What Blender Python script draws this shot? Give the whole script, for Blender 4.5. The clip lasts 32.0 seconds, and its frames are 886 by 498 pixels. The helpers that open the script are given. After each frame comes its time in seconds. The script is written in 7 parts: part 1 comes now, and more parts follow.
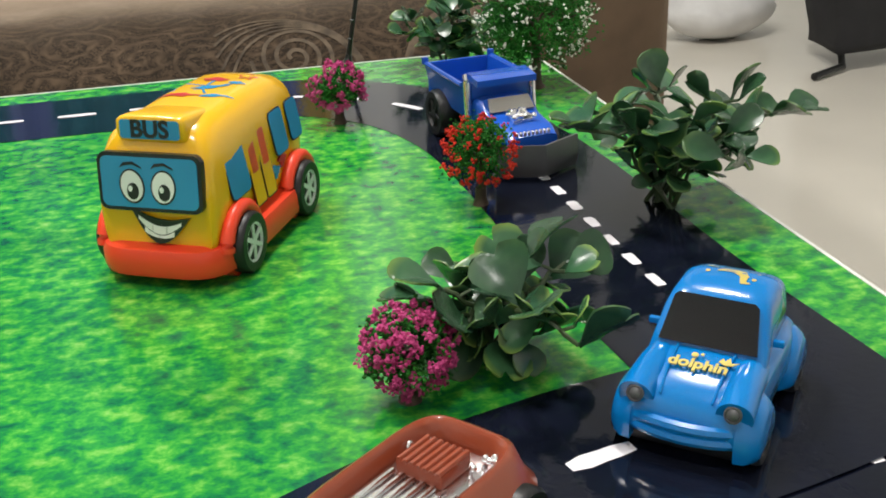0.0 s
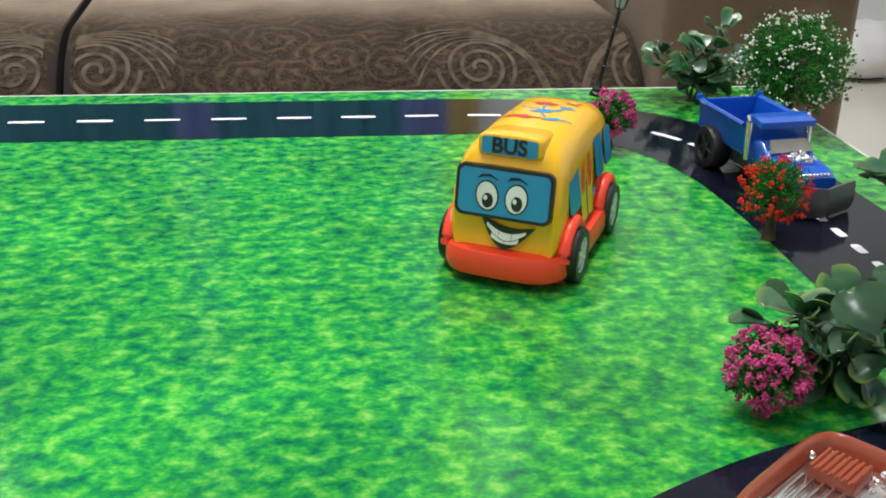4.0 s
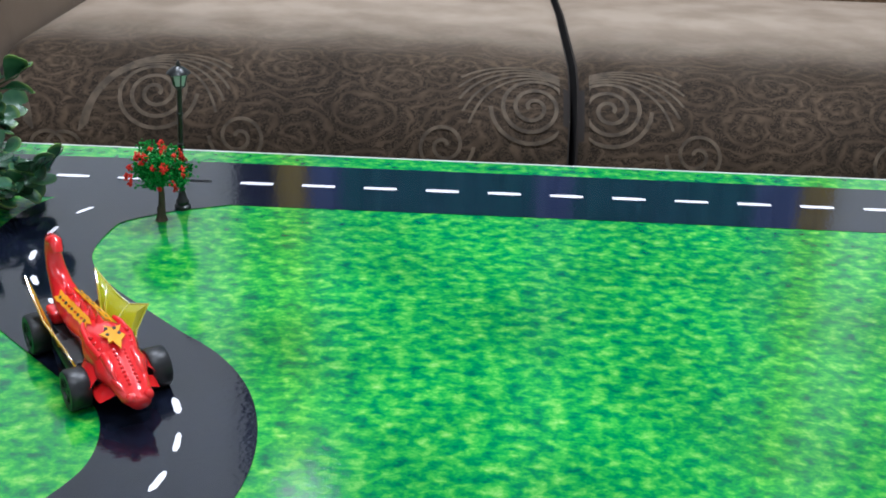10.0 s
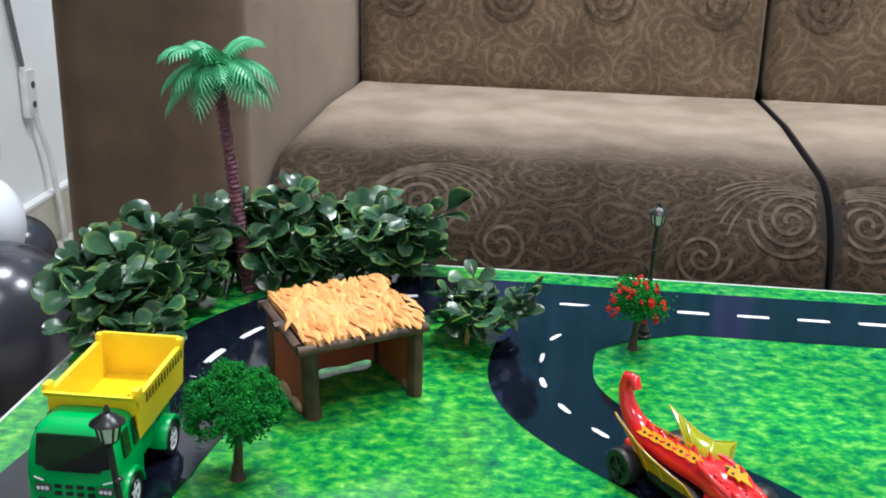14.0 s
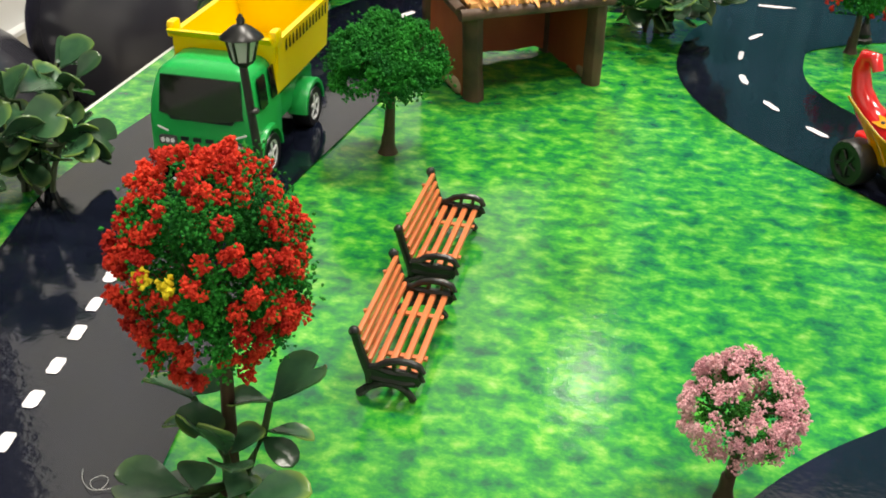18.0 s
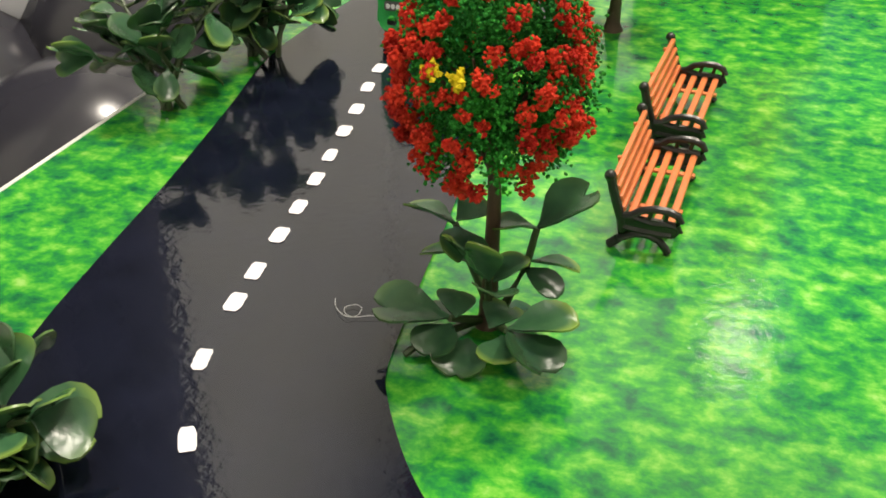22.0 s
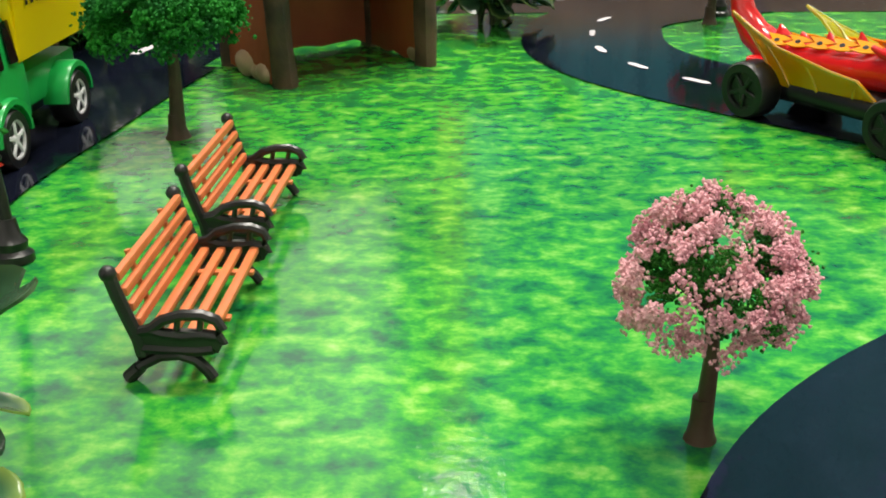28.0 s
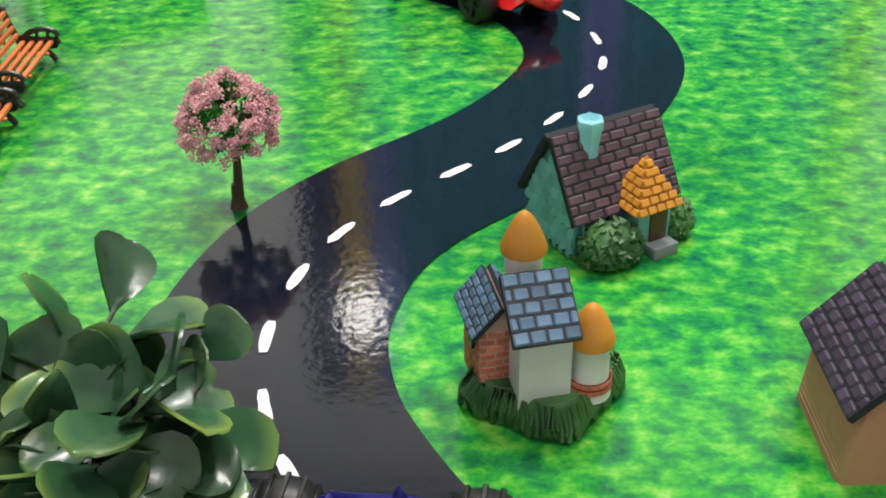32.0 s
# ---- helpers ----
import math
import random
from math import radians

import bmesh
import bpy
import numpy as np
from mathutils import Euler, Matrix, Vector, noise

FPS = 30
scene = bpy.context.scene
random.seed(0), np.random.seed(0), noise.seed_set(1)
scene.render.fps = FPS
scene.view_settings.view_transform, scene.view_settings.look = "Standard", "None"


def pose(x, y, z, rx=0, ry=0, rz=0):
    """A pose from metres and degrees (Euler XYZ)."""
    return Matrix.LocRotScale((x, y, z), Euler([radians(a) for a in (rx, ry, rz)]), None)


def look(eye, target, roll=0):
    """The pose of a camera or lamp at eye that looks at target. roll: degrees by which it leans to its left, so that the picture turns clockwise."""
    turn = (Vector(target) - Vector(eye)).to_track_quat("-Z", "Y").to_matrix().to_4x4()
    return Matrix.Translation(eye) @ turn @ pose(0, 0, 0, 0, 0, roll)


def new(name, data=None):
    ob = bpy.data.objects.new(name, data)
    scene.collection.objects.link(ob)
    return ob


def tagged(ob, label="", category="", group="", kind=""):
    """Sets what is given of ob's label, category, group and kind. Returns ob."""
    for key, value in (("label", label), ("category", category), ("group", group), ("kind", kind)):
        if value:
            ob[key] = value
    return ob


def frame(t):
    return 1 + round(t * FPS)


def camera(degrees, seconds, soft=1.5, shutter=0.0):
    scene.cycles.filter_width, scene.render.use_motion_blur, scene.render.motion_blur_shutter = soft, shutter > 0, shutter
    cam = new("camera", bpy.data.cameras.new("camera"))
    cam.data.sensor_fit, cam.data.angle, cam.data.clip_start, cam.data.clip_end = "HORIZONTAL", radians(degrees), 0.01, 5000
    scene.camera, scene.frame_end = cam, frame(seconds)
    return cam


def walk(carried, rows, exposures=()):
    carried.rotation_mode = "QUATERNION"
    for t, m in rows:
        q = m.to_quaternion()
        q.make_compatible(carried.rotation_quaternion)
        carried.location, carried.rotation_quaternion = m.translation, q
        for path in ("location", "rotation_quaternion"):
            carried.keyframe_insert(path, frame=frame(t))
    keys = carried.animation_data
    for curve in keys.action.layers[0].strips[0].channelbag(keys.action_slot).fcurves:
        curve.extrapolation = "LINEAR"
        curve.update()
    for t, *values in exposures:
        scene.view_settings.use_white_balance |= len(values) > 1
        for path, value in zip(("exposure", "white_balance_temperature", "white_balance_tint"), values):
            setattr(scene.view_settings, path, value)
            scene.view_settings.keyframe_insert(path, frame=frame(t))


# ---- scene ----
U = 0.056          # one plan unit in metres


def v(x, y, z=0.0):
    """A place of the plan in metres."""
    return Vector((x * U, y * U, z * U))


cam = camera(44.0, 32.0, soft=1.85)
PATH = [
    (0, (9.785, -9.658, 2.661), (11.990, -0.772, -1.362), -2.08),
    (0.5, (9.785, -9.766, 2.726), (11.754, -0.789, -1.217), -1.88),
    (1, (9.575, -9.821, 2.834), (11.392, -0.807, -1.094), -1.77),
    (1.5, (9.290, -9.938, 2.867), (11.028, -0.912, -1.071), -1.42),
    (2, (9.130, -9.936, 2.838), (10.854, -0.912, -1.111), -0.72),
    (2.5, (8.892, -9.998, 2.960), (10.569, -0.985, -1.034), -0.23),
    (4.5, (8.050, -9.946, 2.992), (9.350, -0.856, -0.969), 2.05),
    (5, (7.745, -9.970, 3.031), (8.946, -0.877, -0.952), 2.19),
    (5.5, (7.377, -9.980, 3.049), (8.499, -0.884, -0.954), 2.53),
    (6, (6.987, -10.071, 3.116), (8.035, -0.966, -0.885), 2.99),
    (6.5, (6.406, -10.052, 3.157), (7.364, -0.935, -0.839), 3.27),
    (7, (5.701, -10.080, 3.211), (6.581, -0.952, -0.777), 3.39),
    (7.5, (4.971, -10.150, 3.439), (5.756, -1.012, -0.547), 2.93),
    (8, (4.254, -9.995, 3.478), (4.971, -0.849, -0.502), 2.76),
    (8.5, (3.668, -9.916, 3.502), (4.290, -0.763, -0.478), 3.48),
    (9, (2.949, -9.930, 3.526), (3.463, -0.759, -0.428), 3.88),
    (9.5, (2.255, -9.937, 3.646), (2.627, -0.760, -0.308), 3.11),
    (10, (2.074, -9.923, 3.729), (1.818, -0.759, -0.265), 1.93),
    (10.5, (1.134, -9.797, 3.791), (1.071, -0.620, -0.182), 2.66),
    (11, (0.647, -9.727, 3.782), (0.362, -0.546, -0.171), 2.41),
    (11.5, (0.119, -9.721, 3.848), (-0.351, -0.541, -0.090), 2.37),
    (12, (-0.452, -9.619, 3.888), (-1.083, -0.422, 0.013), 2.22),
    (12.5, (-0.791, -9.797, 4.056), (-1.556, -0.558, 0.307), 2.16),
    (13, (-1.005, -9.955, 4.180), (-1.883, -0.619, 0.705), 2.19),
    (13.5, (-1.249, -10.283, 4.270), (-2.256, -0.890, 0.991), 1.80),
    (15.5, (-1.500, -11.131, 4.011), (-2.882, -1.893, 0.439), 1.15),
    (16, (-1.447, -11.063, 3.918), (-3.036, -1.960, 0.096), 1.20),
    (16.5, (-1.577, -10.932, 3.642), (-3.163, -1.932, -0.418), 2.46),
    (17, (-1.700, -10.344, 3.216), (-3.515, -1.505, -1.094), 2.14),
    (17.5, (-1.805, -10.006, 3.047), (-3.702, -1.390, -1.654), 2.03),
    (18, (-1.841, -9.831, 2.946), (-3.842, -1.430, -2.085), 1.60),
    (18.5, (-2.021, -9.755, 2.774), (-4.070, -1.389, -2.301), 1.65),
    (19, (-2.022, -9.971, 2.806), (-4.302, -1.713, -2.343), 1.43),
    (19.5, (-1.971, -10.155, 2.933), (-4.513, -1.992, -2.252), 1.53),
    (20, (-1.942, -10.211, 2.832), (-4.819, -2.148, -2.336), 1.38),
    (20.5, (-2.094, -10.347, 2.912), (-5.105, -2.374, -2.320), 1.31),
    (21, (-2.115, -10.494, 2.816), (-5.245, -2.534, -2.365), 0.70),
    (21.5, (-2.281, -10.276, 2.666), (-5.412, -2.402, -2.645), 0.44),
    (22, (-2.263, -10.049, 2.422), (-5.408, -2.205, -2.924), -0.59),
    (22.5, (-2.513, -9.923, 2.190), (-5.227, -1.828, -3.017), -0.22),
    (23, (-2.643, -9.805, 2.035), (-5.222, -1.561, -3.004), -0.60),
    (23.5, (-2.902, -9.646, 1.767), (-5.421, -1.171, -2.906), -1.45),
    (24, (-2.990, -9.357, 1.687), (-5.208, -0.522, -2.438), -1.23),
    (24.5, (-3.073, -9.097, 1.684), (-5.172, -0.001, -1.902), -1.27),
    (26.5, (-2.715, -9.122, 1.585), (-4.282, 0.159, -1.791), 0.05),
    (27, (-2.532, -9.052, 1.582), (-3.781, 0.229, -1.924), 0.40),
    (27.5, (-2.141, -8.928, 1.644), (-3.308, 0.310, -2.003), 0.40),
    (28, (-1.937, -8.873, 1.504), (-2.709, 0.344, -2.298), -1.14),
    (28.5, (-1.788, -8.945, 1.594), (-2.106, 0.224, -2.385), -0.75),
    (29, (-1.648, -9.079, 1.655), (-1.911, 0.128, -2.241), -1.20),
    (29.5, (-1.507, -9.413, 1.807), (-1.600, -0.239, -2.171), -0.54),
    (30, (-1.379, -9.648, 1.842), (-1.385, -0.549, -2.306), -0.38),
    (30.5, (-1.175, -10.091, 2.195), (-1.154, -1.141, -2.265), -0.83),
    (31, (-0.896, -10.455, 2.322), (-0.927, -1.662, -2.441), -1.00),
    (31.5, (-0.784, -10.687, 2.457), (-0.814, -2.105, -2.676), -0.60),
    (32, (-0.496, -10.855, 2.514), (-0.624, -2.386, -2.802), -1.19),
]
walk(cam, [(t, look(v(*eye), v(*target), roll)) for t, eye, target, roll in PATH],
     exposures=[(0.0, -0.14, 6550, 10), (2.5, -0.14, 6400, 10), (5.0, -0.16, 6000, 10), (8.0, -0.22, 5500, 10), (10.0, -0.22, 5400, 10), (13.0, 0.0, 5500, 10), (16.0, 0.02, 6500, 10), (18.0, 0.03, 7100, 10), (21.0, 0.08, 7500, 10),
                (23.0, 0.14, 7300, 10), (24.5, 0.26, 7100, 10), (27.0, 0.12, 6900, 10), (28.2, 0.08, 6900, 10), (29.5, 0.0, 6450, 10), (32.0, -0.08, 6600, 10)])

FLOOR, CEIL = -9.4, 41.0
TX0, TX1, TY0, TY1 = -5.74, 13.32, -9.9, 0.92      # table top
WALL_Y, WALL_W, WALL_E, WALL_S, WALL_FAR = 29.5, -20.6, 48.0, -40.0, 46.0

# ---- light ----
world = bpy.data.worlds.new("world")
world.use_nodes = True
world.node_tree.nodes["Background"].inputs[0].default_value = (0.8, 0.85, 1.0, 1)
world.node_tree.nodes["Background"].inputs[1].default_value = 0.01
scene.world = world


def area(name, x, y, z, sx, sy, watts, color=(1, 0.97, 0.93), target=None):
    lamp = bpy.data.lights.new(name, "AREA")
    lamp.shape, lamp.size, lamp.size_y = "RECTANGLE", sx * U, sy * U
    lamp.energy, lamp.color = watts, color
    ob = new(name, lamp)
    ob.matrix_world = look(v(x, y, z), v(*(target or (x, y, 0))))
    return tagged(ob, "unseen overhead light", "lamp", kind="structure")


area("overhead_light", -4, 9, CEIL - 1.2, 5, 5, 38.5)
area("overhead_light", 14, 8, CEIL - 1.2, 5, 5, 38.5)
# unseen fill light, added to brighten the sides that face the camera
area("overhead_light", 3, -18, CEIL - 1.2, 5, 5, 18)

# ---- materials ----
def mat(name, color, rough=0.5, metal=0.0, var=0.12, scale=40.0, bump=0.1, bscale=200.0, spec=0.5, color2=None,
        coat=0.0, sheen=0.0, alpha=1.0, trans=0.0, rand=0.0, emit=0.0, detail=4.0, bdist=0.001, sub=0.0):
    """A plain surface with two scales of variation and fine relief."""
    m = bpy.data.materials.new(name)
    m.use_nodes = True
    n, l = m.node_tree.nodes, m.node_tree.links
    b = n["Principled BSDF"]
    b.inputs["Roughness"].default_value = rough
    b.inputs["Metallic"].default_value = metal
    b.inputs["Specular IOR Level"].default_value = spec
    b.inputs["Coat Weight"].default_value = coat
    b.inputs["Coat Roughness"].default_value = 0.08
    b.inputs["Transmission Weight"].default_value = trans
    b.inputs["Alpha"].default_value = alpha
    if sheen:
        b.inputs["Sheen Weight"].default_value = sheen
        b.inputs["Sheen Roughness"].default_value = 0.36
        b.inputs["Sheen Tint"].default_value = (1.0, 0.82, 0.64, 1)
    tc = n.new("ShaderNodeTexCoord")
    big = n.new("ShaderNodeTexNoise")
    big.inputs["Scale"].default_value = scale
    big.inputs["Detail"].default_value = detail
    l.new(tc.outputs["Object"], big.inputs["Vector"])
    ramp = n.new("ShaderNodeValToRGB")
    dark = color2 or tuple(c * (1 - var) for c in color)
    lite = color if color2 else tuple(min(1, c * (1 + var)) for c in color)
    ramp.color_ramp.elements[0].position, ramp.color_ramp.elements[1].position = 0.35, 0.65
    ramp.color_ramp.elements[0].color = (*dark, 1)
    ramp.color_ramp.elements[1].color = (*lite, 1)
    l.new(big.outputs["Fac"], ramp.inputs[0])
    out = ramp.outputs[0]
    if rand:
        info = n.new("ShaderNodeObjectInfo")
        hsv = n.new("ShaderNodeHueSaturation")
        mr = n.new("ShaderNodeMapRange")
        mr.inputs[3].default_value, mr.inputs[4].default_value = 1 - rand, 1 + rand
        l.new(info.outputs["Random"], mr.inputs[0])
        l.new(mr.outputs[0], hsv.inputs["Value"])
        l.new(out, hsv.inputs["Color"])
        out = hsv.outputs[0]
    l.new(out, b.inputs["Base Color"])
    if emit:
        b.inputs["Emission Color"].default_value = (*color, 1)
        b.inputs["Emission Strength"].default_value = emit
    if bump:
        fine = n.new("ShaderNodeTexNoise")
        fine.inputs["Scale"].default_value = bscale
        fine.inputs["Detail"].default_value = 3
        l.new(tc.outputs["Object"], fine.inputs["Vector"])
        bp = n.new("ShaderNodeBump")
        bp.inputs["Strength"].default_value = bump
        bp.inputs["Distance"].default_value = bdist
        l.new(fine.outputs["Fac"], bp.inputs["Height"])
        l.new(bp.outputs[0], b.inputs["Normal"])
    return m


def print_mat(name, stops, rough, bump, scale=(26, 62, 40), fine=1.0):
    """The glossy printed vinyl of the play mat: a blotchy printed pattern under a clear wavy film."""
    m = bpy.data.materials.new(name)
    m.use_nodes = True
    n, l = m.node_tree.nodes, m.node_tree.links
    b = n["Principled BSDF"]
    b.inputs["Roughness"].default_value = rough
    b.inputs["Specular IOR Level"].default_value = 0.45
    tc = n.new("ShaderNodeTexCoord")
    mp = n.new("ShaderNodeMapping")
    mp.inputs["Scale"].default_value = scale
    l.new(tc.outputs["Object"], mp.inputs["Vector"])
    blot = n.new("ShaderNodeTexNoise")
    blot.inputs["Scale"].default_value, blot.inputs["Detail"].default_value, blot.inputs["Roughness"].default_value = 1.0, 9, 0.64
    blot.inputs["Distortion"].default_value = 0.15
    l.new(mp.outputs[0], blot.inputs["Vector"])
    ramp = n.new("ShaderNodeValToRGB")
    e = ramp.color_ramp.elements
    while len(e) < len(stops):
        e.new(0.5)
    for el, (p, c) in zip(e, stops):
        el.position, el.color = p, (*c, 1)
    l.new(blot.outputs["Fac"], ramp.inputs[0])
    wide = n.new("ShaderNodeTexNoise")
    wide.inputs["Scale"].default_value, wide.inputs["Detail"].default_value = 14, 3
    l.new(tc.outputs["Object"], wide.inputs["Vector"])
    mr = n.new("ShaderNodeMapRange")
    mr.inputs[1].default_value, mr.inputs[2].default_value = 0.3, 0.7
    mr.inputs[3].default_value, mr.inputs[4].default_value = 0.78, 1.22
    l.new(wide.outputs["Fac"], mr.inputs[0])
    hsv = n.new("ShaderNodeHueSaturation")
    l.new(mr.outputs[0], hsv.inputs["Value"])
    l.new(ramp.outputs[0], hsv.inputs["Color"])
    l.new(hsv.outputs[0], b.inputs["Base Color"])
    film = n.new("ShaderNodeTexNoise")
    film.inputs["Scale"].default_value, film.inputs["Detail"].default_value = 420, 2
    l.new(tc.outputs["Object"], film.inputs["Vector"])
    bp = n.new("ShaderNodeBump")
    bp.inputs["Strength"].default_value, bp.inputs["Distance"].default_value = bump, 0.0004
    l.new(film.outputs["Fac"], bp.inputs["Height"])
    l.new(bp.outputs[0], b.inputs["Normal"])
    return m


GRASS = print_mat("printed_grass", [(0.33, (0.005, 0.10, 0.045)), (0.43, (0.011, 0.195, 0.044)), (0.495, (0.024, 0.285, 0.036)),
                                    (0.55, (0.055, 0.36, 0.038)), (0.62, (0.13, 0.44, 0.055)), (0.72, (0.27, 0.53, 0.13))], 0.13, 0.14, (135, 162, 100))
ROAD = print_mat("printed_asphalt", [(0.3, (0.004, 0.0055, 0.011)), (0.7, (0.0075, 0.0095, 0.020))], 0.08, 0.10, (90, 90, 90))
DASH = mat("printed_white", (0.85, 0.82, 0.86), 0.15, var=0.03, bump=0.05)
EDGE = mat("table_edge_white", (0.72, 0.72, 0.68), 0.35)
TABLE = mat("table_laminate", (0.30, 0.22, 0.16), 0.45, scale=14, color2=(0.2, 0.14, 0.1))
SOFA = mat("dark_jacquard_velour", (0.14, 0.098, 0.062), 0.85, var=0.18, scale=9, bump=0.35, bscale=900, spec=0.2, color2=(0.085, 0.058, 0.036), sheen=0.3)
ARMV = mat("plain_arm_velour", (0.13, 0.089, 0.058), 0.85, var=0.2, scale=14, bump=0.35, bscale=900, spec=0.2, color2=(0.09, 0.061, 0.04), sheen=0.5, detail=6)
# near-black that stands in for the shade between the cushions
SEAM_SHADE = mat("painted_seam_shade", (0.018, 0.012, 0.009), 0.9, scale=30)
SCROLL = mat("velour_scroll", (0.088, 0.065, 0.043), 0.75, var=0.4, scale=60, bump=0.3, bscale=900, spec=0.25, sheen=0.15)


def damask(m, gain):
    """Weave tone-on-tone curls into a cloth: rings and curls round scattered centres, broken by a leafy field."""
    n, l = m.node_tree.nodes, m.node_tree.links
    sock = n["Principled BSDF"].inputs["Base Color"]
    plain = sock.links[0].from_socket
    def calc(op, *args):
        k = n.new("ShaderNodeMath")
        k.operation = op
        for inp, val in zip(k.inputs, args):
            if isinstance(val, (int, float)):
                inp.default_value = val
            else:
                l.new(val, inp)
        return k.outputs[0]
    tc, sep, flat = n.new("ShaderNodeTexCoord"), n.new("ShaderNodeSeparateXYZ"), n.new("ShaderNodeCombineXYZ")
    l.new(tc.outputs["Object"], sep.inputs[0])
    l.new(calc("MULTIPLY", sep.outputs["X"], 1 / U), flat.inputs[0])
    l.new(calc("MULTIPLY", calc("ADD", sep.outputs["Y"], sep.outputs["Z"]), 1 / U), flat.inputs[1])
    bend = n.new("ShaderNodeTexNoise")
    bend.inputs["Scale"].default_value, bend.inputs["Detail"].default_value = 2.2, 2
    l.new(flat.outputs[0], bend.inputs["Vector"])
    shift = n.new("ShaderNodeVectorMath")
    shift.operation = "MULTIPLY_ADD"
    l.new(bend.outputs["Color"], shift.inputs[0])
    shift.inputs[1].default_value = (0.5, 0.5, 0)
    l.new(flat.outputs[0], shift.inputs[2])
    cell = n.new("ShaderNodeTexVoronoi")
    cell.voronoi_dimensions = "2D"
    cell.inputs["Scale"].default_value = 0.75
    l.new(shift.outputs[0], cell.inputs["Vector"])
    off, arm = n.new("ShaderNodeVectorMath"), n.new("ShaderNodeSeparateXYZ")
    off.operation = "SUBTRACT"
    l.new(shift.outputs[0], off.inputs[0])
    l.new(cell.outputs["Position"], off.inputs[1])
    l.new(off.outputs[0], arm.inputs[0])
    turn = calc("ARCTAN2", arm.outputs["Y"], arm.outputs["X"])
    away = calc("SQRT", calc("ADD", calc("MULTIPLY", arm.outputs["X"], arm.outputs["X"]), calc("MULTIPLY", arm.outputs["Y"], arm.outputs["Y"])))
    curl = calc("SINE", calc("ADD", calc("MULTIPLY", away, 21.0), turn))
    lobes = calc("SINE", calc("ADD", calc("MULTIPLY", turn, 6.0), calc("MULTIPLY", away, 9.0)))
    leaf = n.new("ShaderNodeTexNoise")
    leaf.inputs["Scale"].default_value, leaf.inputs["Detail"].default_value = 5.5, 3
    leaf.inputs["Distortion"].default_value = 2.6
    l.new(flat.outputs[0], leaf.inputs["Vector"])
    vein = calc("SUBTRACT", 1.0, calc("MULTIPLY", calc("ABSOLUTE", calc("SUBTRACT", leaf.outputs["Fac"], 0.5)), 14.0))
    weave = calc("MAXIMUM", calc("MULTIPLY", calc("MAXIMUM", curl, 0.0), 0.75), calc("MULTIPLY", calc("MAXIMUM", vein, 0.0), 0.8))
    weave = calc("MULTIPLY", weave, calc("MULTIPLY_ADD", lobes, 0.2, 0.8))
    lift = n.new("ShaderNodeHueSaturation")
    l.new(calc("MULTIPLY_ADD", weave, gain, 1.0), lift.inputs["Value"])
    l.new(plain, lift.inputs["Color"])
    l.new(lift.outputs[0], sock)
    return m


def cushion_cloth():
    """Dark woven border running softly into a seat top painted paler to carry overhead light."""
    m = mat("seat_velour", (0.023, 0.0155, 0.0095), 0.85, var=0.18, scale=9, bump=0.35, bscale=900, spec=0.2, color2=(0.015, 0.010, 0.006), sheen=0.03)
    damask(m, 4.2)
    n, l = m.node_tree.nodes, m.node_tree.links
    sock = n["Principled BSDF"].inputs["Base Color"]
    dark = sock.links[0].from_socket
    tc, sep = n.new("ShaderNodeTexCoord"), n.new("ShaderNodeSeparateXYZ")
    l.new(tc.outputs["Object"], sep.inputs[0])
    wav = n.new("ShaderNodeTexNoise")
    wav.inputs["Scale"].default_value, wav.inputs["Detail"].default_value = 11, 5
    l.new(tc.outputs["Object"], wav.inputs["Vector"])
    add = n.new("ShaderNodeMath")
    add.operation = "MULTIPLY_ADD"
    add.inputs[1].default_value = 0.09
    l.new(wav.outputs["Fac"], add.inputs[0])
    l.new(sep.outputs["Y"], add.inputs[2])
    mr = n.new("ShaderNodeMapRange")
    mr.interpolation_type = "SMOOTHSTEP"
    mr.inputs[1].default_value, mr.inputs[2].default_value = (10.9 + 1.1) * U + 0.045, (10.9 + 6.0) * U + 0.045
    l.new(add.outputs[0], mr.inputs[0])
    # lit tone of the seat top, mixed in towards the back
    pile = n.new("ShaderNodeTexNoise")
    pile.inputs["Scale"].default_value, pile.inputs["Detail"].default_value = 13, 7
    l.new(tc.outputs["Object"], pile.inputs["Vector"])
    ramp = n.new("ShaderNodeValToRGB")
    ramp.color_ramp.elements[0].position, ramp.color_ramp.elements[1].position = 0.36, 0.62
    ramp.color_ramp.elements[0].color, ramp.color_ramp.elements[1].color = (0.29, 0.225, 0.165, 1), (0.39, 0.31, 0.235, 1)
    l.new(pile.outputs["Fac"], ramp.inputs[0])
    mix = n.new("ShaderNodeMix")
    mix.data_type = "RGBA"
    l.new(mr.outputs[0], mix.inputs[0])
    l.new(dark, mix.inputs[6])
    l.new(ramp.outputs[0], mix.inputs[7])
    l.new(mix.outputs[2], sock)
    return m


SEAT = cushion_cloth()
damask(SOFA, 1.3)
FLOORM = mat("cream_tile", (0.70, 0.66, 0.58), 0.18, var=0.04, scale=3, bump=0.02)
WALLM = mat("white_wall", (0.78, 0.79, 0.78), 0.6, var=0.03, scale=4, bump=0.05, bscale=120)
SKIRT = mat("skirting_tile", (0.55, 0.53, 0.45), 0.25, var=0.05)

# ---- building helpers ----
def bm_new():
    return bmesh.new()


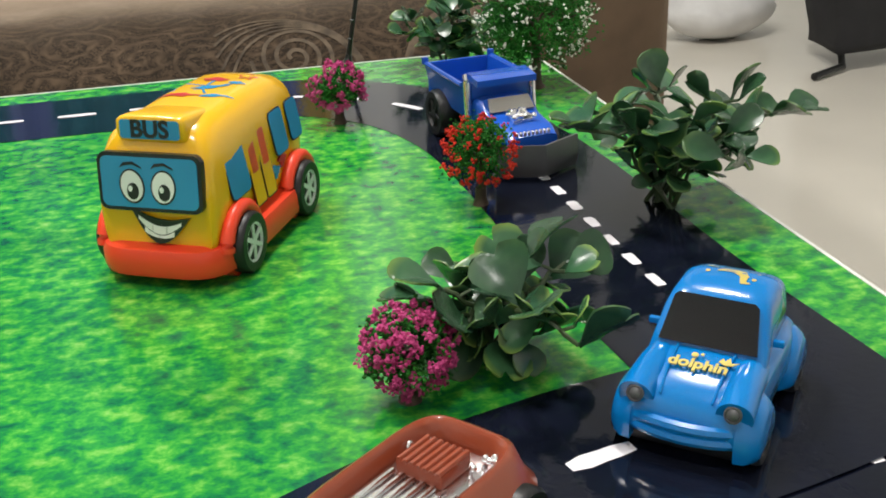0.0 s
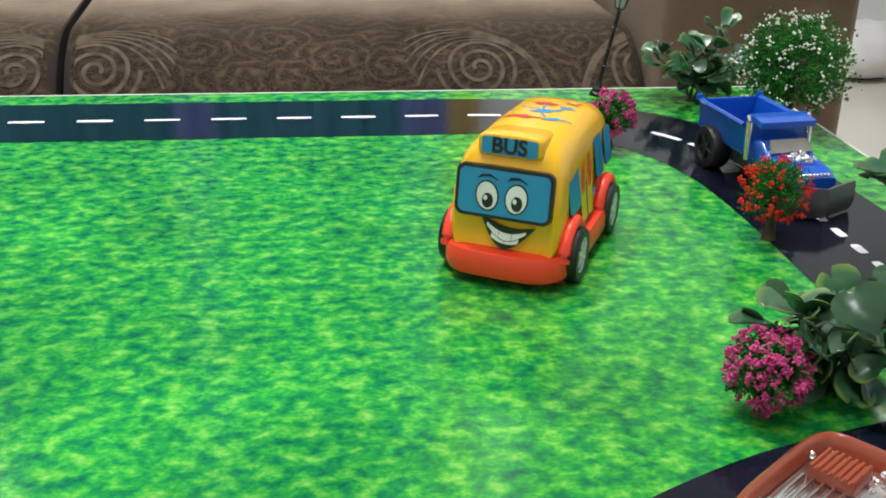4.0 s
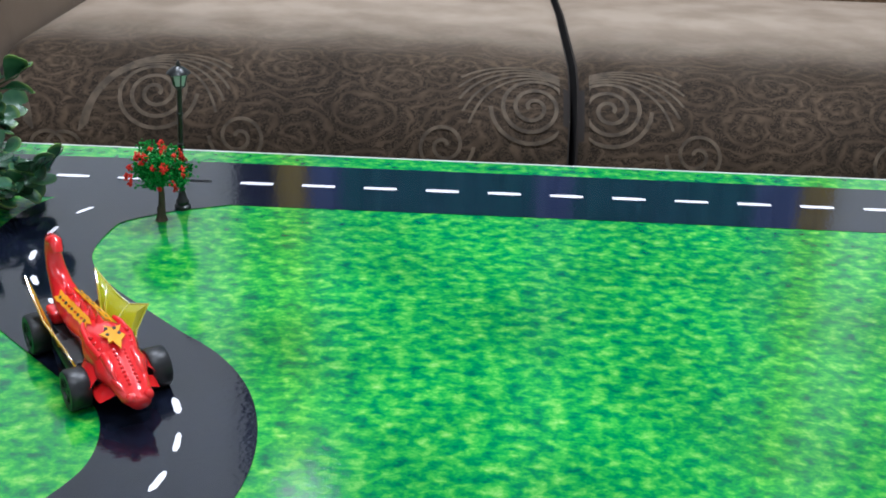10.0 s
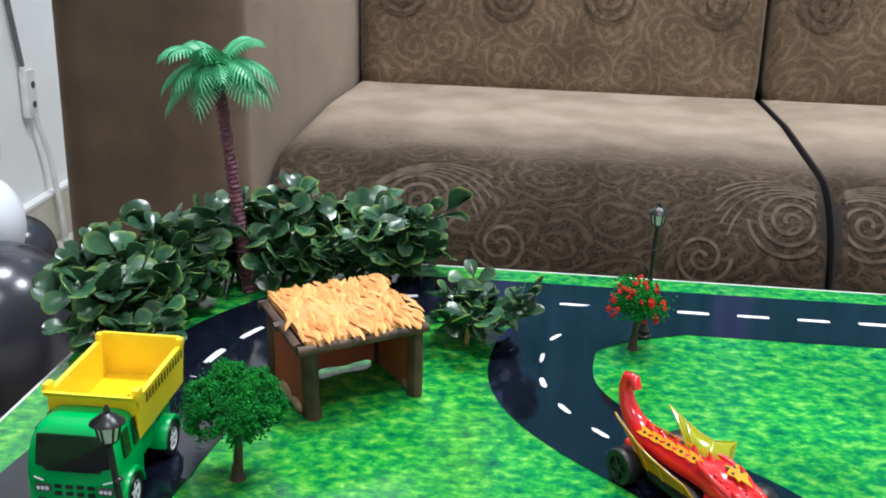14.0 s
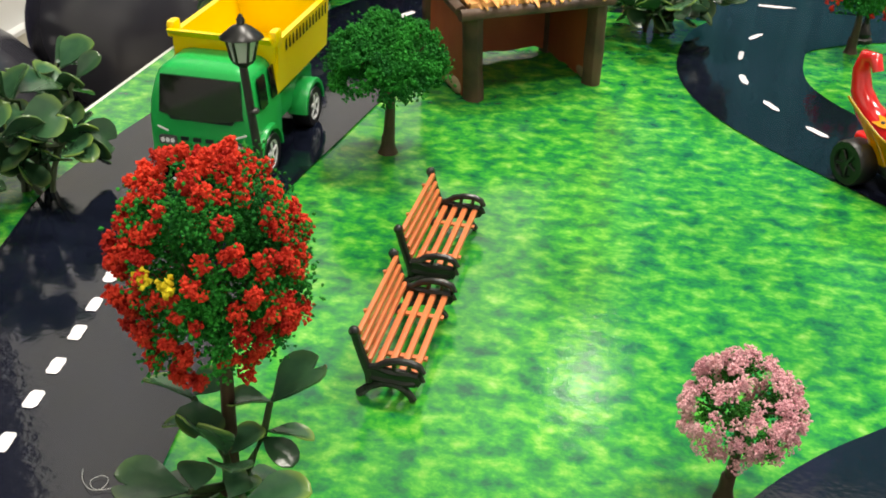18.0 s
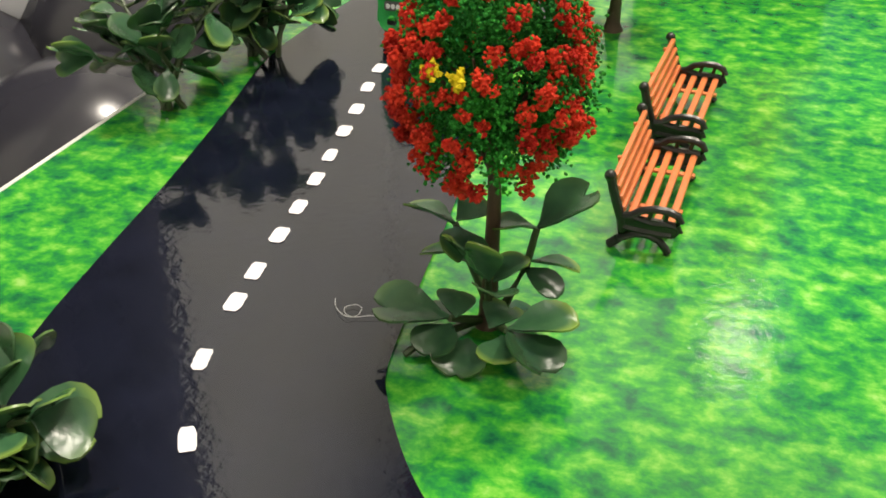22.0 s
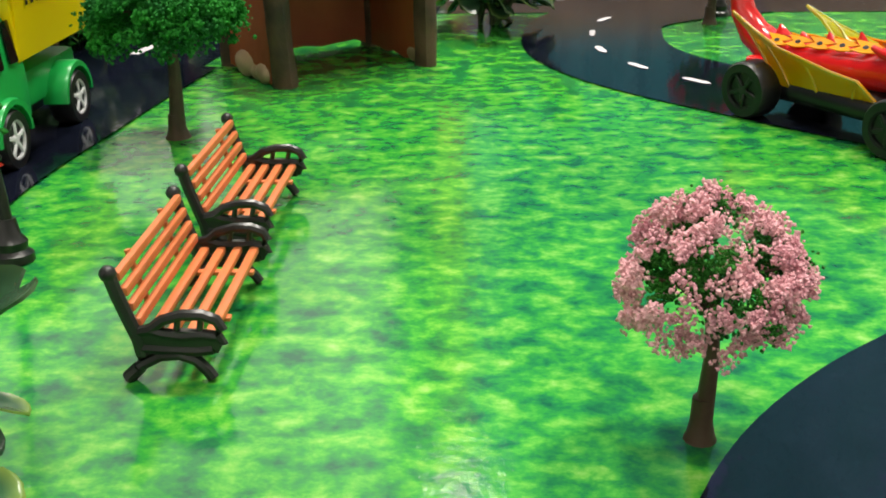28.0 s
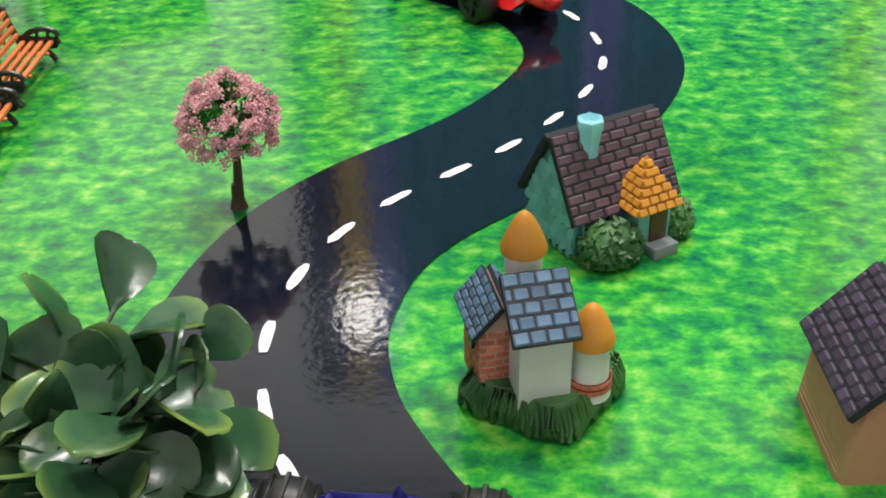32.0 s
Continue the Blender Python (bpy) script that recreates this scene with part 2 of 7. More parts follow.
def to_mesh(bm, name, material, smooth=True, sharp=0.7):
    me = bpy.data.meshes.new(name)
    bmesh.ops.transform(bm, matrix=Matrix.Scale(U, 4), verts=bm.verts)
    bm.normal_update()
    for f in bm.faces:
        f.smooth = smooth
    if smooth:
        for e in bm.edges:
            if len(e.link_faces) == 2 and e.calc_face_angle(0.0) > sharp:
                e.smooth = False
    bm.to_mesh(me)
    bm.free()
    for m in (material if isinstance(material, (list, tuple)) else [material]):
        me.materials.append(m)
    return me


def part(name, bm, material, parent=None, label="", smooth=True, sharp=0.7, at=None):
    """One mesh object, in plan units, under a thing or a part."""
    ob = new(name, to_mesh(bm, name, material, smooth, sharp))
    if parent is not None:
        ob.parent = parent
    if at is not None:
        ob.matrix_basis = at
    if label:
        ob["label"] = label
    return ob


def thing(name, x, y, z=0.0, turn=0.0, label="", category="", group="", kind="", lean=(0, 0)):
    ob = new(name)
    ob.empty_display_size = 0.02
    ob.matrix_basis = Matrix.Translation(v(x, y, z)) @ pose(0, 0, 0, lean[0], lean[1], turn)
    return tagged(ob, label, category, group, kind)


def box(bm, cx, cy, cz, sx, sy, sz, bev=0.0, seg=2, m=None):
    """A box about its centre, bevelled; returns its vertices."""
    r = bmesh.ops.create_cube(bm, size=1.0, matrix=Matrix.Translation((cx, cy, cz)) @ Matrix.Diagonal((sx, sy, sz, 1)))
    vs = r["verts"]
    if bev:
        es = list({e for q in vs for e in q.link_edges})
        r = bmesh.ops.bevel(bm, geom=es, offset=bev, segments=seg, profile=0.6, affect="EDGES")
        vs = list({q for f in r["faces"] for q in f.verts} | {q for q in vs if q.is_valid})
    if m is not None:
        bmesh.ops.transform(bm, matrix=m, verts=vs)
    return vs


def cyl(bm, a, b, r1, r2=None, n=16, caps=True):
    """A round bar from a to b."""
    a, b = Vector(a), Vector(b)
    d = b - a
    m = Matrix.Translation((a + b) / 2) @ d.to_track_quat("Z", "Y").to_matrix().to_4x4()
    return bmesh.ops.create_cone(bm, cap_ends=caps, segments=n, radius1=r1, radius2=r1 if r2 is None else r2, depth=d.length, matrix=m)["verts"]


def ball(bm, c, r, sx=1, sy=1, sz=1, u=16, w=10, m=None):
    vs = bmesh.ops.create_uvsphere(bm, u_segments=u, v_segments=w, radius=r, matrix=Matrix.Translation(c) @ Matrix.Diagonal((sx, sy, sz, 1)))["verts"]
    if m is not None:
        bmesh.ops.transform(bm, matrix=m, verts=vs)
    return vs


def lathe(bm, prof, n=24, c=(0, 0, 0)):
    """A turned body from a profile of (radius, height)."""
    rings = []
    for r, z in prof:
        rings.append([bm.verts.new((c[0] + r * math.cos(2 * math.pi * k / n), c[1] + r * math.sin(2 * math.pi * k / n), c[2] + z)) for k in range(n)])
    for a, b in zip(rings, rings[1:]):
        for k in range(n):
            bm.faces.new((a[k], a[(k + 1) % n], b[(k + 1) % n], b[k]))
    bm.faces.new(rings[0][::-1])
    bm.faces.new(rings[-1])


def loft(bm, loops, close=True, caps=True):
    """Skin over loops of points that all have the same count."""
    rings = [[bm.verts.new(p) for p in loop] for loop in loops]
    n = len(rings[0])
    for a, b in zip(rings, rings[1:]):
        for k in range(n if close else n - 1):
            bm.faces.new((a[k], a[(k + 1) % n], b[(k + 1) % n], b[k]))
    if caps:
        bm.faces.new(rings[0][::-1])
        bm.faces.new(rings[-1])
    return rings


def tube(bm, pts, r, n=8, taper=1.0):
    """A round bar along a line of points."""
    pts = [Vector(p) for p in pts]
    loops = []
    for i, p in enumerate(pts):
        d = (pts[min(i + 1, len(pts) - 1)] - pts[max(i - 1, 0)]).normalized()
        side = d.cross(Vector((0, 0, 1)) if abs(d.z) < 0.95 else Vector((1, 0, 0))).normalized()
        up = side.cross(d)
        rr = r * (1 + (taper - 1) * i / max(1, len(pts) - 1))
        loops.append([p + rr * (math.cos(2 * math.pi * k / n) * side + math.sin(2 * math.pi * k / n) * up) for k in range(n)])
    return loft(bm, loops)


def prism(bm, outline, z0, z1, m=None):
    """A flat shape given by (x, y) points, from z0 to z1."""
    lo = [bm.verts.new((x, y, z0)) for x, y in outline]
    hi = [bm.verts.new((x, y, z1)) for x, y in outline]
    n = len(lo)
    for k in range(n):
        bm.faces.new((lo[k], lo[(k + 1) % n], hi[(k + 1) % n], hi[k]))
    bm.faces.new(lo[::-1])
    bm.faces.new(hi)
    if m is not None:
        bmesh.ops.transform(bm, matrix=m, verts=lo + hi)
    return lo + hi


def spline(pts, step):
    """Evenly spaced points and headings on a smooth line through the given ones."""
    P = [np.array(p, float) for p in pts]
    P = [2 * P[0] - P[1]] + P + [2 * P[-1] - P[-2]]
    fine = []
    for i in range(1, len(P) - 2):
        for s in np.linspace(0, 1, 24, endpoint=False):
            a, b, c, d = P[i - 1], P[i], P[i + 1], P[i + 2]
            fine.append(0.5 * (2 * b + (c - a) * s + (2 * a - 5 * b + 4 * c - d) * s * s + (3 * b - a - 3 * c + d) * s ** 3))
    fine.append(P[-2])
    fine = np.array(fine)
    along = np.r_[0, np.cumsum(np.linalg.norm(np.diff(fine, axis=0), axis=1))]
    at = np.arange(0, along[-1], step)
    xy = np.stack([np.interp(at, along, fine[:, k]) for k in range(2)], 1)
    head = np.gradient(xy, axis=0)
    return xy, head / np.linalg.norm(head, axis=1)[:, None]


# ---- room ----
def slab(name, x0, x1, y0, y1, z0, z1, material, label, category):
    bm = bm_new()
    box(bm, (x0 + x1) / 2, (y0 + y1) / 2, (z0 + z1) / 2, x1 - x0, y1 - y0, z1 - z0)
    return tagged(part(name, bm, material, smooth=False), label, category, kind="structure")


slab("floor", WALL_W - 3, WALL_E + 3, WALL_S - 3, WALL_FAR + 3, FLOOR - 2, FLOOR, FLOORM, "glossy cream tiled floor of the room", "floor")
slab("ceiling", WALL_W - 3, WALL_E + 3, WALL_S - 3, WALL_FAR + 3, CEIL, CEIL + 2, WALLM, "plain white plastered ceiling", "ceiling")
slab("wall_north", WALL_W, 18.0, WALL_Y, WALL_Y + 3, FLOOR, CEIL, WALLM, "white painted wall behind the sofa", "wall")
slab("wall_return", 17.4, 18.0, WALL_Y + 3, WALL_FAR, FLOOR, CEIL, WALLM, "white painted return wall beyond the sofa", "wall")
slab("wall_far", 17.4, WALL_E, WALL_FAR, WALL_FAR + 3, FLOOR, CEIL, WALLM, "white painted wall at the far end", "wall")
slab("wall_south", WALL_W, WALL_E, WALL_S - 3, WALL_S, FLOOR, CEIL, WALLM, "white painted wall", "wall")
slab("wall_west", WALL_W - 3, WALL_W, WALL_S - 3, WALL_Y + 3, FLOOR, CEIL, WALLM, "white painted wall with a tiled skirting", "wall")
slab("wall_east", WALL_E, WALL_E + 3, WALL_S - 3, WALL_FAR + 3, FLOOR, CEIL, WALLM, "white painted wall", "wall")
slab("baseboard", WALL_W, 18.0, WALL_Y - 0.3, WALL_Y, FLOOR, FLOOR + 1.8, SKIRT, "beige tiled skirting along the wall", "skirting")
slab("baseboard", WALL_W, WALL_W + 0.3, WALL_S, WALL_Y - 0.3, FLOOR, FLOOR + 1.8, SKIRT, "beige tiled skirting along the wall", "skirting")
slab("trim", WALL_W, WALL_W + 0.34, WALL_S, WALL_Y - 0.3, FLOOR + 1.8, FLOOR + 1.92, WALLM, "white bead on top of the skirting", "trim")

# curtains and dark glazing above the sofa, seen mirrored in the glossy mat
TEAL = mat("dark_teal_curtain", (0.012, 0.17, 0.21), 0.7, scale=20)
YELLOW = mat("ochre_curtain", (0.46, 0.34, 0.05), 0.7, scale=20)
BLUEC = mat("slate_blue_curtain", (0.12, 0.17, 0.40), 0.7, scale=20)
NAVY = mat("navy_curtain", (0.015, 0.015, 0.05), 0.7, scale=20)


def curtain(x0, x1, material, label, west=False):
    bm = bm_new()
    n = max(8, int((x1 - x0) * 8))
    top, low = [], []
    for k in range(n + 1):
        x = x0 + (x1 - x0) * k / n
        y = 0.75 - 0.22 * math.sin(x * 5.1) - 0.07 * math.sin(x * 11.3)
        x, y = (WALL_W + y, x) if west else (x, WALL_Y - y)
        low.append((x, y, FLOOR + 1))
        top.append((x, y, 30.0))
    dx, dy = (-0.12, 0) if west else (0, 0.12)
    back = [(x + dx, y + dy, z) for x, y, z in low][::-1]
    loft(bm, [low + back, top + [(x + dx, y + dy, z) for x, y, z in top][::-1]])
    bmesh.ops.recalc_face_normals(bm, faces=bm.faces)
    return tagged(part("curtain", bm, material), label, "curtain")


# unseen sheet on the west wall, added so the road mirrors dark there
curtain(-9.0, 12.0, NAVY, "unseen dark navy sheet, added to darken the side wall mirrored in the mat", True)
curtain(-7.0, -5.4, NAVY, "navy blue curtain hanging behind the sofa")
curtain(-5.4, -4.2, YELLOW, "ochre yellow curtain hanging behind the sofa")
curtain(-4.2, -2.9, BLUEC, "slate blue curtain hanging behind the sofa")
curtain(-2.9, 4.4, TEAL, "dark teal curtain hanging behind the sofa")
curtain(4.4, 5.8, BLUEC, "slate blue curtain hanging behind the sofa")
curtain(5.8, 12.6, TEAL, "dark teal curtain hanging behind the sofa")
curtain(12.6, 14.2, BLUEC, "slate blue curtain hanging behind the sofa")
curtain(14.2, 15.4, YELLOW, "ochre yellow curtain hanging behind the sofa")

# ---- sofa ----
SX0, SXM, SX1 = -7.9, 4.02, 15.7
SY0, SYB, ST = 10.9, 21.3, -1.75


def cushion_profile(depth, height, r0):
    """Side outline of a seat cushion with a rounded front, as (y, z)."""
    pts = [(depth, -height), (0.5, -height)]
    for k in range(10):
        a = math.radians(-90 - 90 * k / 9)
        pts.append((0.5 + 0.5 * math.cos(a), -height + 0.5 + 0.5 * math.sin(a)))
    for k in range(12):
        a = math.radians(180 - 90 * k / 11)
        pts.append((r0 + r0 * math.cos(a), -r0 * 0.95 + r0 * 0.95 * math.sin(a)))
    pts += [(depth * 0.6, 0.08), (depth, -0.12)]
    return pts


def sofa():
    s = thing("sofa", 0, 0, 0, 0, "two-seat brown velour sofa with embossed scroll pattern", "sofa")
    h = 5.6
    prof = cushion_profile(SYB - SY0 + 1.0, h, 2.1)
    for a, b in ((SX0, SXM), (SXM, SX1)):
        loops = []
        for k in range(29):
            f = k / 28
            x = a + 0.07 + (b - a - 0.14) * (0.5 - 0.5 * math.cos(math.pi * f))
            e = min(x - a, b - x)
            k_in = 0.0 if e >= 0.55 else 0.2 * (1 - e / 0.55) ** 3
            loops.append([(x, SY0 + y + (k_in if y < 3 else 0), ST + z - (k_in if z > -3 else 0)) for y, z in prof])
        bm = bm_new()
        loft(bm, loops)
        bm.normal_update()
        # cushion ends are coloured dark to paint the shade of the gap
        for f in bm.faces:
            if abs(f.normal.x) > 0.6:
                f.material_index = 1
        part("seat_cushion", bm, [SEAT, SEAM_SHADE], s, "scroll-patterned front and plain top, painted paler for the light on it")
        bm = bm_new()
        box(bm, (a + b) / 2, SYB + 2.0, ST + 2.9, b - a - 0.16, 3.8, 7.1, 0.9, 4, Matrix.Rotation(0, 4, "X"))
        part("back_cushion", bm, SOFA, s)
    bm = bm_new()
    box(bm, (SX0 + SX1) / 2, SY0 + 8.4, ST - 5.6 - 0.75, SX1 - SX0, 15.2, 1.4, 0.2)
    part("base", bm, SOFA, s)
    bm = bm_new()
    box(bm, (SX0 + SX1) / 2, SYB + 5.3, (ST + 6.1 + FLOOR) / 2 + 0.4, SX1 - SX0 + 6, 2.6, ST + 6.1 - FLOOR - 0.8, 0.7, 3)
    part("backrest", bm, SOFA, s)
    for x0, x1 in ((SX0 - 4.0, SX0 - 0.05), (SX1 + 0.05, SX1 + 4.0)):
        bm = bm_new()
        box(bm, (x0 + x1) / 2, SY0 + 7.4, (ST + 5.6 + FLOOR) / 2 + 0.3, x1 - x0, 16.2, ST + 5.6 - FLOOR - 0.6, 0.75, 4)
        part("armrest", bm, ARMV, s, "plain brown velour")
    for x in (SX0 - 2.6, SX1 + 2.6):
        for y in (SY0 + 1, SYB + 5):
            bm = bm_new()
            cyl(bm, (x, y, FLOOR), (x, y, FLOOR + 1.0), 0.45, 0.55)
            part("leg", bm, TABLE, s)
    return s


SOFA_OB = sofa()

# ---- table and printed mat ----
def table():
    t = thing("table", (TX0 + TX1) / 2, (TY0 + TY1) / 2, 0, 0, "low rectangular table carrying the printed play mat", "table")
    w, d = TX1 - TX0, TY1 - TY0
    bm = bm_new()
    box(bm, 0, 0, -0.36, w - 0.02, d - 0.02, 0.64, 0.05)
    part("tabletop", bm, TABLE, t)
    for sx in (-1, 1):
        for sy in (-1, 1):
            bm = bm_new()
            box(bm, sx * (w / 2 - 0.9), sy * (d / 2 - 0.9), (FLOOR - 0.68) / 2, 0.9, 0.9, -0.68 - FLOOR, 0.06)
            part("leg", bm, TABLE, t)
    return t


table()
MAT = thing("play_mat", (TX0 + TX1) / 2, (TY0 + TY1) / 2, 0, 0, "glossy printed vinyl mat with grass and a winding road", "play mat")
MX, MY = (TX0 + TX1) / 2, (TY0 + TY1) / 2


def mat_sheet():
    bm = bm_new()
    w, d = TX1 - TX0, TY1 - TY0
    nx, ny = 40, 22
    grid = [[bm.verts.new((-w / 2 + w * i / nx, -d / 2 + d * j / ny, 0.0)) for i in range(nx + 1)] for j in range(ny + 1)]
    for j in range(ny):
        for i in range(nx):
            bm.faces.new((grid[j][i], grid[j][i + 1], grid[j + 1][i + 1], grid[j + 1][i]))
    part("grass_print", bm, GRASS, MAT)
    bm = bm_new()
    for x, y, a, b in ((0, d / 2 + 0.012, w, 0.024), (0, -d / 2 - 0.012, w, 0.024), (w / 2 + 0.012, 0, 0.024, d), (-w / 2 - 0.012, 0, 0.024, d)):
        box(bm, x, y, -0.012, a, b, 0.03)
    part("cut_edge", bm, EDGE, MAT, "white cut edge of the vinyl")


mat_sheet()
FAR_LINE = [(-4.54, -2.6), (-4.46, -1.8), (-4.18, -1.05), (-3.65, -0.4), (-2.9, -0.05), (-2.0, 0.0), (0, 0.0), (3, 0.02), (6, 0.02), (9, 0.02), (10.3, 0.0),
            (11.1, -0.2), (11.75, -0.78), (12.1, -1.6), (12.22, -2.6), (12.25, -4.5), (12.35, -6.0), (12.4, -7.4), (12.2, -8.4), (11.4, -9.0), (10.4, -9.15)]
S_LINE = [(-0.35, -0.15), (-0.95, -0.45), (-1.41, -0.87), (-1.52, -1.38), (-1.49, -1.9), (-1.3, -2.35), (-1.0, -2.73), (-0.66, -3.06), (-0.32, -3.38), (0.03, -3.69), (0.26, -4.04), (0.375, -4.45), (0.37, -4.85), (0.23, -5.24),
          (0.02, -5.59), (-0.23, -5.9), (-0.5, -6.16), (-0.78, -6.42), (-1.01, -6.72), (-1.16, -7.07), (-1.23, -7.48), (-1.18, -7.89), (-1.05, -8.23), (-0.8, -8.65), (-0.45, -9.05)]
LEFT_LINE = [(-4.5, -2.3), (-4.58, -3.0), (-4.65, -3.8), (-4.7, -4.35), (-4.7, -4.89), (-4.59, -5.42), (-4.49, -5.92), (-4.4, -6.41), (-4.32, -6.93), (-4.21, -7.51), (-4.03, -7.88), (-3.7, -8.3), (-3.2, -8.7), (-2.6, -8.95), (-2.0, -9.1)]
LEFT_MARKS = [(-4.6, -3.3), (-4.63, -3.57), (-4.66, -3.84), (-4.68, -4.1), (-4.7, -4.36), (-4.71, -4.62), (-4.7, -4.89), (-4.64, -5.15), (-4.59, -5.42), (-4.54, -5.68), (-4.49, -5.92), (-4.44, -6.17), (-4.4, -6.41),
              (-4.36, -6.65), (-4.32, -6.93), (-4.28, -7.15), (-4.21, -7.51), (-4.03, -7.88), (-3.76, -8.23), (-3.4, -8.55), (-2.95, -8.82)]
NEAR_LINE = [(12.35, -5.9), (11.9, -6.0), (11.25, -6.12), (10.5, -6.35), (9.7, -6.8), (9.0, -7.5), (8.3, -8.4), (7.0, -9.05), (4, -9.15), (1, -9.15), (-2.6, -9.15)]


def road(line, width, level, gap, dash, wide, first=0.0, point=0.35, marks=(), tight=99.0):
    xy, head = spline(line, 0.08)
    bm = bm_new()
    pairs = []
    for (x, y), (hx, hy) in zip(xy, head):
        pairs.append((bm.verts.new((x - MX - hy * width / 2, y - MY + hx * width / 2, level)), bm.verts.new((x - MX + hy * width / 2, y - MY - hx * width / 2, level))))
    for (a, b), (c, d) in zip(pairs, pairs[1:]):
        bm.faces.new((b, d, c, a))
    part("road_print", bm, ROAD, MAT, "dark blue-black printed road")
    xy, head = spline(line, 0.02)
    n = int(round(gap / 0.02))
    m = int(round(dash / 0.04))
    spots = [int(np.argmin(np.hypot(*(xy - np.array(p)).T))) for p in marks] or range(int(first / 0.02) + m, len(xy) - m, n)
    if tight < 99:
        spots = [i for i in spots if xy[i][0] < tight] + [i for i in range(len(xy) - 40) if xy[i][0] >= tight][::15]
    for i in spots:
        if xy[i][0] >= tight:
            m = 4
        bm = bm_new()
        ox, oy = xy[i]
        pts = [xy[i + k] for k in range(-m, m + 1, max(1, m // 2))]
        hs = [head[i + k] for k in range(-m, m + 1, max(1, m // 2))]
        w2 = wide / 2 * random.uniform(0.85, 1.1)
        taper = [1 - point * random.uniform(0.5, 1.4)] + [random.uniform(0.9, 1.05) for _ in pts[2:]] + [1 - point * random.uniform(0.5, 1.4)]
        ring = [(p[0] - ox - h[1] * w2 * f, p[1] - oy + h[0] * w2 * f) for p, h, f in zip(pts, hs, taper)]
        ring += [(p[0] - ox + h[1] * w2 * f, p[1] - oy - h[0] * w2 * f) for p, h, f in zip(pts[::-1], hs[::-1], taper[::-1])]
        bm.faces.new([bm.verts.new((x, y, 0)) for x, y in ring])
        bmesh.ops.recalc_face_normals(bm, faces=bm.faces)
        if bm.faces[:][0].normal.z < 0:
            bmesh.ops.reverse_faces(bm, faces=bm.faces)
        part("road_dash", bm, DASH, MAT, at=Matrix.Translation(v(ox - MX, oy - MY, level + 0.004)))


road(FAR_LINE, 1.16, 0.004, 0.6, 0.3, 0.07, 0.0, 0.2, tight=11.9)
road(S_LINE, 0.94, 0.008, 0.45, 0.19, 0.047, 0.5, 0.7, S_LINE[2:24])
road(LEFT_LINE, 1.33, 0.012, 0.28, 0.105, 0.07, marks=LEFT_MARKS)
road(NEAR_LINE, 1.1, 0.016, 0.6, 0.3, 0.09, 0.9)
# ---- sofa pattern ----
def on_front(x, s):
    """A place on the front of a seat cushion: s runs from the top edge down over the rounded front."""
    r0 = 2.1
    if s < 0:
        return Vector((x, SY0 + r0 - s, ST + 0.006))
    arc = r0 * math.pi / 2
    if s < arc:
        a = math.pi / 2 + s / r0
        return Vector((x, SY0 + r0 + r0 * math.cos(a) - 0.006, ST - r0 * 0.95 + r0 * 0.95 * math.sin(a) + 0.006))
    return Vector((x, SY0 - 0.008, ST - r0 * 0.95 - (s - arc)))


def on_back(x, s):
    return Vector((x, SYB + 0.06, ST + 9.0 - s))


def ribbon(bm, place, pts, w):
    """A narrow woven band through (x, s) points."""
    P = [np.array(p, float) for p in pts]
    left, right = [], []
    lift = Vector((0, -0.0004 * (len(bm.faces) // 20 % 60), 0))
    for i, p in enumerate(P):
        d = P[min(i + 1, len(P) - 1)] - P[max(i - 1, 0)]
        n = np.array([-d[1], d[0]]) / (np.linalg.norm(d) + 1e-9) * w / 2
        left.append(bm.verts.new(place(*(p + n)) + lift))
        right.append(bm.verts.new(place(*(p - n)) + lift))
    for k in range(len(P) - 1):
        bm.faces.new((left[k], left[k + 1], right[k + 1], right[k]))


def spiral(cx, cy, r, turns, flip=1, start=0.0):
    return [(cx + flip * r * (1 - k / (26 * turns)) * math.cos(start + k * 2 * math.pi / 26), cy + r * (1 - k / (26 * turns)) * math.sin(start + k * 2 * math.pi / 26)) for k in range(int(24 * turns))]


def arc(cx, cy, rx, ry, a0, a1, n=16):
    return [(cx + rx * math.cos(math.radians(a0 + (a1 - a0) * k / n)), cy - ry * math.sin(math.radians(a0 + (a1 - a0) * k / n))) for k in range(n + 1)]


def acanthus(bm, place, ox, oy, side, size):
    """A large scroll: a spiral inside fanned arcs, with curled side shoots."""
    ribbon(bm, place, spiral(ox, oy, 0.85 * size, 3.4, side), 0.085)
    for k in range(5):
        e = 20 + 9 * k
        ribbon(bm, place, arc(ox + side * 0.1 * k * size, oy + (1.0 + 0.06 * k) * size, (1.35 + 0.14 * k) * size, (1.75 + 0.15 * k) * size, *((e, 172) if side > 0 else (8, 180 - e)), 22), 0.055)
    for dx, dy, r, f in ((1.75, 0.9, 0.6, -1), (-1.75, 1.3, 0.55, 1), (2.15, 2.4, 0.6, 1), (-0.6, 2.4, 0.7, -1), (0.9, 2.3, 0.45, 1), (-2.0, 2.8, 0.5, -1), (0.2, 3.6, 0.6, 1), (1.5, 3.7, 0.5, -1)):
        ribbon(bm, place, spiral(ox + side * dx * size, oy + dy * size, r * size, 2.2, f * side), 0.075)


